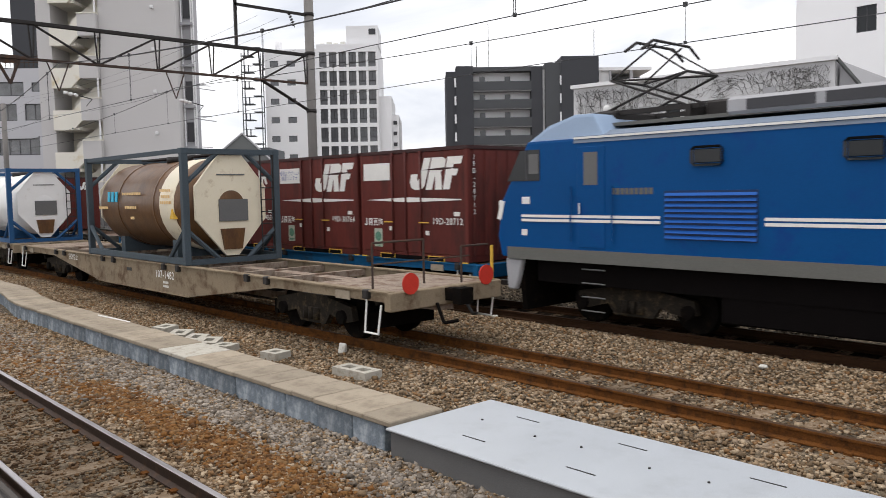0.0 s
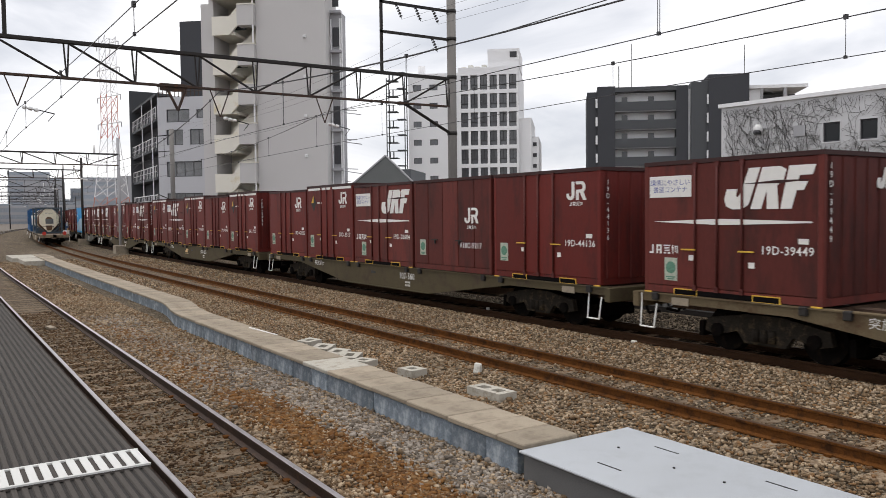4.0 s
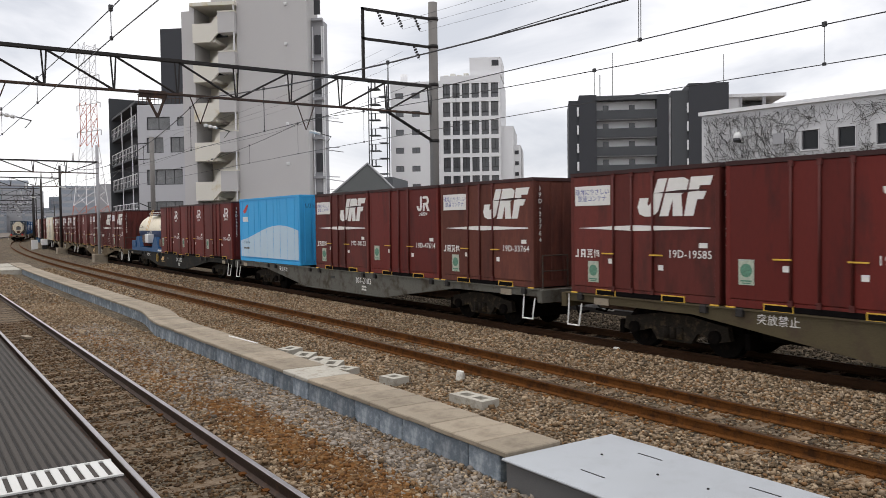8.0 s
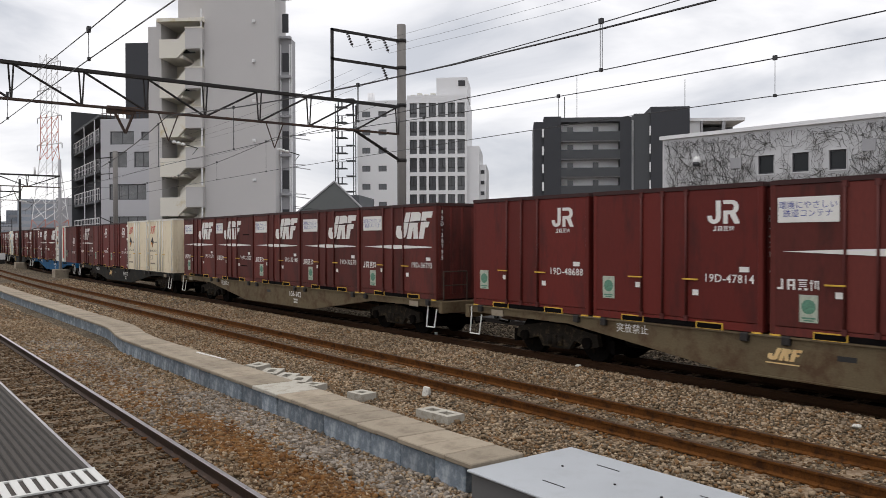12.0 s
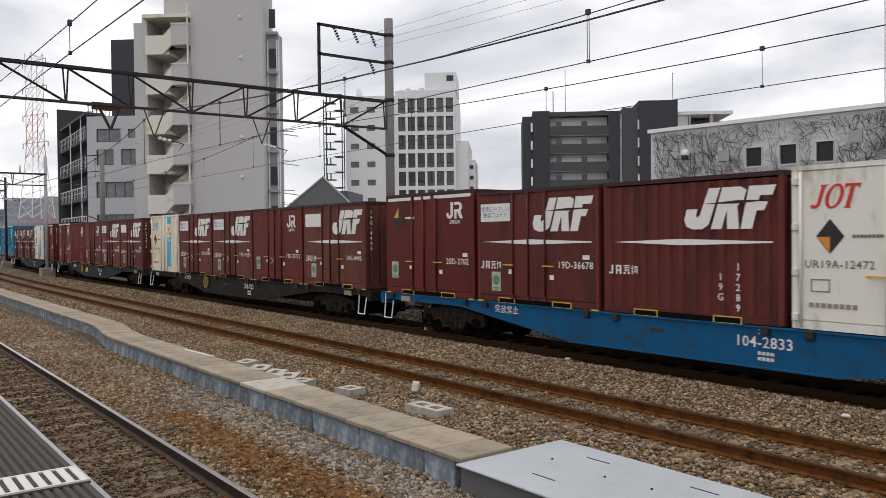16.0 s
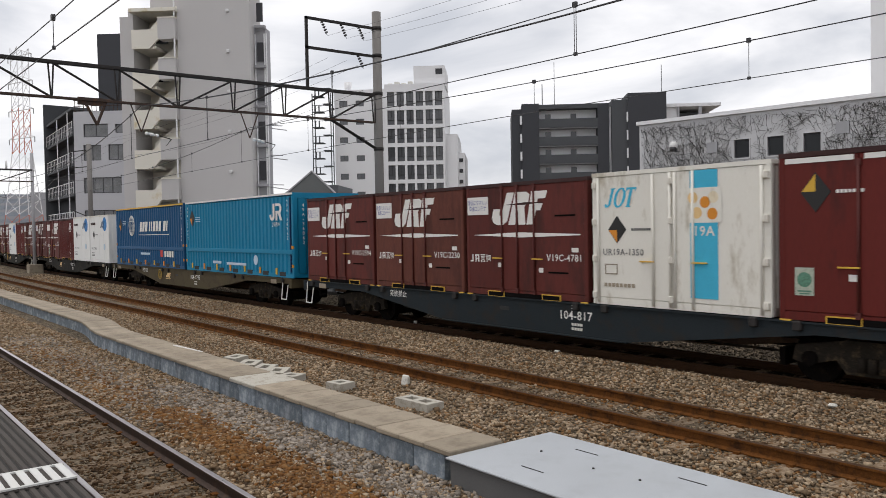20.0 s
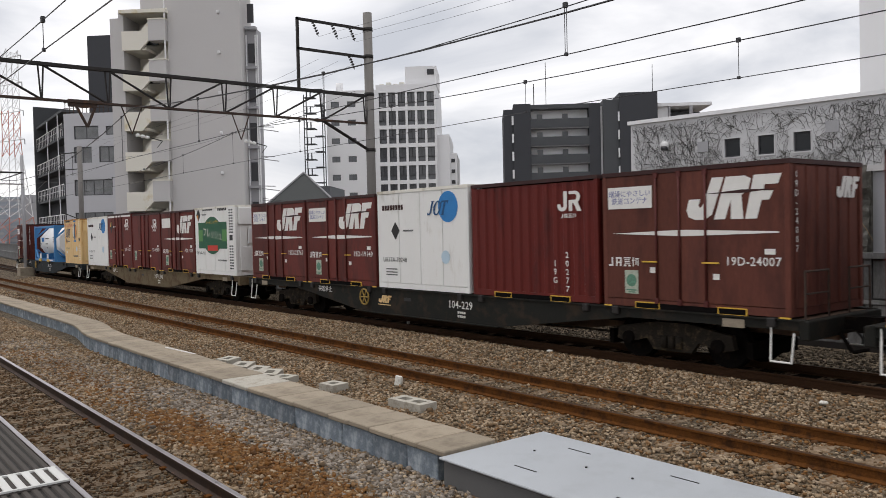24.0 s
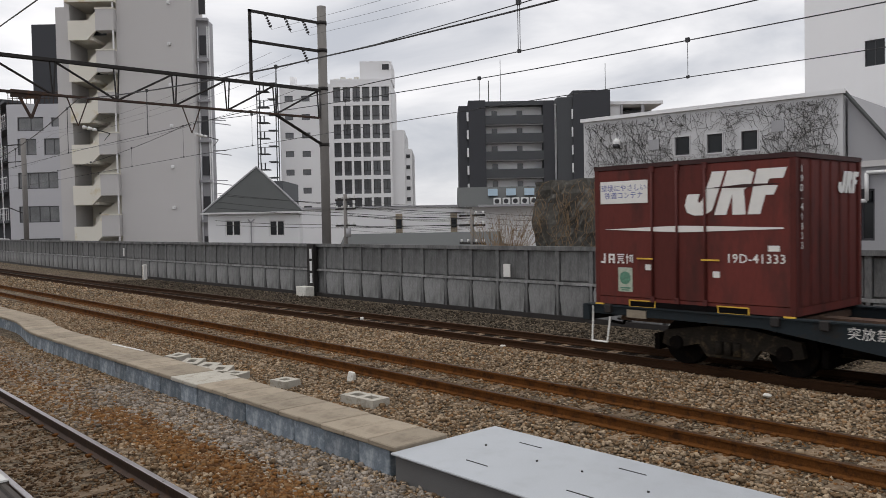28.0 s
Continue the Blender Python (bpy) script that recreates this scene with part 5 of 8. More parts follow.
for i in range(260):
    px, pz = random.uniform(-18.5, -9.3), 3.9 - abs(random.gauss(0, 0.9))
    for k in range(4):
        q = (px + random.uniform(-0.3, 0.3), pz - random.uniform(0.05, 0.4))
        if q[1] < 0:
            break
        bm_rod(bm, (px, 20.7, pz), (q[0], 20.68, q[1]), 0.008, 3, caps=False)
        px, pz = q
tagged(part("creeper", bm, "twig", swall), kind="stuff")
yard = thing("yard_building", "grey rendered yard building with windows and white pipes", "building")
YW = [(-8.9, 1.9, 0.5, 1.3), (-8.1, 1.9, 0.35, 1.3)]
part("wall", wall_with_holes(-9.2, 4, -0.4, 3.75, 21.4, 0.25, YW), "wall_mid", yard)
part("core", box(-9.2, 4, 21.7, 27, -0.4, 3.7), "wall_mid", yard)
for a in YW:
    window(yard, *a, 21.5, bars=0)
part("parapet", box(-9.3, 4.1, 21.3, 21.6, 3.75, 3.9), "wall_grey", yard)
part("pipe", rods(((-8.6, 21.3, 2.9), (-7.9, 21.3, 2.9), 0.05), ((-7.9, 21.3, 2.9), (-7.9, 21.3, 3.6), 0.05), ((-7.9, 21.3, 3.6), (-7.2, 21.3, 3.6), 0.05), ((-7.2, 21.3, 3.6), (-7.2, 21.3, 4.1), 0.05), ((-7.2, 21.3, 4.1), (-6.0, 21.3, 4.1), 0.05), n=8), "frame_white", yard)
part("air_unit", bevelled(box(-6.6, -5.6, 22, 22.5, 3.9, 4.75), 0.03), "frame_white", yard)
tall = thing("apartment_tower", "tall pale grey tower with square dark windows", "building")
TW = [(-18.7, 11.2 + 5.0 * k, 1.1, 1.5) for k in range(-2, 4)] + [(-13.5, 11.2 + 5.0 * k, 1.1, 1.5) for k in range(-2, 4)]
part("wall", wall_with_holes(-22.2, 6, -0.4, 40, 50, 0.3, TW), "wall_white", tall)
part("core", box(-22.2, 6, 50.35, 62, -0.4, 40), "wall_white", tall)
for a in TW:
    window(tall, *a, 50.12, bars=1)

# leafless shrub behind the wall
shrub = thing("shrub", "leafless brown shrub behind the noise wall", "shrub", pose(-19.4, 20.2, 0.7))
random.seed(8)
bm = bmesh.new()
for i in range(90):
    p = Vector((random.uniform(-0.5, 0.5), random.uniform(-0.2, 0.2), 0))
    d = Vector((p.x * 0.9 + random.uniform(-0.3, 0.3), random.uniform(-0.3, 0.3), 1.0))
    r = 0.014
    for k in range(4):
        q = p + d * random.uniform(0.35, 0.55)
        bm_rod(bm, p, q, r, 3, r2=r * 0.7, caps=False)
        for j in range(2):
            bm_rod(bm, q, q + Vector((random.uniform(-0.2, 0.2), random.uniform(-0.15, 0.15), random.uniform(0.1, 0.3))), r * 0.6, 3, caps=False)
        p, r = q, r * 0.7
        d = d + Vector((random.uniform(-0.25, 0.25), random.uniform(-0.2, 0.2), 0))
part("branchwork", bm, "twig", shrub)


def street_pole(px, py, h, label):
    t = thing("utility_pole", label, "utility pole", pose(px, py, -0.36))
    part("pole", rods(((0, 0, 0), (0, 0, h), 0.1), n=12), "pole", t)
    for z in (h - 0.3, h - 0.8, h - 1.7):
        part("crossarm", box(-0.9, 0.9, -0.05, 0.05, z - 0.05, z + 0.05), "steel_dark", t)
        for k in (-0.8, -0.3, 0.3, 0.8):
            part("insulator", rods(((k, 0, z + 0.05), (k, 0, z + 0.2), 0.05), n=8), "insulator", t)
    part("transformer", rods(((0.25, 0, h - 2.3), (0.25, 0, h - 1.85), 0.14), n=14), "wall_mid", t)
    return t


street_pole(-35.9, 25.0, 4.57, "street utility pole with tangled cables behind the wall")
street_pole(-29.15, 28.0, 3.56, "street utility pole with cables behind the wall")
cab = thing("street_cables", "tangled black street cables between utility poles", "wire", kind="structure")
random.seed(3)
for i in range(16):
    z0 = random.uniform(2.2, 4.1)
    a, b = Vector((-35.9, 25.0, z0)), Vector((-29.15, 28.0, z0 * 0.6 + random.uniform(0.6, 1.0)))
    if i % 3 == 0:
        a = a + (a - b) * 1.2
    pts = [tuple(a.lerp(b, k / 8) - Vector((0, 0, random.uniform(0.12, 0.2) * 4 * (k / 8) * (1 - k / 8)))) for k in range(9)]
    wire("cable", pts, 0.008 if i % 3 else 0.014, "", cab, "black_paint")
for i in range(4):
    a, b = Vector((-29.15, 28.0, 3.1 - 0.25 * i)), Vector((-19.5, 31.5, 3.6 - 0.25 * i))
    wire("cable", [tuple(a.lerp(b, k / 8) - Vector((0, 0, 0.5 * 4 * (k / 8) * (1 - k / 8)))) for k in range(9)], 0.008, "", cab, "black_paint")

# distance: pylon and far town
pyl = thing("power_pylon", "tall red and white lattice power pylon in the distance", "pylon", pose(-272, 50, -0.36, 0, 0, 20))
for k in range(13):
    z0, z1 = 4.6 * k, 4.6 * (k + 1)
    w0, w1 = max(3.6, 9.0 * (1 - z0 / 50)), max(3.6, 9.0 * (1 - z1 / 50))
    paint = "lattice" if k in (0, 1, 6, 7, 8) else "lattice_white"
    for sx, sy in ((-1, -1), (1, -1), (1, 1), (-1, 1)):
        part("leg", rods(((sx * w0 / 2, sy * w0 / 2, z0), (sx * w1 / 2, sy * w1 / 2, z1), 0.12), n=4), paint, pyl)
    for s in (-1, 1):
        part("brace", rods(((-w0 / 2, s * w0 / 2, z0), (w1 / 2, s * w1 / 2, z1), 0.09), n=4), paint, pyl)
        part("brace", rods(((w0 / 2, s * w0 / 2, z0), (-w1 / 2, s * w1 / 2, z1), 0.09), n=4), paint, pyl)
        part("brace", rods(((s * w0 / 2, -w0 / 2, z0), (s * w1 / 2, w1 / 2, z1), 0.09), n=4), paint, pyl)
for z, w in ((32.5, 6.8), (41, 6.6), (49.5, 6.4), (57.5, 6.2)):
    part("arm", rods(((-w, 0, z), (w, 0, z), 0.15), ((-w, 0, z), (0, 0, z + 1.8), 0.1), ((w, 0, z), (0, 0, z + 1.8), 0.1), n=4), "lattice_white", pyl)
    for s in (-1, 1):
        part("insulator", rods(((s * w, 0, z), (s * w, 0, z - 1.6), 0.14), n=6), "wall_mid", pyl)
random.seed(12)
for i in range(44):
    a = (random.uniform(72, 95) if i < 24 else random.uniform(95, 110)) if i < 32 else random.uniform(36, 60)
    d = random.uniform(330, 560)
    px, py = -d * math.sin(math.radians(a)), d * math.cos(math.radians(a))
    w, h = random.uniform(12, 30), random.uniform(9, 24) * d / 420 if i < 32 else random.uniform(5, 12)
    b = thing("far_building", "pale hazy building in the distant town", "building", pose(px, py, -0.36, 0, 0, a), group="distant town")
    part("wall", box(-w / 2, w / 2, 0, 14, 0, h), random.choice(("far", "wall_mid", "far")), b)
    for k in range(int(h / 3.2) if i < 24 else 1):
        part("window_band", box(-w / 2 + 1, w / 2 - 1, -0.15, 0, 1.2 + 3.2 * k, 2.5 + 3.2 * k), "wall_mid", b)

# ---- lettering and marks ----
letters = {}


def lettering(text, size, material="white_paint", squeeze=1.0):
    """Raised flat letters in the built-in font, in the plane that faces -y, centred."""
    key = (text, round(size, 3), material, squeeze)
    if key not in letters:
        cu = bpy.data.curves.new("lettering", 'FONT')
        cu.body, cu.size, cu.align_x, cu.align_y = text, size, 'CENTER', 'CENTER'
        cu.resolution_u = 2
        cu.offset = size * 0.01 if text.isascii() else 0.0
        cu.space_character = 1.08
        ob = bpy.data.objects.new("lettering", cu)
        me = bpy.data.meshes.new_from_object(ob)
        bpy.data.objects.remove(ob)
        me.transform(Matrix.Rotation(radians(90), 4, 'X') @ Matrix.Diagonal((squeeze, 1, 1, 1)))
        me.materials.clear()
        me.materials.append(M[material])
        letters[key] = me
    return letters[key]


def flat(polys, y0=-0.004, y1=0.0):
    bm = bmesh.new()
    for p in polys:
        bm_prism(bm, p, 'y', y0, y1)
    bmesh.ops.recalc_face_normals(bm, faces=bm.faces[:])
    return bm


def freight_mark(w, h):
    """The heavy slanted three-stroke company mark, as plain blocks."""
    p = [
        [(0.0, 0.5), (0.0, 0.24), (0.05, 0.07), (0.14, 0.0), (0.26, 0.0), (0.33, 0.12), (0.36, 1.0), (0.22, 1.0), (0.19, 0.36), (0.165, 0.28), (0.14, 0.34), (0.14, 0.5)],
        [(0.37, 0.0), (0.385, 1.0), (0.6, 1.0), (0.68, 0.92), (0.68, 0.68), (0.62, 0.55), (0.71, 0.0), (0.57, 0.0), (0.51, 0.46), (0.5, 0.0)],
        [(0.73, 0.0), (0.7, 1.0), (1.0, 1.0), (0.99, 0.77), (0.85, 0.77), (0.85, 0.63), (0.96, 0.62), (0.94, 0.42), (0.86, 0.42), (0.86, 0.0)],
    ]
    return flat([[((x + 0.13 * z) / 1.13 * w - w / 2, z * h - h / 2) for x, z in q] for q in p])


def slit(w, h):
    """The slim dark lens across the company mark."""
    return flat([[(-0.26 * w, 0.12 * h), (0.12 * w, 0.1 * h), (0.47 * w, 0.16 * h), (0.12 * w, 0.18 * h)]], -0.007, -0.004)


def owner_glyph(w, h):
    """An owner's italic mark, as a hook, a ring and a tee of plain blocks."""
    hook = [(0.0, 0.12), (0.06, 0.0), (0.16, 0.02), (0.22, 0.14), (0.24, 0.92), (0.3, 1.0), (0.1, 1.0), (0.15, 0.92), (0.14, 0.18), (0.1, 0.1), (0.06, 0.2)]
    tee = [(0.76, 0.0), (0.94, 0.0), (0.89, 0.08), (0.89, 0.9), (0.97, 0.88), (1.0, 0.78), (1.02, 1.0), (0.66, 1.0), (0.68, 0.78), (0.72, 0.88), (0.8, 0.9), (0.8, 0.08)]
    polys = [hook, tee]
    n = 18
    for i in range(n):
        a, b = 2 * math.pi * i / n, 2 * math.pi * (i + 1) / n
        polys.append([(0.5 + 0.2 * math.cos(a), 0.5 + 0.52 * math.sin(a)), (0.5 + 0.2 * math.cos(b), 0.5 + 0.52 * math.sin(b)), (0.5 + 0.11 * math.cos(b), 0.5 + 0.43 * math.sin(b)), (0.5 + 0.11 * math.cos(a), 0.5 + 0.43 * math.sin(a))])
    return flat([[((x + 0.15 * z) * w / 1.15 - w / 2, z * h - h / 2) for x, z in q] for q in polys])


def bars(w, h, n, y0=-0.004):
    """A line of writing too small or not to be repeated, as plain bars."""
    g = w / (n * 1.3)
    return flat([[(-w / 2 + 1.3 * g * i, -h / 2), (-w / 2 + 1.3 * g * i + g, -h / 2), (-w / 2 + 1.3 * g * i + g, h / 2), (-w / 2 + 1.3 * g * i, h / 2)] for i in range(n)], y0, 0.0)


OWNER_STROKES = (
    ((0.1, 0.7, 0, 0.2), (0.48, 0.7, 0.2, 1)),
    ((0.0, 0.22, 0, 1), (0.22, 0.8, 0.8, 1), (0.58, 0.8, 0.5, 0.8), (0.22, 0.8, 0.34, 0.5), (0.55, 0.8, 0, 0.34)),
    ((0.0, 0.92, 0.86, 1), (0.1, 0.82, 0.66, 0.76), (0.1, 0.82, 0.48, 0.58), (0.1, 0.82, 0.3, 0.4), (0.0, 0.3, 0, 0.2), (0.6, 0.92, 0, 0.2)),
    ((0.12, 0.24, 0, 1), (0.0, 0.36, 0.62, 0.74), (0.45, 0.92, 0.8, 0.92), (0.5, 0.62, 0.2, 0.8), (0.78, 0.9, 0.1, 0.8)),
)


def owner_bars(w, h):
    """A short line of heavy glyphs, each as a few plain strokes."""
    g = w / 4.4
    polys = []
    for i, strokes in enumerate(OWNER_STROKES):
        x = -w / 2 + i * 1.13 * g
        for x0, x1, z0, z1 in strokes:
            polys.append([(x + a * g, c * h - h / 2) for a, c in ((x0, z0), (x1, z0), (x1, z1), (x0, z1))])
    return flat(polys)


def rail_mark(w, h):
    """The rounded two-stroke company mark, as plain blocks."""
    def arc(cx, cz, rx, rz, a0, a1, n=6):
        return [(cx + rx * math.cos(radians(a0 + (a1 - a0) * i / n)), cz + rz * math.sin(radians(a0 + (a1 - a0) * i / n))) for i in range(n + 1)]
    hook = [(0.42, 1.0), (0.27, 1.0), (0.27, 0.3)] + arc(0.205, 0.3, 0.065, 0.12, 0, -180) + [(0.14, 0.36), (0.0, 0.36), (0.0, 0.26)] + arc(0.21, 0.27, 0.21, 0.27, 180, 360)
    bowl = [(0.5, 1.0), (0.78, 1.0)] + arc(0.78, 0.7, 0.2, 0.3, 90, -60) + [(1.02, 0.0), (0.85, 0.0), (0.7, 0.4), (0.64, 0.4), (0.64, 0.0), (0.5, 0.0), (0.5, 0.56), (0.76, 0.56)] + arc(0.76, 0.7, 0.07, 0.14, -90, 90) + [(0.5, 0.84)]
    p = [hook, bowl]
    return flat([[(x * w - w / 2, z * h - h / 2) for x, z in q] for q in p])


MARK = mesh_of("company_mark", freight_mark(1.78, 0.7), "white_paint")
MARK_SLIT = mesh_of("mark_slit", slit(1.78, 0.7), "cont_edge")
MARK_END = mesh_of("company_mark", freight_mark(0.85, 0.36), "white_paint")
OWNER_BARS = mesh_of("owner_lettering", owner_bars(0.72, 0.17), "white_paint")
OWNER_SMALL = mesh_of("mark_lettering", owner_bars(0.42, 0.085), "white_paint")
MARK_RAIL = mesh_of("company_mark", rail_mark(0.62, 0.4), "white_paint")
MARK_WAGON = mesh_of("company_mark", freight_mark(0.62, 0.2), "cont_yellow")
NOTICE = mesh_of("notice_panel", bevelled(box(-0.5, 0.5, -0.006, 0, -0.2, 0.2), 0.002), "white_paint")
STRIPE = mesh_of("white_stripe", flat([[(-1.6, 0.0), (0.0, -0.055), (0.0, 0.055), (-0.4, 0.045)], [(0.0, -0.055), (1.72, -0.012), (1.72, 0.012), (0.0, 0.055)]]), "white_paint")
STICKER = mesh_of("sticker", box(-0.15, 0.15, -0.005, 0, -0.215, 0.215), "sticker_pale")
bm = bmesh.new()
bm_rod(bm, (0, -0.008, 0.03), (0, -0.004, 0.03), 0.115, 18)
bm_box(bm, -0.11, 0.11, -0.008, -0.004, -0.16, -0.135)
bm_box(bm, -0.08, 0.08, -0.008, -0.004, -0.195, -0.175)
STICKER_DOT = mesh_of("sticker_print", bm, "green_paint")
TAG = mesh_of("tag", box(-0.09, 0.09, -0.005, 0, -0.045, 0.045), "white_paint")
HANDLE = mesh_of("handle", bevelled(box((-0.16, 0.16, -0.045, -0.02, -0.013, 0.013), (-0.14, -0.11, -0.02, 0.004, -0.01, 0.01), (0.11, 0.14, -0.02, 0.004, -0.01, 0.01)), 0.003), "yellow_paint")
HANDLE_DARK = mesh_of("handle", bevelled(box((-0.16, 0.16, -0.045, -0.015, -0.014, 0.014), (-0.03, 0.03, -0.03, 0, -0.1, 0.03)), 0.004), "steel_dark")
FORK = mesh_of("fork_pocket", box((-0.27, 0.27, -0.012, 0.03, 0.105, 0.125), (-0.27, -0.25, -0.012, 0.03, 0, 0.105), (0.25, 0.27, -0.012, 0.03, 0, 0.105), (-0.25, 0.25, -0.012, 0.03, 0.0, 0.012)), "yellow_paint")
# flat black strip painted as the shade inside the pockets and between them
FORK_HOLE = mesh_of("fork_opening", box(-0.25, 1.95, -0.008, 0.03, 0.012, 0.105), "shade_black")
TAG_SMALL = mesh_of("tag", box(-0.06, 0.06, -0.005, 0, -0.05, 0.05), "white_paint")
CORNER_LOCK = mesh_of("corner_lock", bevelled(box(-0.09, 0.09, -0.02, 0.02, 0.0, 0.03), 0.004), "yellow_paint")
HAZ = mesh_of("hazard_diamond", flat([[(-0.27, 0), (0, -0.33), (0.27, 0), (0, 0.33)]]), "black_paint")
HAZ_UP = mesh_of("hazard_fill", flat([[(-0.25, 0.01), (0, 0.01), (0, 0.3)]], -0.008, -0.004), "yellow_paint")
HAZ_IN = mesh_of("hazard_fill", flat([[(-0.25, -0.01), (0, -0.3), (0, -0.01)]], -0.008, -0.004), "orange_paint")
bm = rods(((0, -0.03, 0.12), (0, -0.03, 2.42), 0.022), n=8)
bm_box(bm, -0.045, 0.045, -0.05, 0.0, 2.34, 2.44)
bm_box(bm, -0.04, 0.04, -0.055, 0.0, 0.1, 0.2)
ROD = mesh_of("lock_bar", bm, "cont_rod")
ROD_WHITE = mesh_of("lock_bar", rods(((0, -0.03, 0.05), (0, -0.03, 2.45), 0.026), n=8), "cont_white")
HINGE = mesh_of("hinge", bevelled(box(-0.05, 0.05, -0.06, 0, -0.06, 0.06), 0.01), "cont_white")
CL, CW = 3.715, 2.45


def ring(x0, x1, y0, y1, w, z0, z1):
    """A rectangular hoop of width w."""
    bm = bmesh.new()
    loops = [[bm.verts.new((x, y, z)) for x, y in ((a0, b0), (a1, b0), (a1, b1), (a0, b1))] for a0, a1, b0, b1 in ((x0, x1, y0, y1), (x0 + w, x1 - w, y0 + w, y1 - w)) for z in (z0, z1)]
    for a, b in ((0, 1), (1, 3), (3, 2), (2, 0)):
        for i in range(4):
            bm.faces.new((loops[a][i], loops[a][(i + 1) % 4], loops[b][(i + 1) % 4], loops[b][i]))
    bmesh.ops.recalc_face_normals(bm, faces=bm.faces[:])
    return bm


def container_shell(t, H, color, L=CL, corrugated=False, edge="cont_edge", divisions=(0.02, 0.33, 0.46, 0.6, 0.98)):
    """Body, posts, rails, door leaves, roof and ribbed ends of a railway container."""
    hl, hw = L / 2, CW / 2
    body = bmesh.new()
    if corrugated:
        n = max(6, int(L / 0.28))
        pts = []
        for i in range(n):
            x = -hl + 0.08 + (L - 0.16) * i / n
            w = (L - 0.16) / n
            pts += [(x, -hw + 0.005), (x + w * 0.35, -hw + 0.005), (x + w * 0.5, -hw + 0.045), (x + w * 0.85, -hw + 0.045)]
        pts += [(hl - 0.08, -hw + 0.005), (hl - 0.08, hw - 0.01), (-hl + 0.08, hw - 0.01)]
        bm_prism(body, pts, 'z', 0.14, H - 0.1)
        bmesh.ops.recalc_face_normals(body, faces=body.faces[:])
    else:
        bm_box(body, -hl + 0.04, hl - 0.04, -hw + 0.035, hw - 0.03, 0.12, H - 0.06)
    part("body", body, color, t)
    post = mesh_of("corner_post", bevelled(box(-0.05, 0.05, -0.05, 0.05, 0.02, H - 0.02), 0.012), color)
    for sx in (-1, 1):
        for sy in (-1, 1):
            part("corner_post", post, None, t, at=(sx * (hl - 0.05), sy * (hw - 0.05), 0))
    part("bottom_rail", ring(-hl + 0.02, hl - 0.02, -hw + 0.004, hw - 0.004, 0.08, 0.02, 0.15), color, t)
    part("top_rail", ring(-hl, hl + 0.006, -hw - 0.006, hw, 0.075, H - 0.075, H), edge, t)
    part("roof", box(-hl + 0.07, hl - 0.07, -hw + 0.07, hw - 0.07, H - 0.06, H - 0.03), color, t)
    part("floor", box(-hl + 0.06, hl - 0.06, -hw + 0.08, hw - 0.08, 0.03, 0.12), "under", t)
    if not corrugated:
        for a, b in zip(divisions, divisions[1:]):
            x0, x1 = -hl + a * L + 0.012, -hl + b * L - 0.012
            part("door_leaf", bevelled(box(x0, x1, -hw + 0.006, -hw + 0.04, 0.16, H - 0.085), 0.008), color, t)
    pts = [(-hw + 0.1, hl - 0.06)]
    for i in range(6):
        y = -hw + 0.16 + i * (CW - 0.32) / 6
        w = (CW - 0.32) / 6
        pts += [(y + 0.03, hl - 0.05), (y + 0.06, hl - 0.012), (y + w - 0.06, hl - 0.012), (y + w - 0.03, hl - 0.05)]
    pts += [(hw - 0.1, hl - 0.06)]
    e = bmesh.new()
    bm_prism(e, [(b, a) for a, b in pts], 'z', 0.16, H - 0.1)
    bmesh.ops.recalc_face_normals(e, faces=e.faces[:])
    part("end_panel", e, color, t)


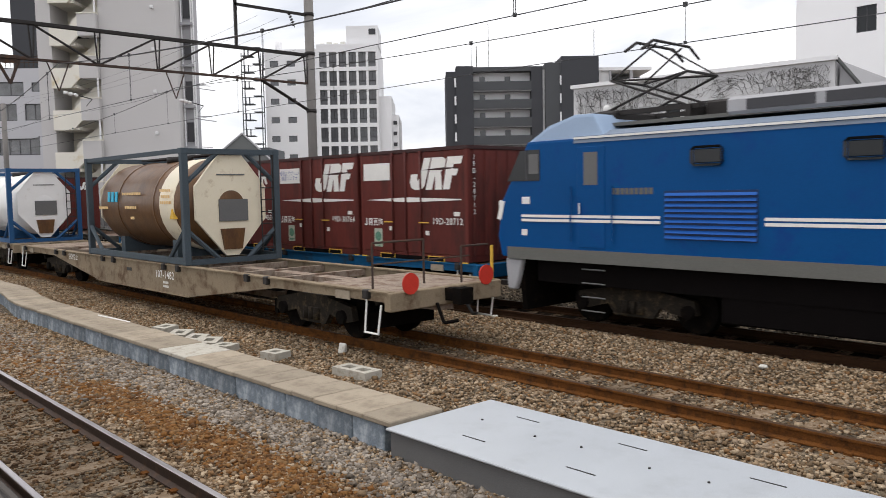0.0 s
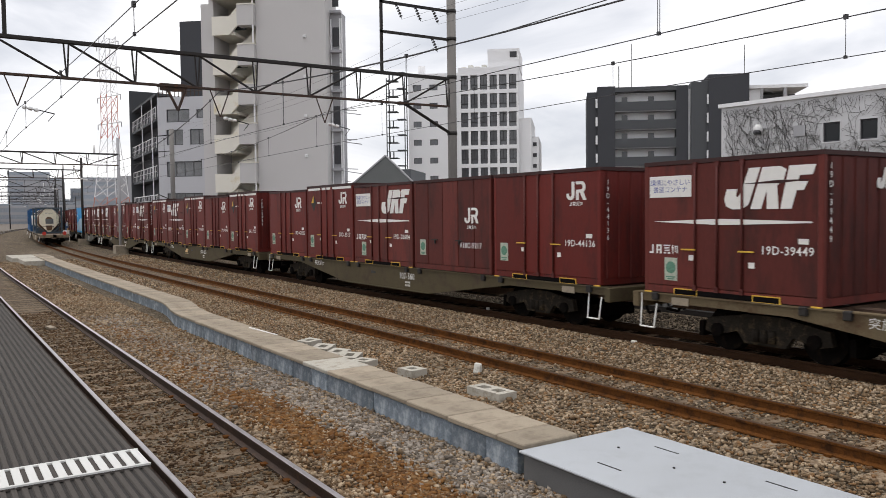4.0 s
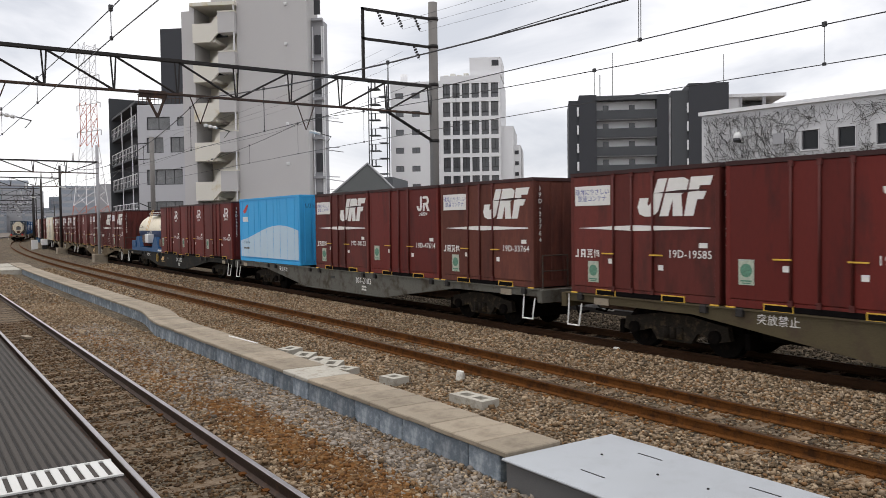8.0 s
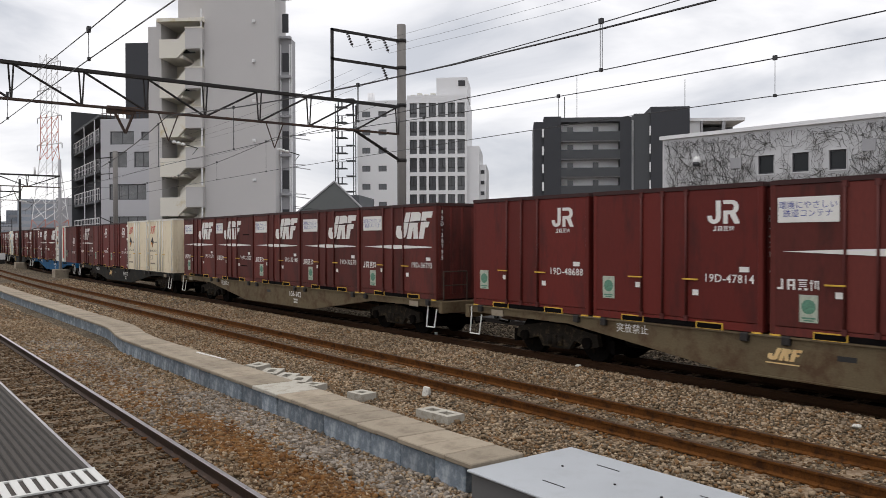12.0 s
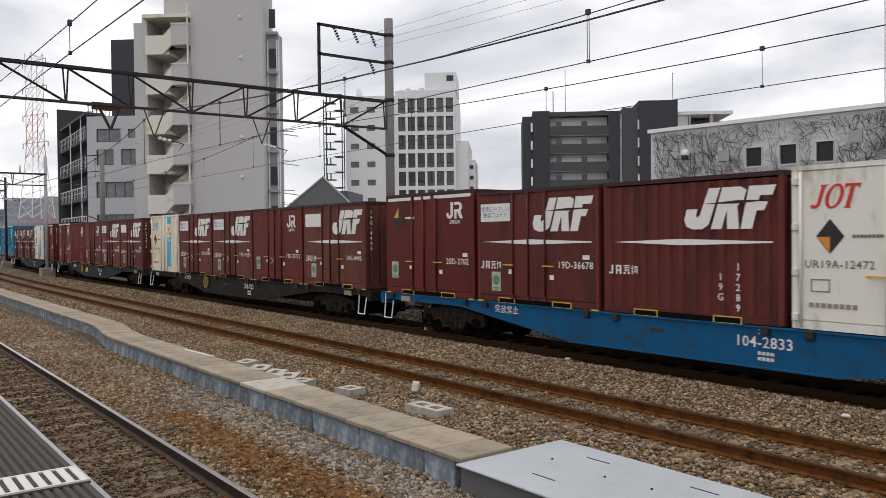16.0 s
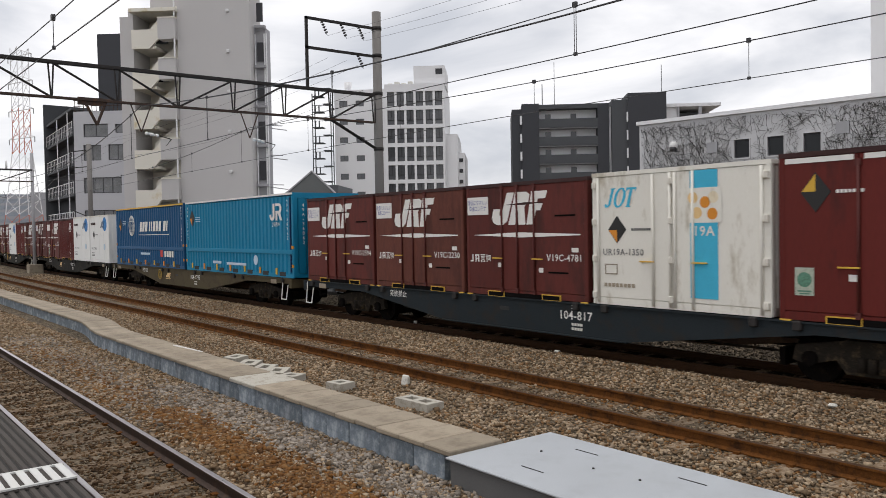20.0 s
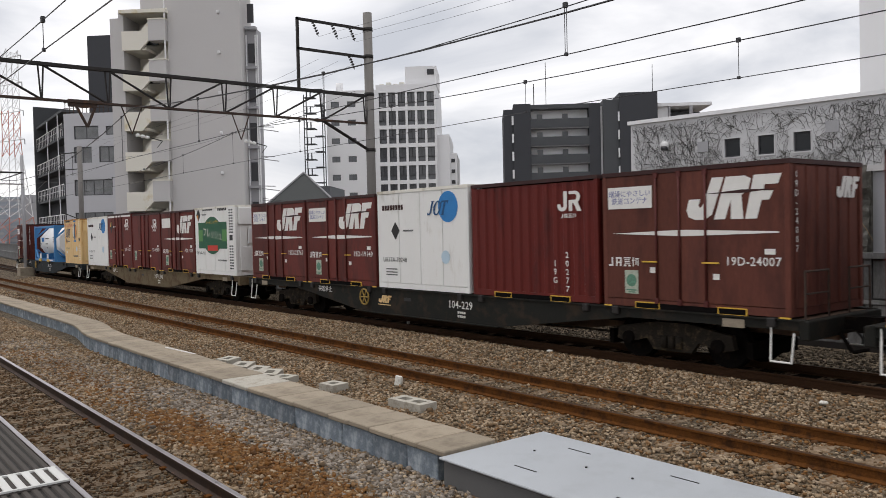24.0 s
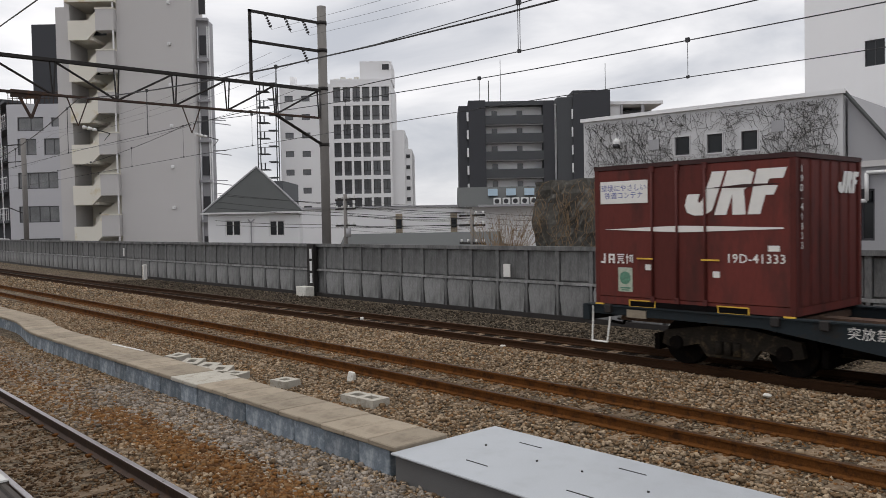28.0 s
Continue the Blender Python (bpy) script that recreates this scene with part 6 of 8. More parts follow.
def container_marks(t, H, kind, number, notice, sticker=True, pale=False):
    hl, hw = CL / 2, CW / 2
    y = -hw + 0.003
    for a in (-0.77, 0.47):
        part("handle", HANDLE, None, t, at=(a, y, 0.85))
    for a in (0.33, 0.46, 0.6):
        part("lock_bar", ROD, None, t, at=(-hl + a * CL, y + 0.012, 0))
    for a in (-0.85, 0.85):
        f = part("fork_pocket", FORK, None, t, at=(a, -hw, -0.005))
        if a < 0:
            part("fork_opening", FORK_HOLE, None, f)
    part("number", lettering(number, 0.2), None, t, at=(1.22, y - 0.004, 0.88))
    part("tag", TAG, None, t, at=(1.52, y, 1.05))
    if number in ("19D-50085", "19D-19654", "19D-50713"):
        part("chalk_cross", rods(((-0.42, y - 0.012, 0.6), (-0.12, y - 0.012, 0.82), 0.012), ((-0.42, y - 0.012, 0.82), (-0.12, y - 0.012, 0.6), 0.012), n=5), "sticker_pale", t)
    part("tag", TAG_SMALL, None, t, at=(0.56, y, 0.62))
    part("tag", TAG_SMALL, None, t, at=(-0.72, y, 0.7))
    for a in (-hl + 0.1, hl - 0.1):
        part("corner_lock", CORNER_LOCK, None, t, at=(a, -hw, -0.005))
    if kind == "freight":
        vented = number[0] == "V"
        k = part("company_mark", MARK, None, t, at=(-0.12 if vented else 0.84, y, 1.93))
        part("mark_slit", MARK_SLIT, None, k)
        part("white_stripe", STRIPE, None, t, at=(-0.05, y - 0.001, 1.36))
        if vented:
            for a, z in ((1.25, 1.75), (1.05, 0.58)):
                part("vent_slot", box(a - 0.28, a + 0.28, y - 0.006, y, z - 0.018, z + 0.018), "shade_black", t)
        if notice:
            nb = part("notice_panel", NOTICE, None, t, at=Matrix.Translation((-1.45, y, 2.02)) @ Matrix.Diagonal((0.72, 1, 1, 1)) if vented else (-1.22, y, 2.02))
            if notice == "text":
                part("notice_lettering", lettering("環境にやさしい\n鉄道コンテナ", 0.132, "notice_blue"), None, nb, at=(0, -0.008, 0.0))
        part("owner_lettering", OWNER_BARS, None, t, at=(-1.38, y, 0.84))
        if sticker and not vented:
            s = part("sticker", STICKER, None, t, at=(-1.2, y, 0.47))
            part("sticker_print", STICKER_DOT, None, s)
        part("end_number", lettering("\n".join(number), 0.145), None, t, at=pose(hl + 0.004, -hw + 0.2, H - 0.83, 0, 0, 90))
        part("end_mark", MARK_END, None, t, at=pose(hl + 0.004, hw - 0.55, H - 0.42, 0, 0, 90))
    else:
        part("company_mark", MARK_RAIL, None, t, at=(1.12, y, H - 0.48))
        part("mark_lettering", OWNER_SMALL, None, t, at=(1.12, y, H - 0.76))
        if sticker:
            s = part("sticker", STICKER, None, t, at=(-1.45, y, 0.62))
            part("sticker_print", STICKER_DOT, None, s)
        part("end_number", lettering("\n".join(number), 0.145), None, t, at=pose(hl + 0.004, -hw + 0.22, H - 0.9, 0, 0, 90))


def freight_container(number, notice="text", color="red_brown"):
    t = thing("freight_container", "dull red-brown steel railway container with white company mark and stripe", "container", group="containers on the train")
    container_shell(t, 2.5, color)
    container_marks(t, 2.5, "freight", number, notice)
    return t


def rail_container(number):
    t = thing("freight_container", "deep maroon steel railway container with a small white mark", "container", group="containers on the train")
    container_shell(t, 2.5, "red_deep")
    container_marks(t, 2.5, "rail", number, None)
    return t


def tall_container(number):
    t = thing("freight_container", "tall deep maroon container with white top bars and hazard diamond", "container", group="containers on the train")
    H = 2.6
    container_shell(t, H, "red_deep")
    container_marks(t, H, "rail", number, None)
    y = -CW / 2 + 0.002
    for a, b in ((-1.75, -0.7), (-0.55, -0.25), (-0.15, 0.15), (0.3, 1.75)):
        part("white_bar", box(a, b, y - 0.006, y, H - 0.17, H - 0.09), "white_paint", t)
    h = part("hazard_diamond", HAZ, None, t, at=Matrix.Translation((-1.27, y, H - 0.62)) @ Matrix.Diagonal((0.86, 1, 0.92, 1)))
    part("hazard_fill", HAZ_UP, None, h)
    part("bar_text", bars(0.42, 0.05, 7), "white_paint", t, at=(-0.75, y, H - 0.62))
    return t


def ribbed_container(number, freight=True):
    t = thing("freight_container", "corrugated maroon railway container with upright white number", "container", group="containers on the train")
    container_shell(t, 2.5, "red_brown" if freight else "red_deep", corrugated=True)
    y = -CW / 2 + 0.004
    if freight:
        k = part("company_mark", MARK, None, t, at=(0.84, y, 1.93))
        part("mark_slit", MARK_SLIT, None, k)
        part("white_stripe", STRIPE, None, t, at=(-0.05, y, 1.36))
        part("owner_lettering", OWNER_BARS, None, t, at=(-1.38, y, 0.84))
    else:
        part("company_mark", MARK_RAIL, None, t, at=(1.12, y, 2.02))
        part("mark_lettering", OWNER_SMALL, None, t, at=(1.1, y, 1.73))
    part("number", lettering("\n".join(number[4:]), 0.17), None, t, at=(1.05, y - 0.004, 0.6))
    part("number_prefix", lettering("\n".join(number[:3]), 0.17), None, t, at=(0.72, y - 0.004, 0.6))
    for a in (-0.85, 0.85):
        f = part("fork_pocket", FORK, None, t, at=(a, -CW / 2, -0.005))
        if a < 0:
            part("fork_opening", FORK_HOLE, None, f)
    return t


def side_door_container(number):
    t = thing("freight_container", "maroon ventilated container with a mid-height white mark", "container", group="containers on the train")
    container_shell(t, 2.5, "red_brown", divisions=(0.02, 0.2, 0.4, 0.6, 0.8, 0.98))
    y = -CW / 2 + 0.003
    part("company_mark", MARK_RAIL, None, t, at=(1.0, y, 1.5))
    part("mark_lettering", OWNER_SMALL, None, t, at=(1.0, y, 1.2))
    part("number", lettering(number, 0.2), None, t, at=(0.95, y - 0.004, 0.72))
    s = part("sticker", STICKER, None, t, at=(-1.4, y, 0.62))
    part("sticker_print", STICKER_DOT, None, s)
    for a in (0.3, 0.62):
        part("handle", HANDLE_DARK, None, t, at=(-CL / 2 + a * CL, y, 0.84))
    part("end_number", lettering("\n".join(number), 0.17), None, t, at=pose(CL / 2 + 0.004, -CW / 2 + 0.3, 1.5, 0, 0, 90))
    return t


def chilled_container(kind, number):
    """White insulated containers: lettering and panels differ by owner."""
    H = 2.54
    color = "cont_yellow" if kind == "cool" else "cont_cream" if number == "UR19A-1084" or kind == "door" else "cont_snow" if kind in ("super", "green") else "cont_white"
    lab = {"door": "cream-white insulated container with door bars and a red mark", "stripe": "weathered insulated container with a sky-blue stripe and picture", "redstripe": "white insulated container with a red picture stripe", "super": "white insulated container with a blue globe mark", "cool": "weathered yellow cool container with end grilles", "green": "white cool container with a large green oval label"}[kind]
    t = thing("insulated_container", lab, "container", group="containers on the train")
    door = kind in ("door", "stripe", "redstripe")
    container_shell(t, H, color, edge="cont_rust" if kind == "cool" else "cont_white", divisions=(0.02, 0.5, 0.98) if door else (0.02, 0.18, 0.34, 0.42, 0.52, 0.69, 0.86, 0.98) if kind == "cool" else (0.02, 0.26, 0.5, 0.74, 0.98))
    hl, hw = CL / 2, CW / 2
    y = -hw + 0.003
    hx, hz, hs = {"cool": (-1.4, 1.28, 0.62), "green": (-1.5, 2.26, 0.75), "super": (-1.05, 1.5, 0.7)}.get(kind, (-1.25, 1.45, 0.8))
    h = part("hazard_diamond", HAZ, None, t, at=Matrix.Translation((hx, y, hz)) @ Matrix.Diagonal((hs, 1, hs, 1)))
    if kind != "super":
        part("hazard_fill", HAZ_IN, None, h)
    part("bar_text", bars(0.45, 0.045, 8), "cover_side", t, at=(hx + 0.56, y, hz))
    if door:
        part("owner_mark", owner_glyph(0.78, 0.36), "red_paint" if kind != "stripe" else "sky_paint", t, at=(-1.18, y, 2.05))
        for a in (-0.42, -0.05, 0.05, 0.42, 1.7, -1.7):
            part("lock_bar", ROD_WHITE, None, t, at=(a, y + 0.01, 0))
        for a in (-1.78, -0.02, 1.78):
            for z in (0.2, 0.9, 1.6, 2.3):
                part("hinge", HINGE, None, t, at=(a, y, z))
        part("handle", HANDLE, None, t, at=(-0.55, y, 0.86))
        part("handle", HANDLE, None, t, at=(0.55, y, 0.86))
        part("number", lettering(number, 0.17, "cover_side"), None, t, at=(-1.12, y - 0.003, 1.02))
        part("small_print", bars(0.75, 0.07, 8), "concrete", t, at=(-1.2, y, 0.4))
        part("data_frame", box((-1.55, -1.25, y - 0.004, y, 0.78, 0.8), (-1.55, -1.25, y - 0.004, y, 0.6, 0.62), (-1.55, -1.53, y - 0.004, y, 0.62, 0.78), (-1.27, -1.25, y - 0.004, y, 0.62, 0.78)), "concrete", t)
        if kind != "door":
            part("picture_stripe", box(*((0.36, 0.9) if kind == "stripe" else (0.95, 1.4)), y - 0.006, y, 0.25, 2.45), "sky_paint" if kind == "stripe" else "red_paint", t)
            if kind == "stripe":
                part("picture_panel", box(0.28, 0.98, y - 0.009, y - 0.006, 1.55, 2.15), "cont_white", t)
                for px, pz, c in ((0.42, 1.98, "cont_yellow"), (0.66, 1.9, "orange_paint"), (0.5, 1.72, "cont_yellow"), (0.82, 1.98, "cont_cream"), (0.8, 1.7, "orange_paint")):
                    part("fruit_print", rods(((px, y - 0.013, pz), (px, y - 0.01, pz), 0.1), n=14), c, t)
                part("stripe_lettering", lettering("19A", 0.24, "cont_white"), None, t, at=(0.63, y - 0.012, 1.4))
    elif kind == "super":
        part("owner_lettering", bars(0.95, 0.13, 8), "cont_edge", t, at=(-1.15, y, 2.1))
        part("globe", rods(((1.12, y - 0.006, 2.05), (1.12, y, 2.05), 0.37), n=24), "blue_paint", t)
        part("owner_mark", owner_glyph(0.85, 0.34), "frame_navy", t, at=(0.72, y - 0.008, 2.03))
        part("number", lettering(number, 0.17, "cover_side"), None, t, at=(-1.1, y - 0.003, 0.75))
        part("seal", rods(((1.0, y - 0.005, 0.85), (1.0, y, 0.85), 0.16), n=16), "cont_pale", t)
        for z in (0.35, 0.42, 0.5):
            part("bar_text", box(-1.5, -1.0, y - 0.004, y, z, z + 0.03), "cover_side", t)
        for a in (-0.55, 0.55):
            part("end_bar", rods(((hl + 0.02, a, 0.1), (hl + 0.02, a, 2.45), 0.026), n=8), "cont_white", t)
    elif kind == "cool":
        part("owner_lettering", lettering("COOL CONTAINER", 0.23, "red_paint", 0.8), None, t, at=(-0.82, y - 0.003, 2.18))
        part("owner_mark", owner_glyph(1.12, 0.5), "mark_navy", t, at=(-1.06, y, 1.75))
        part("small_print", bars(1.0, 0.08, 9), "black_paint", t, at=(-1.05, y, 2.42))
        part("number", lettering(number, 0.16, "cover_side"), None, t, at=(-1.2, y - 0.003, 0.87))
        for px, rx, rz, c, d in ((0.5, 0.22, 0.5, "frame_navy", 0.003), (0.24, 0.19, 0.36, "black_paint", 0.005), (0.77, 0.19, 0.36, "black_paint", 0.005), (0.24, 0.165, 0.33, "cont_white", 0.008), (0.77, 0.165, 0.33, "orange_paint", 0.008)):
            bm = bmesh.new()
            bmesh.ops.create_circle(bm, cap_ends=True, segments=28, radius=1.0, matrix=pose(px, y - d, 1.85, 90) @ Matrix.Diagonal((rx, rz, 1, 1)))
            part("picture", bm, c, t)
        for z in (2.42, 1.3):
            part("picture_arc", bevelled(box(0.27, 0.75, y - 0.006, y, z - 0.05, z + 0.05), 0.003), "blue_paint", t)
        part("seal", rods(((0.85, y - 0.005, 0.85), (0.85, y, 0.85), 0.15), n=18), "cont_pale", t)
        part("small_print", bars(1.05, 0.07, 10), "cover_side", t, at=(0.62, y, 0.45))
        part("arrow_plate", box(-1.5, -1.28, y - 0.005, y, 0.58, 0.72), "white_paint", t)
    else:
        part("label_band", box(-1.53, 1.12, y - 0.003, y - 0.001, 0.98, 1.96), "label_green", t)
        part("label_stripe", box(-1.53, 1.12, y - 0.005, y - 0.003, 1.25, 1.68), "label_mid", t)
        bm = bmesh.new()
        bmesh.ops.create_circle(bm, cap_ends=True, segments=40, radius=1.0, matrix=pose(-0.2, y - 0.007, 1.47, 90) @ Matrix.Diagonal((0.92, 0.7, 1, 1)))
        part("oval_label", bm, "label_green", t)
        part("label_lettering", lettering("フレッシュ", 0.38, "cont_white", 0.92), None, t, at=pose(-0.18, y - 0.01, 1.5, 0, 6, 0))
        part("label_lettering", lettering("クールコンテナ", 0.16, "yellow_paint"), None, t, at=(-0.2, y - 0.01, 1.96))
        part("red_plate", box(-0.65, 0.3, y - 0.011, y - 0.007, 0.9, 1.1), "red_paint", t)
        part("number", lettering(number, 0.16, "black_paint"), None, t, at=(-1.3, y - 0.003, 0.8))
        part("small_print", bars(0.95, 0.07, 9), "black_paint", t, at=(-0.6, y, 2.44))
        part("small_print", bars(0.8, 0.1, 6), "black_paint", t, at=(0.75, y, 2.42))
        part("small_print", bars(0.8, 0.06, 8), "cover_side", t, at=(0.7, y, 0.55))
        part("end_number", lettering(number, 0.15, "black_paint"), None, t, at=pose(hl + 0.055, 0.2, 1.9, 0, 0, 90))
    if kind in ("cool", "green"):
        part("vent_column", bevelled(box(1.3, 1.74, y - 0.012, y + 0.004, 0.18, 2.5), 0.004), color, t)
        for i in range(22):
            if 9 <= i <= 12:
                continue
            for a in (1.36, 1.54):
                part("vent_slot", box(a, a + 0.14, y - 0.016, y - 0.011, 0.25 + 0.1 * i, 0.3 + 0.1 * i), "frame_dark" if kind == "green" else "cont_cream", t)
        part("vent_opening", box(1.38, 1.64, y - 0.015, y - 0.011, 1.28, 1.48), "black_paint", t)
        part("machine_panel", bevelled(box(hl, hl + 0.05, -1.1, 1.1, 1.85, 2.45), 0.01), color, t)
        for i in range(9):
            part("vent_slat", box(hl + 0.05, hl + 0.06, -0.2, 1.0, 1.95 + 0.05 * i, 1.97 + 0.05 * i), "frame_dark", t)
        part("control_box", bevelled(box(hl, hl + 0.06, -0.75, 0.2, 1.15, 1.7), 0.015), "frame_white", t)
        part("control_glass", box(hl + 0.06, hl + 0.065, -0.55, 0.0, 1.25, 1.6), "frame_dark", t)
        part("service_door", bevelled(box(hl, hl + 0.03, -1.05, 1.05, 0.2, 1.05), 0.01), color, t)
        part("door_pull", rods(((hl + 0.07, 0.5, 0.35), (hl + 0.07, 0.5, 0.85), 0.02), ((hl + 0.07, 0.5, 0.85), (hl + 0.02, 0.7, 0.85), 0.02), n=6), "cover_side", t)
    return t


def box_container(kind):
    """The long coloured boxes."""
    hw = CW / 2
    y = -hw + 0.003
    if kind == "cyan":
        L, H = 6.05, 2.55
        t = thing("box_container", "bright sky-blue container with a pale wave across its lower side", "container", group="containers on the train")
        container_shell(t, H, "cont_cyan", L=L, edge="cont_cyan", divisions=(0.02, 0.35, 0.66, 0.98))
        pts = [(-L / 2 + 0.12, 0.2)] + [(L / 2 - 0.12, 0.2)]
        n = 20
        top = [(L / 2 - 0.12 - (L - 0.24) * i / n, 1.15 + 0.31 * math.sin((0.7 - i / n) * 3.93)) for i in range(n + 1)]
        part("wave", flat([pts + top], y - 0.006, y), "cont_pale", t)
        part("owner_mark", flat([[(-2.6, 2.05), (-2.2, 2.3), (-2.0, 2.32), (-2.3, 2.0), (-2.5, 1.95)]], y - 0.008, y), "red_paint", t)
        part("number", lettering("U31A-634", 0.16, "frame_navy"), None, t, at=(-2.25, y - 0.012, 0.78))
        part("owner_lettering", bars(0.62, 0.2, 5), "frame_white", t, at=(-2.35, y - 0.002, 1.72))
        part("small_print", bars(0.6, 0.07, 7), "cover_side", t, at=(-2.25, y - 0.007, 0.55))
        part("end_number", lettering("U31A-634", 0.2, "frame_navy"), None, t, at=pose(L / 2 + 0.004, -0.55, 2.15, 0, 0, 90))
        for i in range(9):
            part("side_bar", rods(((-2.7 + 0.66 * i, y - 0.002, 0.15), (-2.7 + 0.66 * i, y - 0.002, 2.45), 0.008), n=6), "cont_cyan", t)
        part("end_bar", rods(((L / 2 + 0.02, -0.35, 0.15), (L / 2 + 0.02, -0.35, 2.45), 0.02), ((L / 2 + 0.02, 0.35, 0.15), (L / 2 + 0.02, 0.35, 2.45), 0.02), n=6), "cont_cyan", t)
        return t
    L, H = 9.4, 2.75
    color = "cont_teal" if kind == "teal" else "cont_navy"
    t = thing("box_container", "long teal corrugated container with small yellow lock fittings" if kind == "teal" else "long navy-blue corrugated container with a white globe mark", "container", group="containers on the train")
    container_shell(t, H, color, L=L, corrugated=True, edge=color)
    part("roof_band", box(-L / 2, L / 2, y - 0.012, y - 0.004, H - 0.06, H), "white_paint" if kind == "teal" else "yellow_paint", t)
    part("belt", bevelled(box(-L / 2 + 0.05, L / 2 - 0.05, y - 0.02, y + 0.02, 0.78, 0.92), 0.01), color, t)
    for i in range(7):
        x = -L / 2 + 0.7 + i * 1.25
        part("lock_fitting", bevelled(box(x - 0.06, x + 0.06, y - 0.03, y, 0.1, 0.32), 0.01), "orange_paint" if i % 2 else "yellow_paint", t)
        part("pocket", box(x + 0.2, x + 0.62, y - 0.006, y + 0.01, 0.06, 0.2), "black_paint", t)
    for sx in (-1, 1):
        for z in (0.95, 0.35):
            part("corner_fitting", bevelled(box(sx * (L / 2 - 0.06) - 0.06, sx * (L / 2 - 0.06) + 0.06, y - 0.02, y + 0.03, z, z + 0.1), 0.01), "orange_paint", t)
    h = part("hazard_diamond", HAZ, None, t, at=(-L / 2 + 0.75, y - 0.003, 2.1 if kind == "teal" else 1.95))
    part("hazard_fill", HAZ_IN, None, h)
    for k in range(3):
        part("bar_text", box(-L / 2 + 1.1, -L / 2 + 1.6, y - 0.006, y, 1.95 + 0.08 * k, 1.98 + 0.08 * k), "cont_pale", t)
    if kind == "teal":
        part("company_mark", mesh_of("company_mark", rail_mark(0.9, 0.56), "white_paint"), None, t, at=(L / 2 - 1.2, y - 0.003, 2.16))
        part("mark_lettering", owner_bars(0.56, 0.13), "white_paint", t, at=(L / 2 - 1.2, y - 0.003, 1.75))
        part("number", lettering("\n".join("49A-36062"), 0.15), None, t, at=(L / 2 - 0.38, y - 0.005, 1.9))
        part("seal", rods(((1.9, y - 0.006, 0.55), (1.9, y, 0.55), 0.17), n=18), "cont_pale", t)
        part("number", lettering("\n".join("49A-36062"), 0.15), None, t, at=(-L / 2 + 0.25, y - 0.005, 1.9))
        part("plate", box(-0.6, 1.1, y - 0.006, y, 0.33, 0.42), "cont_pale", t)
        part("plate", box(-1.9, -1.1, y - 0.006, y, 0.35, 0.45), "cont_pale", t)
        part("end_number", lettering("\n".join("49A-36062"), 0.15), None, t, at=pose(L / 2 + 0.004, -0.85, 1.75, 0, 0, 90))
        part("door_frame", box((L / 2 - 0.01, L / 2 + 0.02, -1.2, -1.08, 0.05, 2.7), (L / 2 - 0.01, L / 2 + 0.02, 1.08, 1.2, 0.05, 2.7), (L / 2 - 0.01, L / 2 + 0.02, -1.08, 1.08, 2.58, 2.7)), color, t)
        part("end_fitting", bevelled(box(L / 2 + 0.01, L / 2 + 0.06, -0.45, -0.3, 1.0, 1.18), 0.01), "orange_paint", t)
        for a in (-0.62, -0.2, 0.2, 0.62):
            part("end_bar", rods(((L / 2 + 0.04, a, 0.12), (L / 2 + 0.04, a, 2.6), 0.022), n=8), color, t)
        part("post_groove", box(L / 2 - 0.24, L / 2 - 0.19, y - 0.004, y + 0.03, 0.2, 2.6), "cradle_dark", t)
    else:
        part("brand_bars", flat([[(x + 0.1, 1.62), (x + 0.1 + w, 1.62), (x + 0.2 + w, 2.06), (x + 0.2, 2.06)] for x, w in ((-1.1, 0.27), (-0.72, 0.27), (-0.34, 0.3), (0.22, 0.12), (0.5, 0.1), (0.75, 0.3), (1.15, 0.26), (1.52, 0.28), (2.1, 0.3), (2.5, 0.12))], y - 0.006, y), "white_paint", t)
        part("underline", box(-1.1, 2.95, y - 0.006, y, 1.45, 1.48), "white_paint", t)
        bm = bmesh.new()
        for k in (0.42, 0.27, 0.1):
            for i in range(20):
                a, b = 2 * math.pi * i / 20, 2 * math.pi * (i + 1) / 20
                bm_rod(bm, (-2.2 + k * math.cos(a), y - 0.004, 1.9 + 0.48 * math.sin(a)), (-2.2 + k * math.cos(b), y - 0.004, 1.9 + 0.48 * math.sin(b)), 0.014, 4)
        for z in (-0.2, 0, 0.2):
            bm_rod(bm, (-2.58, y - 0.004, 1.9 + z), (-1.82, y - 0.004, 1.9 + z), 0.014, 4)
        part("globe_mark", bm, "white_paint", t)
        part("owner_lettering", bars(1.2, 0.26, 4), "white_paint", t, at=(2.9, y, 0.62))
        part("owner_badge", box(1.8, 2.1, y - 0.006, y, 0.48, 0.78), "red_paint", t)
        part("plate", box(-0.9, 0.4, y - 0.006, y, 0.55, 0.65), "cont_pale", t)
        part("number", lettering("\n".join("U47A-38266"), 0.15), None, t, at=(L / 2 - 0.25, y - 0.005, 1.9))
    return t


def lathe_x(profile, n=28):
    """A surface turned about the x axis from (x, radius) pairs."""
    bm = bmesh.new()
    rings = [[bm.verts.new((x, r * math.cos(2 * math.pi * i / n), r * math.sin(2 * math.pi * i / n))) for i in range(n)] for x, r in profile]
    for a, b in zip(rings, rings[1:]):
        for i in range(n):
            bm.faces.new((a[i], b[i], b[(i + 1) % n], a[(i + 1) % n])).smooth = True
    bm.faces.new(rings[0])
    bm.faces.new(rings[-1][::-1])
    bmesh.ops.recalc_face_normals(bm, faces=bm.faces[:])
    return bm


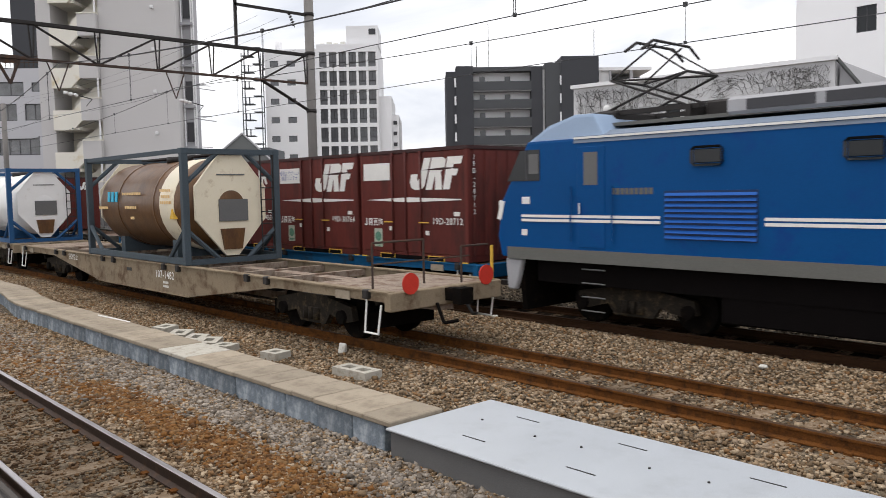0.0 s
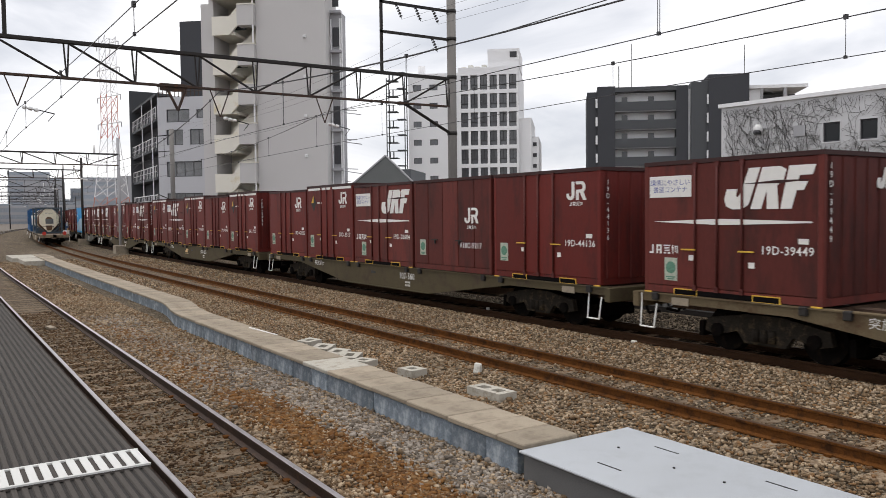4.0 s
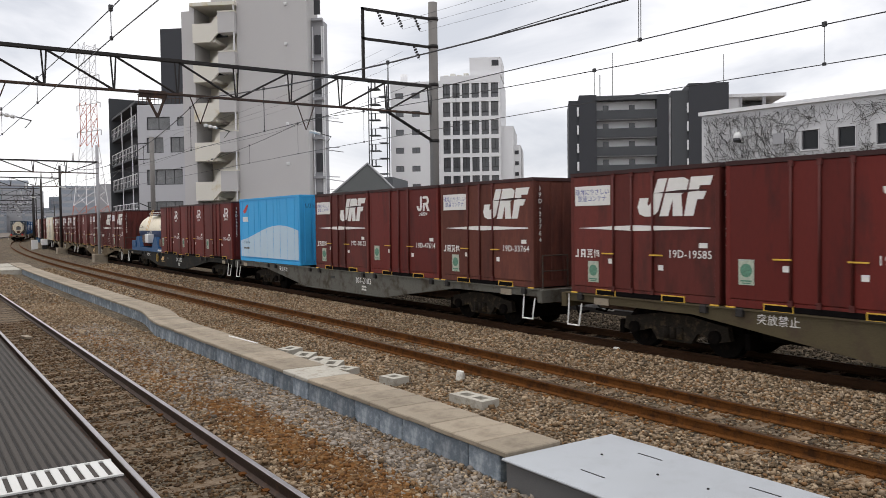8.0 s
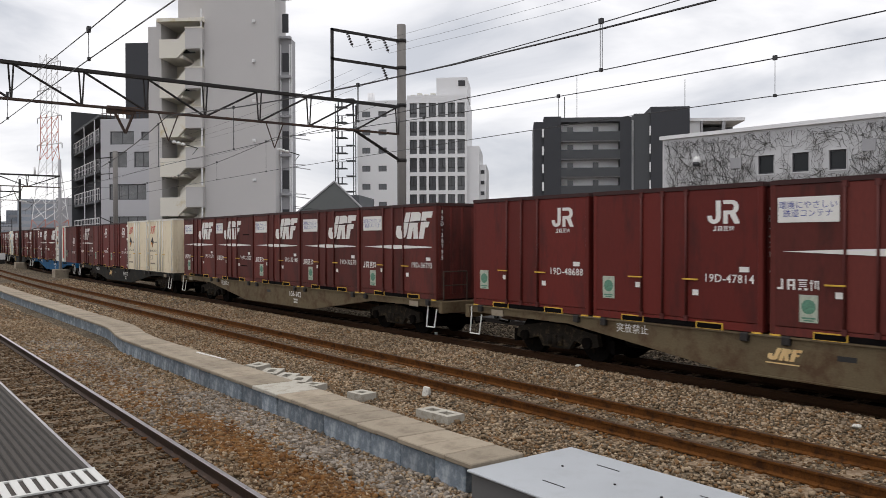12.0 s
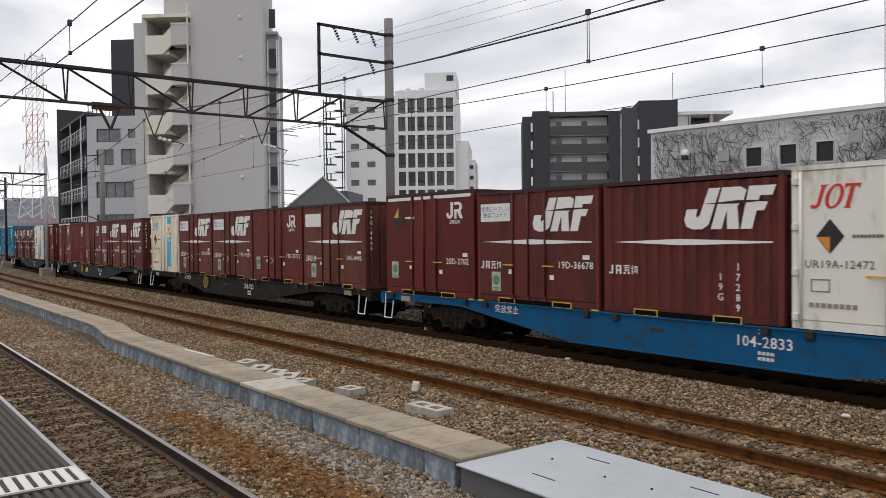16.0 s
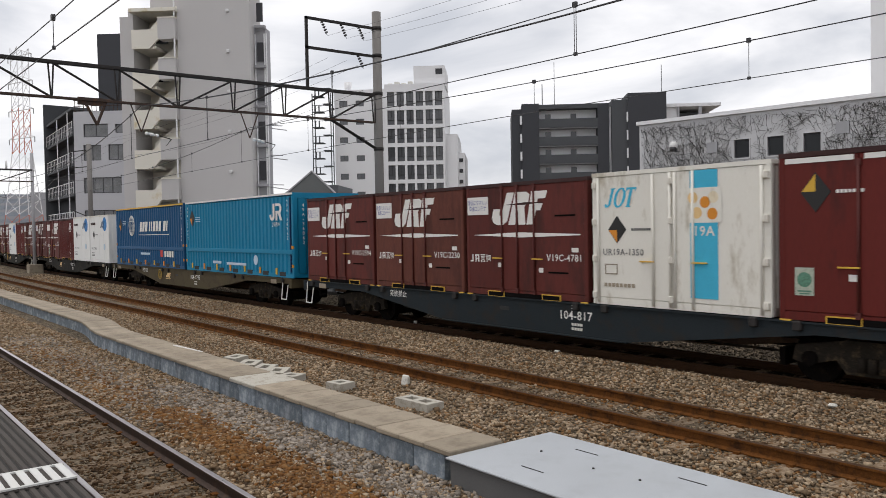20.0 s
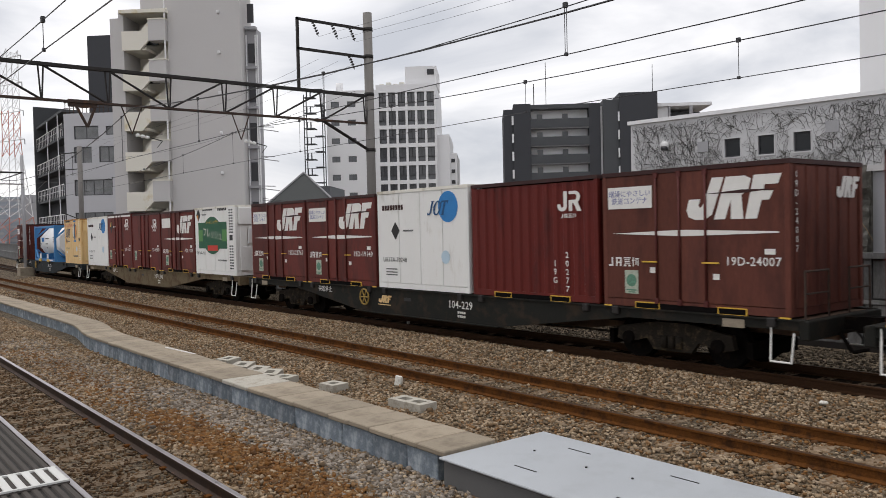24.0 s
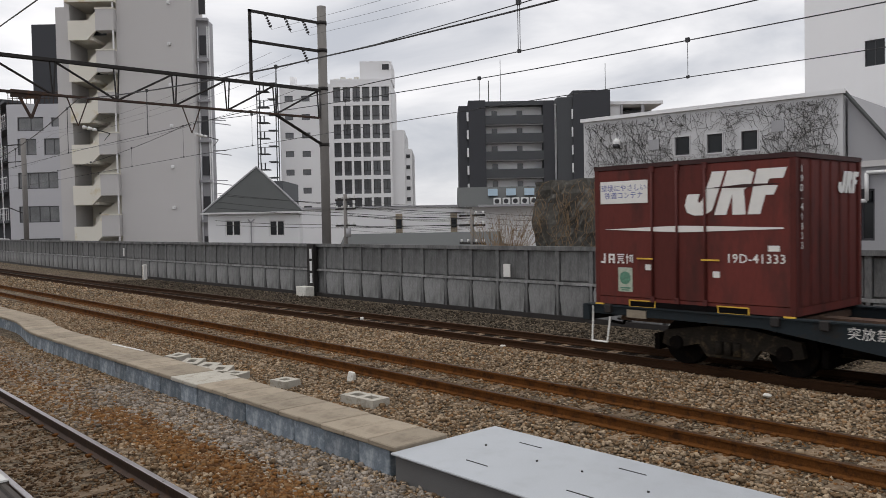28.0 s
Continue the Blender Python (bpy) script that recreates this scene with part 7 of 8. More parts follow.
def tank_container(frame, skin, label, cradle=False, marks=True):
    """A twenty-foot frame with a tank in it."""
    t = thing("tank_container", label, "tank container", group="tank containers")
    L, H, hw = 6.06, 2.28 if cradle else 2.59, 1.22
    hl = L / 2
    p = 0.062 if cradle else 0.075
    for sx in (-1, 1):
        for sy in (-1, 1):
            part("corner_post", bevelled(box(sx * (hl - p) - p, sx * (hl - p) + p, sy * (hw - p) - p, sy * (hw - p) + p, 0, H), 0.012), frame, t)
            part("corner_casting", bevelled(box(sx * (hl - 0.09) - 0.095, sx * (hl - 0.09) + 0.095, sy * (hw - 0.085) - 0.09, sy * (hw - 0.085) + 0.09, H - 0.12, H + 0.01), 0.01), frame, t)
        x = sx * (hl - 0.06)
        for z in (0.06, H - 0.06):
            part("end_rail", box(x - 0.06, x + 0.06, -hw + 0.15, hw - 0.15, z - 0.06, z + 0.06), frame, t)
        for sy in (-1, 1):
            for z0, z1 in ((0.75, 0.08), (H - 0.75, H - 0.08)):
                part("end_brace", rods(((x, sy * (hw - 0.12), z0), (x, sy * 0.35, z1), 0.055), n=6), frame, t)
    for sy in (-1, 1):
        part("bottom_rail", box(-hl + 0.15, hl - 0.15, sy * (hw - 0.06) - 0.05, sy * (hw - 0.06) + 0.05, 0.02, 0.16), frame, t)
        part("top_rail", box(-hl + 0.15, hl - 0.15, sy * (hw - 0.06) - 0.04, sy * (hw - 0.06) + 0.04, H - 0.1, H), frame, t)
        for sx in (-1, 1):
            part("side_brace", rods(((sx * (hl - 0.15), sy * (hw - 0.06), 0.75), (sx * (hl - 0.95), sy * (hw - 0.06), 0.1), 0.055), n=6), frame, t)
    r = 0.99 if cradle else 1.08
    prof = [(-hl + 0.1, 0.1), (-hl + 0.14, 0.55), (-hl + 0.3, 0.8 * r), (-hl + 0.55, 0.945 * r), (-hl + 0.8, r), (hl - 0.8, r), (hl - 0.55, 0.945 * r), (hl - 0.3, 0.8 * r), (hl - 0.14, 0.55), (hl - 0.1, 0.1)]
    tank = part("tank", lathe_x([(a, b) for a, b in prof], 32), skin, t, at=(0, 0, H / 2 + 0.035))
    for x in (-1.1, 1.1):
        part("band", lathe_x([(x - 0.04, r + 0.004), (x - 0.03, r + 0.016), (x + 0.03, r + 0.016), (x + 0.04, r + 0.004)], 32), skin, tank)
    if skin == "tank_brown":
        part("pale_band", lathe_x([(1.45, r + 0.004), (1.46, r + 0.012), (hl - 0.82, r + 0.012), (hl - 0.8, r + 0.004)], 32), "tank_cream", tank)
    octo = [(0.16, 0.16), (0.88, 1.0), (0.88, 1.75), (0.3, 2.46), (-0.3, 2.46), (-0.88, 1.75), (-0.88, 1.0), (-0.16, 0.16)]
    for sx in (-1, 1):
        bm = bmesh.new()
        bm_prism(bm, [(a, b * H / 2.59) for a, b in octo], 'x', sx * (hl - 0.2), sx * (hl - 0.12))
        bmesh.ops.recalc_face_normals(bm, faces=bm.faces[:])
        e = part("end_plate", bm, "tank_cream" if skin == "tank_brown" else "tank_white", t)
        if not cradle:
            part("valve_box", box(sx * (hl - 0.12) if sx > 0 else -hl + 0.08, hl - 0.08 if sx > 0 else -hl + 0.12, -0.32, 0.4, 0.95, 1.45), "cover_side", e)
            part("drain_cover", prism([(-0.3, 0.78), (0.3, 0.78), (0.22, 0.3), (-0.22, 0.3)], 'x', sx * (hl - 0.12), sx * (hl - 0.06)), "tank_brown", e)
            part("placard", box(hl - 0.12 if sx > 0 else -hl + 0.1, hl - 0.1 if sx > 0 else -hl + 0.12, -0.35, 0.35, 2.0, 2.03), "cover_side", e)
    if cradle:
        for sx in (-1, 1):
            x = sx * (hl - 0.03)
            for sy in (-1, 1):
                for z0, z1 in ((H - 0.12, -1), (0.12, 1)):
                    part("gusset", prism([(sy * (hw - 0.12), z0), (sy * (hw - 0.5), z0), (sy * (hw - 0.12), z0 + z1 * 0.62)], 'x', x - 0.01, x + 0.01), frame, t)
        part("data_plate", box(1.2, 2.4, -hw - 0.012, -hw - 0.006, 0.05, 0.14), "frame_white", t)
    part("manway", rods(((0.3, 0, H - 0.21), (0.3, 0, H - 0.07), 0.32), n=18), "steel_dark", t)
    part("walkway", box(-hl + 0.3, hl - 0.3, 0.25, 0.7, H - 0.06, H - 0.02), "steel_dark", t)
    bm = bmesh.new()
    for y in (0.72, 1.05):
        bm_rod(bm, (hl - 0.02, y, 0.2), (hl - 0.02, y, H - 0.09), 0.018, 5)
    for k in range(7):
        bm_rod(bm, (hl - 0.02, 0.72, 0.3 + 0.28 * k), (hl - 0.02, 1.05, 0.3 + 0.28 * k), 0.014, 5)
    part("ladder", bm, "steel_dark", t)
    for x in (-1.6, 1.6):
        part("saddle", box(x - 0.12, x + 0.12, -0.8, 0.8, 0.1, 0.5), frame, t)
    if cradle:
        for x in (-1.2, 0.9):
            bm = bmesh.new()
            bm_prism(bm, [(x - 0.3, 0.16), (x + 0.3, 0.16), (x + 0.42, 0.52), (x - 0.18, 0.52)], 'y', -hw - 0.0, -hw + 0.35)
            bmesh.ops.recalc_face_normals(bm, faces=bm.faces[:])
            part("spill_tray", bm, "frame_blue", t)
            part("tray_plate", box(x - 0.15, x + 0.3, -hw - 0.012, -hw, 0.2, 0.48), "frame_white", t)
        for x in (-1.7, 0.75):
            part("yellow_shoe", bevelled(box(x, x + 0.75, -hw - 0.03, -hw + 0.05, -0.04, 0.15), 0.015), "yellow_paint", t)
    if marks:
        y = -r - 0.01
        zo = 1.33 - H / 2 - 0.035
        part("owner_mark", flat([[(-1.75, 1.42), (-1.6, 1.42), (-1.55, 1.68), (-1.7, 1.68)], [(-1.5, 1.42), (-1.35, 1.42), (-1.3, 1.68), (-1.45, 1.68)], [(-1.25, 1.42), (-1.1, 1.42), (-1.05, 1.68), (-1.2, 1.68)]], y - 0.02, y), "blue_paint" if skin != "tank_brown" else "sky_paint", t, at=(0, 0, -zo))
        for x0, x1, z, n in ((-0.75, 0.45, 1.62, 11), (-0.6, 0.15, 1.28, 7), (-0.25, 0.0, 1.02, 3), (1.55, 2.15, 1.68, 6), (1.6, 2.1, 1.54, 4), (1.55, 2.15, 1.4, 6), (-2.4, -1.75, 1.27, 9)):
            part("small_print", bars(x1 - x0, 0.065, n), "cover_side" if skin != "tank_brown" else "cont_yellow", t, at=((x0 + x1) / 2, y - 0.012, z - zo))
        w = part("warning", flat([[(2.05, 1.02), (2.3, 1.02), (2.17, 1.25)]], y - 0.02, y + 0.1), "yellow_paint", t, at=(0, 0, -zo))
    return t


def chemical_tank():
    """Low cradle tank of the chemical carrier: cream above, blue below."""
    t = thing("tank_container", "cream and blue chemical tank on a blue cradle with ladder", "tank container", group="tank containers")
    r, L = 0.88, 6.0
    z = 1.2
    prof = [(-L / 2, 0.1), (-L / 2 + 0.05, 0.5), (-L / 2 + 0.2, 0.8), (-L / 2 + 0.45, r), (L / 2 - 0.45, r), (L / 2 - 0.2, 0.8), (L / 2 - 0.05, 0.5), (L / 2, 0.1)]
    bm = lathe_x(prof, 36)
    hi = part("tank_top", bm, "tank_cream", t, at=(0, 0, z))
    bm = bmesh.new()
    n = 18
    rings = []
    for x, rr in prof:
        rings.append([bm.verts.new((x * 1.002, (rr + 0.008) * math.cos(math.pi * i / n + math.pi), (rr + 0.008) * math.sin(math.pi * i / n + math.pi))) for i in range(n + 1)])
    for a, b in zip(rings, rings[1:]):
        for i in range(n):
            bm.faces.new((a[i], b[i], b[i + 1], a[i + 1])).smooth = True
    bmesh.ops.recalc_face_normals(bm, faces=bm.faces[:])
    part("tank_bottom", bm, "cradle_dark", t, at=(0, 0, z))
    for x in (-2.2, 1.3):
        for s in (-1.05, 1.05):
            part("saddle", prism([(x - 0.5, 0.1), (x + 0.9, 0.1), (x + 0.42, 0.86), (x + 0.05, 0.86)], 'y', s - 0.1, s + 0.1), "frame_navy", t)
    part("cradle", box((-3.0, 3.0, -1.2, -1.0, 0.02, 0.22), (-3.0, 3.0, 1.0, 1.2, 0.02, 0.22), (-3.0, -2.8, -1.0, 1.0, 0.02, 0.22), (2.8, 3.0, -1.0, 1.0, 0.02, 0.22)), "frame_navy", t)
    part("end_foot", bevelled(box(-3.0, -2.2, -1.21, -1.0, 0.22, 0.6), 0.02), "frame_navy", t)
    part("valve_box", bevelled(box(-1.1, -0.4, -1.1, -0.7, 0.5, 0.95), 0.02), "tank_brown", t)
    part("control_box", bevelled(box(-0.25, 0.35, -1.2, -0.85, 0.5, 1.0), 0.02), "frame_white", t)
    part("platform", box(-1.2, 1.5, -0.6, 0.6, 2.1, 2.14), "steel_dark", t)
    part("handrail", rods(((-1.2, -0.6, 2.26), (1.5, -0.6, 2.26), 0.02), ((-1.2, 0.6, 2.26), (1.5, 0.6, 2.26), 0.02), ((-1.2, -0.6, 2.1), (-1.2, -0.6, 2.26), 0.02), ((1.5, -0.6, 2.1), (1.5, -0.6, 2.26), 0.02), n=6), "frame_white", t)
    bm = bmesh.new()
    for x in (-0.7, -0.4):
        bm_rod(bm, (x, -1.0, 1.2), (x, -0.6, 2.42), 0.016, 5)
    for k in range(5):
        bm_rod(bm, (-0.7, -1.0 + 0.07 * k, 1.3 + 0.22 * k), (-0.4, -1.0 + 0.07 * k, 1.3 + 0.22 * k), 0.012, 5)
    part("ladder", bm, "cont_yellow", t)
    part("number", lettering("UT7A-5006", 0.2, "black_paint"), None, t, at=(-2.0, -0.9, 1.42))
    part("number", lettering("UT7A-5006", 0.2, "black_paint"), None, t, at=(2.1, -0.9, 1.42))
    part("lettering", lettering("HFC245fa専用", 0.2, "white_paint"), None, t, at=(-0.35, -0.905, 1.07))
    part("lettering", lettering("No.5", 0.17, "white_paint"), None, t, at=(2.1, -0.905, 1.03))
    part("end_box", bevelled(box(1.95, 2.75, -1.05, -0.6, 0.3, 0.72), 0.02), "tank_brown", t)
    part("mark_plate", flat([[(2.0, 1.6), (2.35, 1.6), (2.35, 1.72), (2.0, 1.72)], [(2.05, 1.5), (2.3, 1.5), (2.3, 1.57), (2.05, 1.57)]], -0.85, -0.8), "orange_paint", t)
    part("plate", box(2.2, 2.9, -1.21, -1.2, 0.07, 0.17), "white_paint", t)
    for ob in t.children:
        if "lettering" not in ob.data.name:
            ob.data.transform(Matrix.Diagonal((1.2, 1, 1, 1)))
        ob.location.x *= 1.2
    return t


# ---- wagons ----
WL = 20.4
WHEEL_R = 0.405


def wheelset_mesh():
    bm = bmesh.new()
    for s in (-1, 1):
        y = s * 0.56
        bm_rod(bm, (0, y - 0.065, 0), (0, y + 0.065, 0), WHEEL_R, 24)
        bm_rod(bm, (0, y - s * 0.065, 0), (0, y - s * 0.035 - s * 0.065, 0), WHEEL_R + 0.025, 24)
        for k in range(5):
            a = 2 * math.pi * k / 5
            bm_rod(bm, (0.24 * math.cos(a), y + s * 0.065, 0.24 * math.sin(a)), (0.24 * math.cos(a), y + s * 0.075, 0.24 * math.sin(a)), 0.05, 8)
    bm_rod(bm, (0, -0.78, 0), (0, 0.78, 0), 0.075, 10)
    return bm


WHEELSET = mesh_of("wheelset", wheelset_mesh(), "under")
bm = bmesh.new()
for s in (-1, 1):
    bm_prism(bm, [(-1.25, 0.36), (-1.0, 0.3), (-0.55, 0.42), (-0.4, 0.22), (0.4, 0.22), (0.55, 0.42), (1.0, 0.3), (1.25, 0.36), (1.2, 0.6), (0.7, 0.68), (0.35, 0.74), (-0.35, 0.74), (-0.7, 0.68), (-1.2, 0.6)], 'y', s * 0.83 - 0.06, s * 0.83 + 0.06)
bmesh.ops.recalc_face_normals(bm, faces=bm.faces[:])
bm_box(bm, -0.2, 0.2, -0.8, 0.8, 0.45, 0.72)
for s in (-1, 1):
    for k in (-0.16, 0, 0.16):
        bm_rod(bm, (k, s * 0.9, 0.28), (k, s * 0.9, 0.5), 0.07, 8)
BOGIE = mesh_of("bogie", bm, "bogie")
bm = bmesh.new()
for s in (-1, 1):
    bm_rod(bm, (0, -0.96, 0), (0, 0.96, 0), 0.12, 12) if s > 0 else None
AXLEBOX = mesh_of("axle_box", bm, "under")
bm = bmesh.new()
bm_box(bm, -0.02, 0.36, -0.1, 0.1, 0.78, 0.98)
bm_box(bm, 0.3, 0.5, -0.14, 0.14, 0.74, 1.0)
bm_rod(bm, (0.1, -0.3, 0.75), (0.3, -0.33, 0.45), 0.03, 6)
bm_rod(bm, (0.3, -0.33, 0.45), (0.5, -0.2, 0.5), 0.03, 6)
COUPLER = mesh_of("coupler", bm, "under")
STEP = mesh_of("step", rods(((-0.19, 0.03, 0.8), (-0.17, -0.03, 0.34), 0.017), ((0.19, 0.03, 0.8), (0.17, -0.03, 0.34), 0.017), ((-0.18, -0.03, 0.34), (0.18, -0.03, 0.34), 0.017), ((-0.19, 0.03, 0.8), (-0.19, 0.03, 0.98), 0.015), n=6), "white_paint")
HANDRAIL = mesh_of("handrail", rods(((0, -0.375, 1.0), (0, -0.375, 1.75), 0.02), ((0, -0.375, 1.75), (0, 0.375, 1.75), 0.02), ((0, 0.375, 1.75), (0, 0.375, 1.0), 0.02), ((0, -0.375, 1.4), (0, 0.375, 1.4), 0.016), n=6), "steel_rusty")
bm = bmesh.new()
for i in range(16):
    a, b = 2 * math.pi * i / 16, 2 * math.pi * (i + 1) / 16
    bm_rod(bm, (0.21 * math.cos(a), 0, 0.21 * math.sin(a)), (0.21 * math.cos(b), 0, 0.21 * math.sin(b)), 0.022, 5)
for i in range(3):
    a = math.pi * i / 3
    bm_rod(bm, (0.2 * math.cos(a), 0, 0.2 * math.sin(a)), (-0.2 * math.cos(a), 0, -0.2 * math.sin(a)), 0.018, 5)
BRAKE_WHEEL = mesh_of("brake_wheel", bm, "dull_yellow")
LOCKS = mesh_of("twist_lock", bevelled(box(-0.07, 0.07, -0.05, 0.05, -0.05, 0.1), 0.015), "steel_dark")
VALVE = mesh_of("brake_valve", rods(((-0.2, 0, 0), (0.2, 0, 0), 0.16), ((0, 0, 0), (0, 0, 0.3), 0.04), n=12), "under")
TAGW = mesh_of("label_holder", box(-0.2, 0.2, -0.01, 0, -0.07, 0.07), "concrete")
wheels = []


def wagon(color, number, mark=False, brake=False, rail_front=False, rail_rear=False, hook_text=True):
    """A container flat wagon: fish-belly sills, deck beams, two bogies."""
    kinds = {"wagon_olive": "olive-grey", "wagon_tan": "rusty tan", "wagon_grey": "sooty dark grey", "wagon_blue": "deep blue", "wagon_ash": "ash grey", "wagon_slate": "dark slate", "wagon_sand": "sand-coloured rusty"}
    t = thing("container_wagon", kinds[color] + " steel container flat wagon on two bogies", "wagon", group="wagons of the train")
    deck = "deck_sand" if color == "wagon_sand" else "deck_rust"
    hl = 9.75
    prof = [(-hl, 0.99), (-hl, 0.84), (-6.4, 0.82), (-2.8, 0.34), (2.8, 0.34), (6.4, 0.82), (hl, 0.84), (hl, 0.99)]
    for s in (-1, 1):
        bm = bmesh.new()
        bm_prism(bm, prof, 'y', s * 1.17 - 0.05, s * 1.17 + 0.05)
        bmesh.ops.recalc_face_normals(bm, faces=bm.faces[:])
        q = part("side_sill", bm, color, t)
        part("sill_flange", box((-hl, hl, s * 1.17 - 0.09, s * 1.17 + 0.09, 0.985, 1.01), (-2.8, 2.8, s * 1.17 - 0.09, s * 1.17 + 0.09, 0.325, 0.35)), color, q)
    for sx in (-1, 1):
        part("end_beam", bevelled(box(sx * hl - 0.08, sx * hl + 0.08, -1.25, 1.25, 0.7, 1.0), 0.015), color, t)
        part("deck_plate", box(sx * 8.6 - 1.1, sx * 8.6 + 1.1, -1.12, 1.12, 0.96, 0.99), deck, t)
        part("coupler", COUPLER, None, t, at=pose(sx * hl, 0, 0, 0, 0, 0 if sx > 0 else 180))
        part("step", STEP, None, t, at=(sx * (hl - 0.35), -1.27, 0))
        part("step", STEP, None, t, at=(sx * (hl - 0.35), 1.27, 0))
        b = part("bogie", BOGIE, None, t, at=(sx * 7.1, 0, 0))
        for k in (-0.95, 0.95):
            w = part("wheelset", WHEELSET, None, b, at=(k, 0, WHEEL_R))
            wheels.append((w, k))
            part("axle_box", AXLEBOX, None, b, at=(k, 0, WHEEL_R))
        part("brake_hose", rods(((sx * hl, 0.4, 0.75), (sx * (hl + 0.2), 0.42, 0.5), 0.025), ((sx * (hl + 0.2), 0.42, 0.5), (sx * (hl + 0.42), 0.3, 0.55), 0.025), n=6), "black_paint", t)
    part("centre_sill", prism([(-hl, 0.93), (-hl, 0.6), (-6.2, 0.6), (-4.0, 0.3), (4.0, 0.3), (6.2, 0.6), (hl, 0.6), (hl, 0.93)], 'y', -0.16, 0.16), deck, t)
    for i in range(11):
        x = -7.5 + 1.5 * i
        part("cross_beam", box(x - 0.06, x + 0.06, -1.12, 1.12, 0.84, 0.965), deck, t)
    # plain slab for the brake gear, coloured black like the shade beneath
    part("brake_gear", box(-6.0, 6.0, -0.95, 0.95, 0.7, 0.8), "shade_black", t)
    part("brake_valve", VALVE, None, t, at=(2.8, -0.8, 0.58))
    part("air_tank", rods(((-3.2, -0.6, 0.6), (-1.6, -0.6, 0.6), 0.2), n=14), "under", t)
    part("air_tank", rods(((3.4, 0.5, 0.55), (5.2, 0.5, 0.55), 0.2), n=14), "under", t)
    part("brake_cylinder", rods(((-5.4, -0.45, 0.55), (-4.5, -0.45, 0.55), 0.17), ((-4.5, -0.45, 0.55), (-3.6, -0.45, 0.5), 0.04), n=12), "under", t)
    for y in (-0.35, 0.35):
        part("brake_rod", rods(((-5.8, y, 0.38), (5.8, y, 0.38), 0.025), n=6), "bogie", t)
    for sx in (-1, 1):
        for k in (5.6, 8.55):
            part("brake_beam", box(sx * k - 0.05, sx * k + 0.05, -0.75, 0.75, 0.22, 0.5), "under", t)
    for i in range(5):
        c = (4 - 2 * i) / 2 * 3.84
        for d in (-1.55, 1.55):
            part("twist_lock", LOCKS, None, t, at=(c + d, -1.25, 0.92))
    part("number", lettering(number, 0.25), None, t, at=(1.5, -1.226, 0.74))
    part("small_print", mesh_of("small_print", bars(0.3, 0.055, 4), "concrete_white"), None, t, at=(1.55, -1.221, 0.57))
    part("small_print", mesh_of("small_print", bars(0.3, 0.055, 4), "concrete_white"), None, t, at=(1.55, -1.221, 0.48))
    part("lettering", lettering("コキ", 0.11), None, t, at=(1.5, -1.226, 0.91))
    part("lettering", lettering("突放禁止", 0.19), None, t, at=(-4.7, -1.226, 0.85))
    part("slot", box(-0.75, -0.45, -1.224, -1.219, 0.72, 0.8), "black_paint", t)
    part("label_holder", TAGW, None, t, at=(hl - 1.2, -1.23, 0.88))
    part("label_holder", TAGW, None, t, at=(-hl + 1.1, -1.23, 0.88))
    if mark:
        part("company_mark", MARK_WAGON, None, t, at=(-1.6, -1.226, 0.72))
        part("underline", box(-1.93, -1.35, -1.226, -1.221, 0.56, 0.58), "cont_yellow", t)
    if brake:
        part("brake_wheel", BRAKE_WHEEL, None, t, at=(-2.5, -1.29, 0.74))
    if rail_front:
        for y in (-0.725, 0.725):
            part("handrail", HANDRAIL, None, t, at=(hl - 0.05, y, 0))
    if rail_rear:
        for y in (-0.725, 0.725):
            part("handrail", HANDRAIL, None, t, at=(-hl + 0.05, y, 0))
    return t


# ---- locomotive ----


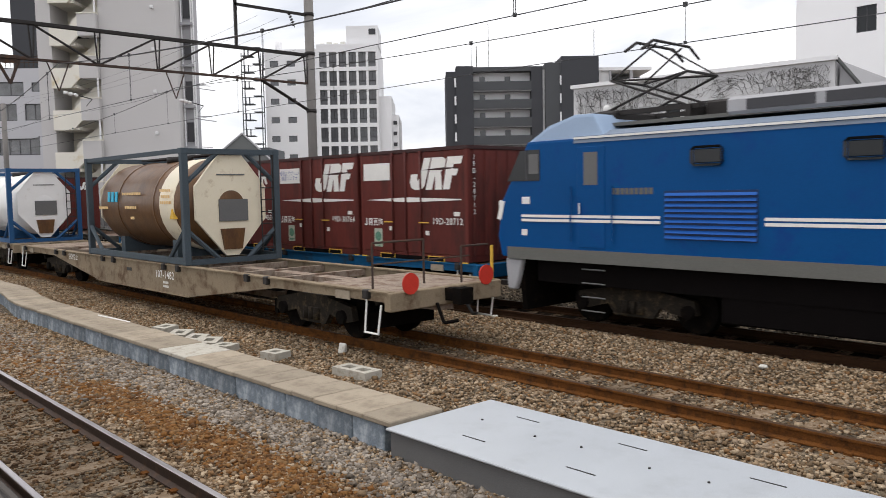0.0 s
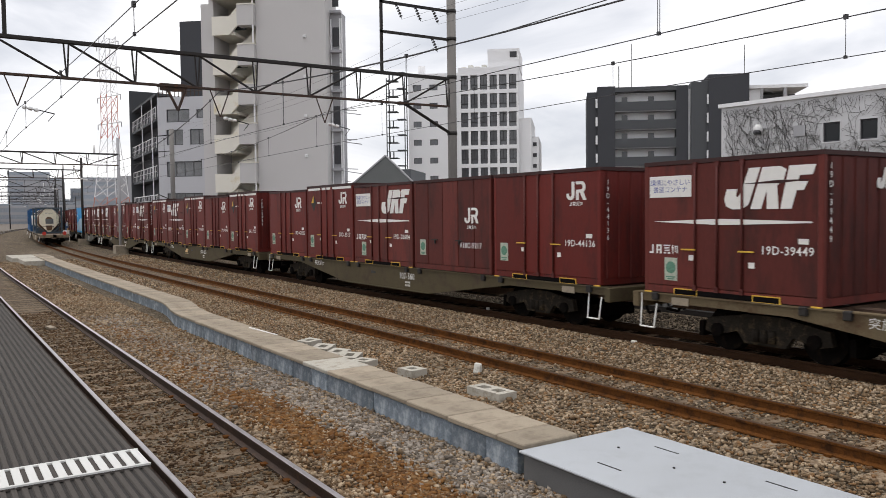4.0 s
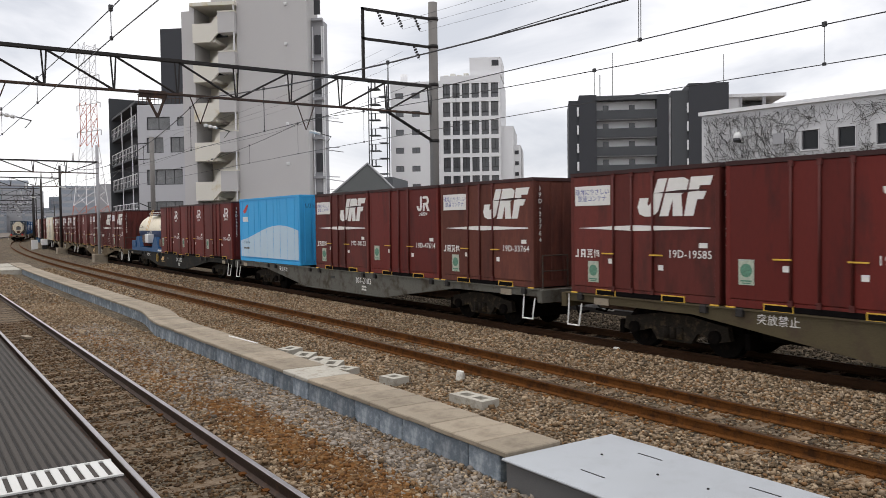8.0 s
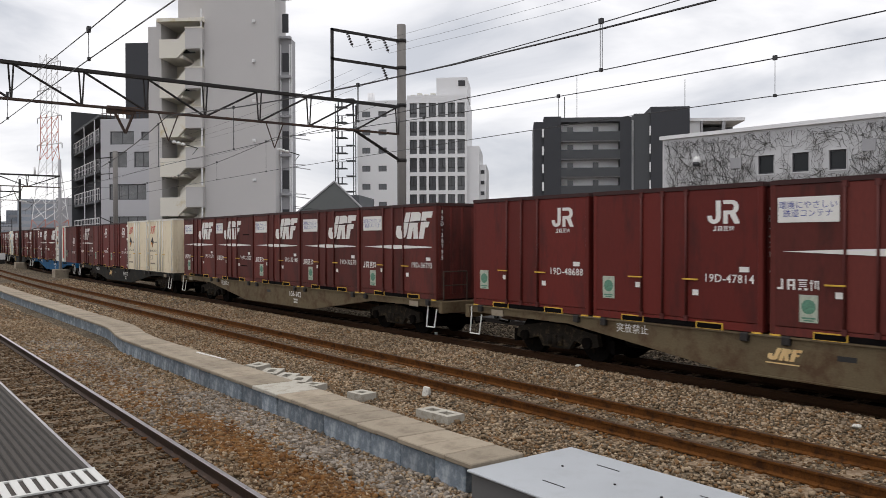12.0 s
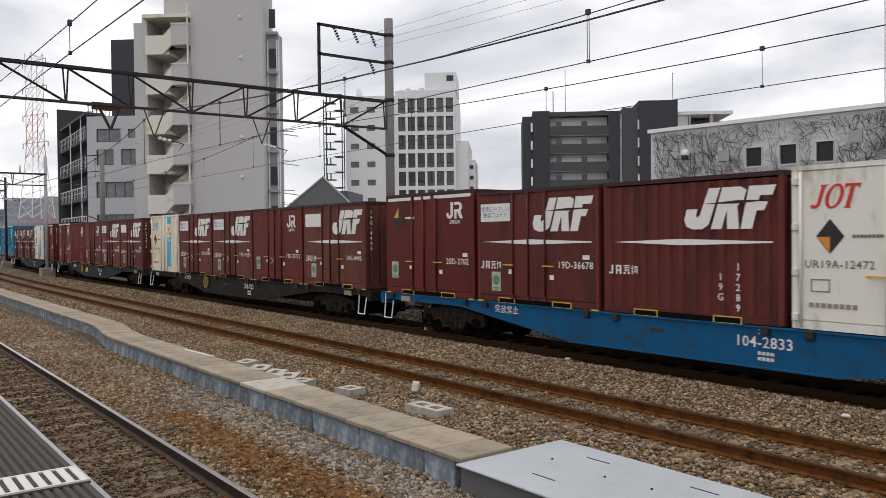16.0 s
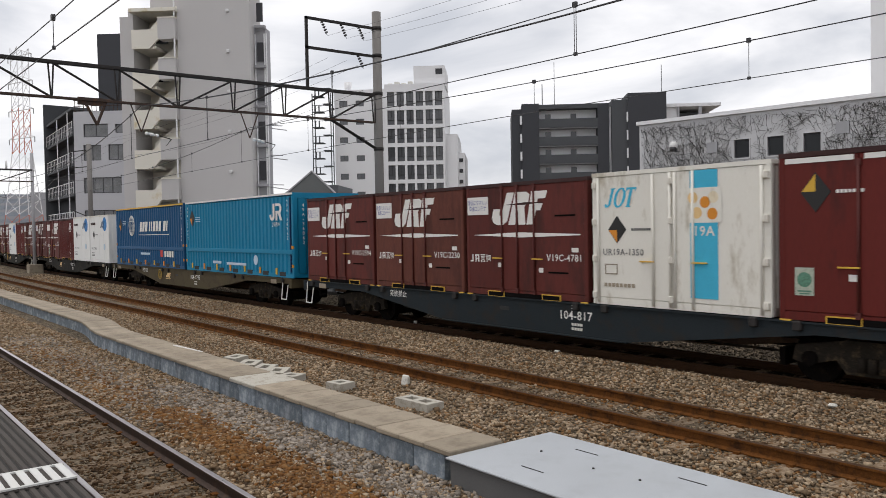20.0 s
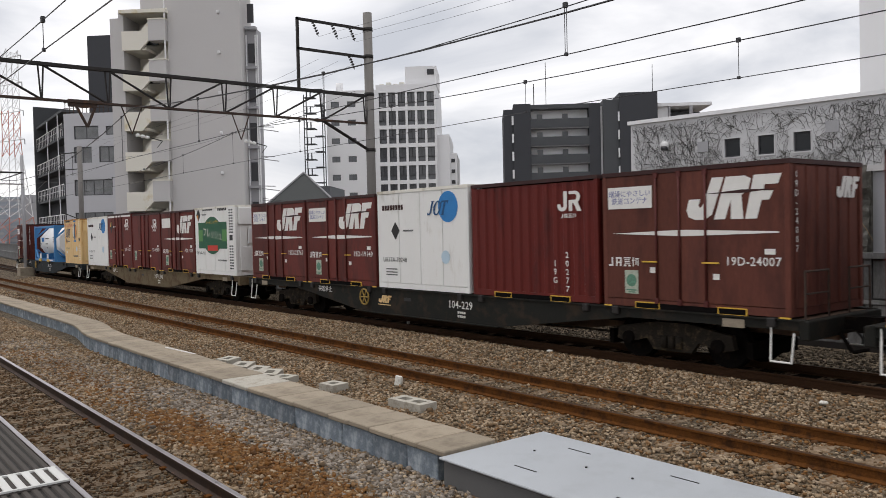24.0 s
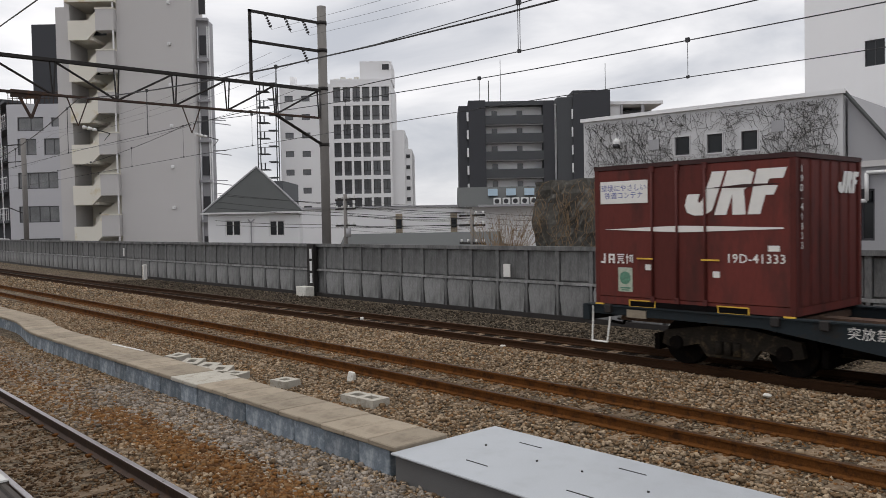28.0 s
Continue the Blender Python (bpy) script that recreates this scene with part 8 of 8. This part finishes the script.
def locomotive():
    t = thing("electric_locomotive", "blue electric freight locomotive with white waist stripe and raised pantograph", "locomotive")
    hl, hw = 8.9, 1.42
    z0, z1 = 1.25, 3.46
    cab = [(-hl + 0.1, z0), (hl - 0.1, z0), (hl, z0 + 0.4), (hl - 0.12, 2.35), (hl - 0.8, z1), (-hl + 0.8, z1), (-hl + 0.12, 2.35), (-hl, z0 + 0.4)]
    part("body", bevelled(prism(cab, 'y', -hw, hw), 0.05, 2), "loco_blue", t)
    part("skirt", box(-hl + 0.25, hl - 0.25, -hw - 0.012, hw + 0.012, 1.22, 1.45), "loco_grey", t)
    part("roof_edge", prism([(-hw - 0.012, z1 - 0.09), (-hw + 0.02, z1 + 0.03), (-hw + 0.32, z1 + 0.13), (hw - 0.32, z1 + 0.13), (hw - 0.02, z1 + 0.05), (hw + 0.012, z1 - 0.09)], 'x', -hl + 1.9, hl - 1.9), "loco_roof", t)
    part("roof_line", box(-hl + 1.9, hl - 1.9, -hw - 0.016, -hw + 0.04, z1 - 0.02, z1 + 0.015), "white_paint", t)
    for s in (-1, 1):
        part("cab_roof", bevelled(prism([(s * (hl - 0.7), z1 - 0.06), (s * (hl - 2.6), z1 - 0.06), (s * (hl - 2.3), z1 + 0.42), (s * (hl - 1.9), z1 + 0.43), (s * (hl - 1.3), z1 + 0.27)], 'y', -hw + 0.03, hw - 0.03), 0.06, 2), "loco_light", t)
        part("windscreen", prism([(s * (hl - 0.12), 2.5), (s * (hl - 0.14), 2.46), (s * (hl - 0.72), 3.38), (s * (hl - 0.66), 3.4)], 'y', -hw + 0.14, hw - 0.14), "glass", t)
        part("cab_window", prism([(s * (hl - 0.28), 2.72), (s * (hl - 1.1), 2.72), (s * (hl - 1.1), 3.3), (s * (hl - 0.62), 3.3)], 'y', -hw - 0.012, -hw + 0.02), "glass", t)
        part("cab_blind", box(s * (hl - 0.95) - 0.12, s * (hl - 0.95) + 0.12, -hw - 0.016, -hw - 0.01, 2.85, 3.22), "cover_side", t)
        part("window_post", box(s * (hl - 0.78) - 0.02, s * (hl - 0.78) + 0.02, -hw - 0.02, -hw + 0.02, 2.72, 3.3), "frame_dark", t)
        d = part("cab_door", bevelled(box(s * (hl - 2.28) - 0.3, s * (hl - 2.28) + 0.3, -hw - 0.014, -hw + 0.02, 1.5, 3.3), 0.008), "loco_blue", t)
        part("door_window", box(s * (hl - 2.28) - 0.15, s * (hl - 2.28) + 0.15, -hw - 0.02, -hw - 0.014, 2.62, 3.2), "cover_side", d)
        part("door_handle", rods(((s * (hl - 2.05), -hw - 0.05, 2.1), (s * (hl - 2.05), -hw - 0.05, 2.3), 0.015), n=6), "frame_white", d)
        for k in (1.85, 2.75):
            part("grab_rail", rods(((s * (hl - k), -hw - 0.05, 1.6), (s * (hl - k), -hw - 0.05, 2.6), 0.016), n=6), "loco_blue", t)
        for y in (-1, 1):
            part("nose_panel", bevelled(box(s * hl - 0.05, s * hl + 0.03, y * 0.95 - 0.4, y * 0.95 + 0.4, 1.95, 2.35), 0.02), "white_paint", t)
            part("tail_lamp", rods(((s * hl, y * 0.98, 1.62), (s * (hl + 0.06), y * 0.98, 1.62), 0.1), n=14), "red_paint", t)
        part("nose_corner", prism([(s * (hl + 0.012), 1.98), (s * (hl - 0.1), 1.98), (s * (hl - 0.2), 2.34), (s * (hl - 0.09), 2.34)], 'y', -hw - 0.012, -hw + 0.05), "white_paint", t)
        part("maker_plate", bevelled(box(s * (hl - 0.75) - 0.1, s * (hl - 0.75) + 0.1, -hw - 0.016, -hw, 2.28, 2.42), 0.01), "frame_white", t)
        part("tag", box(s * (hl - 0.7) - 0.07, s * (hl - 0.7) + 0.07, -hw - 0.006, -hw, 1.68, 1.8), "white_paint", t)
        part("step_ladder", rods(*[((s * (hl - 2.28) - 0.25, -hw + 0.05, 0.35 + 0.25 * k), (s * (hl - 2.28) + 0.25, -hw + 0.05, 0.35 + 0.25 * k), 0.014) for k in range(4)], n=6), "cover_side", t)
        part("snow_plough", prism([(-1.2, 0.2), (1.2, 0.2), (1.3, 1.2), (-1.3, 1.2)], 'x', s * (hl - 0.5) - 0.06, s * (hl - 0.5) + 0.06), "under", t)
        part("buffer_step", bevelled(prism([(s * (hl - 0.15), 1.22), (s * (hl - 0.6), 1.22), (s * (hl - 0.5), 0.85), (s * (hl - 0.4), 0.6), (s * (hl - 0.2), 0.6)], 'y', -1.38, -1.25), 0.03), "wall_mid", t)
        part("coupler", COUPLER, None, t, at=pose(s * (hl - 0.25), 0, 0, 0, 0, 0 if s > 0 else 180))
        a, b = sorted((s * (hl - 0.64), s * (hl - 3.68)))
        part("stripe", box(a, b, -hw - 0.018, -hw, 2.03, 2.08), "white_paint", t)
        part("stripe", box(a, b, -hw - 0.018, -hw, 1.95, 2.0), "white_paint", t)
    part("stripe", box(-3.44, 3.44, -hw - 0.006, -hw, 2.03, 2.08), "white_paint", t)
    part("stripe", box(-3.44, 3.44, -hw - 0.006, -hw, 1.95, 2.0), "white_paint", t)
    part("class_bars", bars(0.85, 0.11, 9), "loco_grey", t, at=(-5.76, -hw, 2.5))
    for x in (-4.34, 4.34):
        part("louvre_panel", box(x - 0.8, x + 0.8, -hw - 0.008, -hw + 0.01, 1.7, 2.5), "cradle_dark", t)
        for k in range(9):
            part("louvre", prism([(-hw - 0.006, 1.72 + 0.087 * k), (-hw - 0.045, 1.72 + 0.087 * k), (-hw - 0.006, 1.77 + 0.087 * k)], 'x', x - 0.78, x + 0.78), "loco_louvre", t)
    for x in (-4.38, -2.05, 0.6, 2.9):
        part("window", bevelled(box(x - 0.28, x + 0.28, -hw - 0.012, -hw + 0.02, 2.88, 3.2), 0.06), "glass", t)
    part("roof_deck", box(-hl + 2.2, hl - 2.2, -0.95, 0.95, z1 + 0.2, z1 + 0.26), "loco_grey", t)
    part("roof_gear", bevelled(box(-7.0, -6.55, -0.8, 0.8, z1 + 0.24, z1 + 0.5), 0.04), "steel_dark", t)
    part("roof_gear", bevelled(box(-5.0, -4.5, -0.4, 0.4, z1 + 0.24, z1 + 0.55), 0.04), "steel_dark", t)
    for x0, x1, zz in ((-4.3, 2.0, 0.5), (2.6, 6.0, 0.46)):
        part("roof_box", bevelled(box(x0, x1, -1.0, 1.0, z1 + 0.22, z1 + zz), 0.05), "wall_mid", t)
        for i in range(3):
            part("roof_grille", box(x0 + 0.35 + 1.2 * i, x0 + 1.4 + 1.2 * i, -1.02, -0.99, z1 + 0.28, z1 + zz - 0.06), "frame_dark", t)
    px, zb = -6.05, z1 + 0.5
    for y in (-0.6, 0.6):
        part("pantograph_base", box(px - 1.1, px + 1.1, y - 0.05, y + 0.05, zb - 0.08, zb), "steel_dark", t)
    for x in (-0.9, 0.9):
        part("pantograph_base", box(px + x - 0.05, px + x + 0.05, -0.7, 0.7, zb - 0.28, zb - 0.02), "steel_dark", t)
    zt = 5.1
    zm = (zb + zt) / 2
    for y in (-0.6, 0.6):
        part("pantograph_arm", rods(((px - 0.8, y, zb), (px + 0.78, y * 0.85, zm), 0.024), ((px + 0.8, y, zb), (px - 0.78, y * 0.85, zm), 0.024), ((px - 0.78, y * 0.85, zm), (px + 0.12, y * 0.7, zt), 0.018), ((px + 0.78, y * 0.85, zm), (px - 0.12, y * 0.7, zt), 0.018), n=6), "steel_dark", t)
    part("pantograph_brace", rods(((px + 0.78, -0.5, zm), (px - 0.78, 0.5, zm), 0.02), ((px - 0.78, -0.5, zm), (px + 0.78, 0.5, zm), 0.02), ((px + 0.78, -0.52, zm), (px + 0.78, 0.52, zm), 0.025), ((px - 0.78, -0.52, zm), (px - 0.78, 0.52, zm), 0.025), n=6), "steel_dark", t)
    for d in (-0.17, 0.17):
        part("collector", rods(((px + d, -0.6, zt + 0.03), (px + d, 0.6, zt + 0.03), 0.026), ((px + d, -0.6, zt + 0.03), (px + d, -0.95, zt - 0.16), 0.028), ((px + d, 0.6, zt + 0.03), (px + d, 0.95, zt - 0.16), 0.028), n=6), "steel_dark", t)
    for s in (-6.1, 0, 6.1):
        b = part("bogie", BOGIE, None, t, at=(s, 0, 0.03))
        for k in (-1.1, 1.1):
            w = part("wheelset", WHEELSET, None, b, at=(k, 0, WHEEL_R))
            wheels.append((w, k))
            part("axle_box", AXLEBOX, None, b, at=(k, 0, WHEEL_R))
    # inner box added to close the see-through gap, coloured as black shade
    part("underframe", box(-8.1, 8.1, -1.15, 1.15, 0.78, 1.22), "shade_black", t)
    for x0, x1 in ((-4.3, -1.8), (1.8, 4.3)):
        part("equipment_box", bevelled(box(x0, x1, -1.12, 1.12, 0.35, 1.22), 0.03), "shade_black", t)
    return t


# ---- the trains: what stands on which wagon, from the front ----
J, R, D, V, C = "J", "R", "D", "V", "C"
BLANK = "plain"
TRAIN = [
    (-12.25, "wagon_blue", "107-1183", dict(brake=True), [("P", "19D-28712"), (J, "19D-30764"), (R, "19D-34551"), (R, "19D-42717"), (R, "19D-51718")]),
    (-32.80, "wagon_ash", "106-352", dict(brake=True), [None, None, (J, "19D-30876"), (J, "19D-31073"), None]),
    (-54.10, "wagon_tan", "107-1604", dict(rail_front=True), [(J, "19D-25181"), None, (J, "19D-19261"), None, (J, "19D-39449")]),
    (-74.40, "wagon_olive", "107-560", {}, [(R, "19D-44136"), (C, "V18C-9217"), (J, "19D-26604"), (D, "20D-3317"), (R, "19D-47082")]),
    (-94.95, "wagon_olive", "104-1213", dict(mark=True), [(D, "20D-5952"), (R, "19D-48445"), (D, "20D-3454"), (J, "V19C-7640"), (D, "20D-4671")]),
    (-115.37, "wagon_olive", "107-1817", {}, [(J, "V19C-2464"), (R, "19D-47584"), (D, "20D-3891"), (R, "19D-50931"), (J, "19D-19585")]),
    (-135.66, "wagon_ash", "107-2103", dict(rail_front=True), [("F", "19D-33764"), (R, "19D-47614"), (J, "19D-38103"), ("cyan", ""), ""]),
    (-155.45, "wagon_grey", "104-1652", dict(mark=True, brake=True), [(R, "19D-46237"), (R, "19D-51987"), (R, "19G-22445"), ("chem", ""), ""]),
    (-176.35, "wagon_tan", "106-456", dict(mark=True, rail_front=True), [(J, "19D-36490"), ("G", "19G-15824"), (J, "19D-14481"), (R, "19D-47814"), (R, "19D-48688")]),
    (-196.95, "wagon_tan", "106-902", dict(rail_front=True), [(J, "19D-36795"), (J, "19D-32270"), (J, "19D-32148"), (J, "V19C-2523"), (J, "19D-30278")]),
    (-217.57, "wagon_grey", "104-2692", dict(mark=True), [("door", "UR19A-11820"), ("door", "UR19A-11427"), (R, "19D-51391"), (R, "19D-48463"), ("B", "V19B-6733")]),
    (-238.05, "wagon_blue", "104-2833", {}, [(C, "V19C-8827"), ("redstripe", "UR19A-12472"), ("G", "19G-17289"), (J, "19D-36678"), (D, "20D-2702")]),
    (-258.22, "wagon_grey", "104-923", dict(brake=True), [("Q", "19G-4445"), (R, "19D-50713"), ("F", "19D-19654"), (J, "19D-50085"), ("stripe", "UR19A-1084")]),
    (-278.71, "wagon_slate", "104-2051", dict(mark=True, brake=True), [("P", "19D-26018"), (J, "19D-30587"), (R, "19D-51989"), ("H", "19G-21188"), (D, "20D-3771")]),
    (-299.80, "wagon_slate", "104-817", dict(rail_front=True), [(D, "20D-1749"), ("stripe", "UR19A-1350"), (J, "V19C-4781"), ("F", "V19C-2230"), (J, "V19C-2594")]),
    (-320.27, "wagon_olive", "104-1795", dict(mark=True, brake=True), [("teal", ""), ("navy", ""), "", "", ""]),
    (-340.32, "wagon_grey", "104-2130", dict(mark=True), [("super", "UR17A-70530"), ("super", "UR17A-70412"), ("H", "19G-20351"), ("P", "19D-23506"), (J, "V19C-3697")]),
    (-360.78, "wagon_grey", "104-229", dict(mark=True, brake=True, rail_front=True), [("F", "19D-24007"), ("H", "19G-20277"), ("super", "UR17A-70248"), (J, "19D-19149"), (J, "19D-23767")]),
    (-381.20, "wagon_tan", "107-1506", {}, [("green", "UF16A-753"), ("P", "19D-9304"), (R, "19D-43438"), (D, "20D-1521"), ("super", "UR17A-70167")]),
    (-401.68, "wagon_slate", "104-1726", dict(brake=True), [("cool", "UF16A-603"), ("nrs", ""), "", "", (J, "19D-41333")]),
]
PITCH = 3.84
SPEEDS = [(0, 15.75), (2, 15.55), (3.25, 15.25), (5.5, 14.95), (8, 14.75), (9, 14.67), (12, 14.75), (14.5, 14.55), (17, 14.5), (21, 14.42), (24.8, 14.35), (24.95, 13.6), (25.5, 13.6), (25.6, 14.45), (28, 14.5)]


def travelled(t):
    """Metres gone by the long train since the start."""
    s = 0.0
    for (a, va), (b, vb) in zip(SPEEDS, SPEEDS[1:]):
        if t <= a:
            break
        e = min(t, b)
        ve = va + (vb - va) * (e - a) / (b - a)
        s += (va + ve) / 2 * (e - a)
    return s


makers = {J: lambda n: freight_container(n), R: rail_container, D: tall_container, C: side_door_container, "G": lambda n: ribbed_container(n, True), "H": lambda n: ribbed_container(n, False), "P": lambda n: freight_container(n, BLANK), "B": lambda n: freight_container(n, None), "F": lambda n: freight_container(n, "text", "red_faded"), "Q": lambda n: freight_container(n, BLANK, "red_faded")}
movers = []  # thing, place along the train, height, track, which train
for front, color, number, extra, load in TRAIN:
    w = wagon(color, number, **extra)
    movers.append((w, front - 19.075 / 2, 0.0, YC, 1))
    for i, item in enumerate(load):
        if not item:
            continue
        kind, text = item
        u = front - CL / 2 - PITCH * i
        if kind in makers:
            c = makers[kind](text)
        elif kind == "cyan":
            c, u = box_container(kind), -151.4
        elif kind == "chem":
            c, u = chemical_tank(), -170.35
        elif kind == "teal":
            c, u = box_container(kind), front - 4.255
        elif kind == "navy":
            c, u = box_container(kind), front - 13.9
        elif kind == "nrs":
            c, u = tank_container("frame_blue", "tank_white", "white tank container in a light blue frame", cradle=True), -411.2
        else:
            c = chilled_container(kind, text)
        movers.append((c, u, 1.01, YC, 1))
loco = locomotive()
movers.append((loco, -2.3, 0.0, YC, 1))

# the other train, seen from behind, runs away on the middle track
TAIL = [(0, -9.75), (0.5, -18.85), (1, -28.0), (2, -46.0), (3, -63.5), (5.5, -110.0), (8, -159.0), (12, -240.0), (20, -415.0), (28, -585.0)]
disc = mesh_of("tail_disc", rods(((0, 0, 0), (-0.02, 0, 0), 0.17), n=28), "red_paint")
for k in range(6):
    w = wagon("wagon_sand", "107-1482", rail_rear=False)
    if k == 0:
        part("handrail", rods(((9.2, -1.1, 1.0), (9.2, -1.1, 1.75), 0.02), ((9.2, -1.1, 1.75), (9.2, 0.0, 1.75), 0.02), ((9.2, 0.0, 1.75), (9.2, 0.0, 1.0), 0.02), ((9.2, -1.1, 1.4), (9.2, 1.1, 1.4), 0.016), ((9.6, 0.5, 1.0), (9.6, 0.5, 1.62), 0.02), ((9.6, 0.5, 1.62), (9.6, 1.15, 1.62), 0.02), n=6), "steel_rusty", w)
        part("grab_rail", rods(((9.7, 1.15, 1.0), (9.7, 1.15, 1.6), 0.03), n=6), "yellow_paint", w)
        for y in (-0.85, 0.85):
            part("tail_disc", disc, None, w, at=(9.86, y, 1.12))
    movers.append((w, -9.9 - WL * k, 0.0, YB, 2))
    for d in (-0.4,) if k == 0 else (6.2, 0.0, -6.2):
        brown = k == 0
        c = tank_container("frame_slate" if brown else "frame_navy" if k % 2 else "frame_blue", "tank_brown" if brown else "tank_white", "rust-brown tank container in a dark steel frame" if brown else "white tank container in a dark blue frame", marks=brown or k == 0)
        movers.append((c, -9.9 - WL * k + d, 1.01, YB, 2))


def tail_at(t):
    return float(np.interp(t, [a for a, b in TAIL], [b for a, b in TAIL]))


def motions():
    times = [0.5 * i for i in range(57)]
    for ob, u, z, y, train in movers:
        rows = []
        for t in times:
            s = (travelled(t) if train == 1 else tail_at(t)) + u
            px, py, h = on_track(s, y)
            rows.append((t, pose(px, py, z, 0, 0, h)))
        walk(ob, rows)
    # wheels roll while they are near
    place = {ob: (u, train) for ob, u, z, y, train in movers}
    for w, k in wheels:
        u, train = place[w.parent.parent]
        def gone(t):
            return travelled(t) if train == 1 else tail_at(t)
        def near(t):
            return -40 < gone(t) + u < 6
        live = [i / 30 for i in range(0, 841) if near(i / 30)]
        rows = [(0.0, 0.0)]
        turn, last = 0.0, None
        for t in live:
            if last is not None:
                turn += math.degrees((gone(t) - gone(last)) / WHEEL_R)
            last = t
            rows.append((t, turn))
        rows.append((28.0, turn))
        seen, keyed = set(), []
        for t, a in rows:
            if frame(t) not in seen:
                seen.add(frame(t))
                keyed.append((t, pose(k, 0, WHEEL_R, 0, a, 0)))
        walk(w, keyed)


motions()
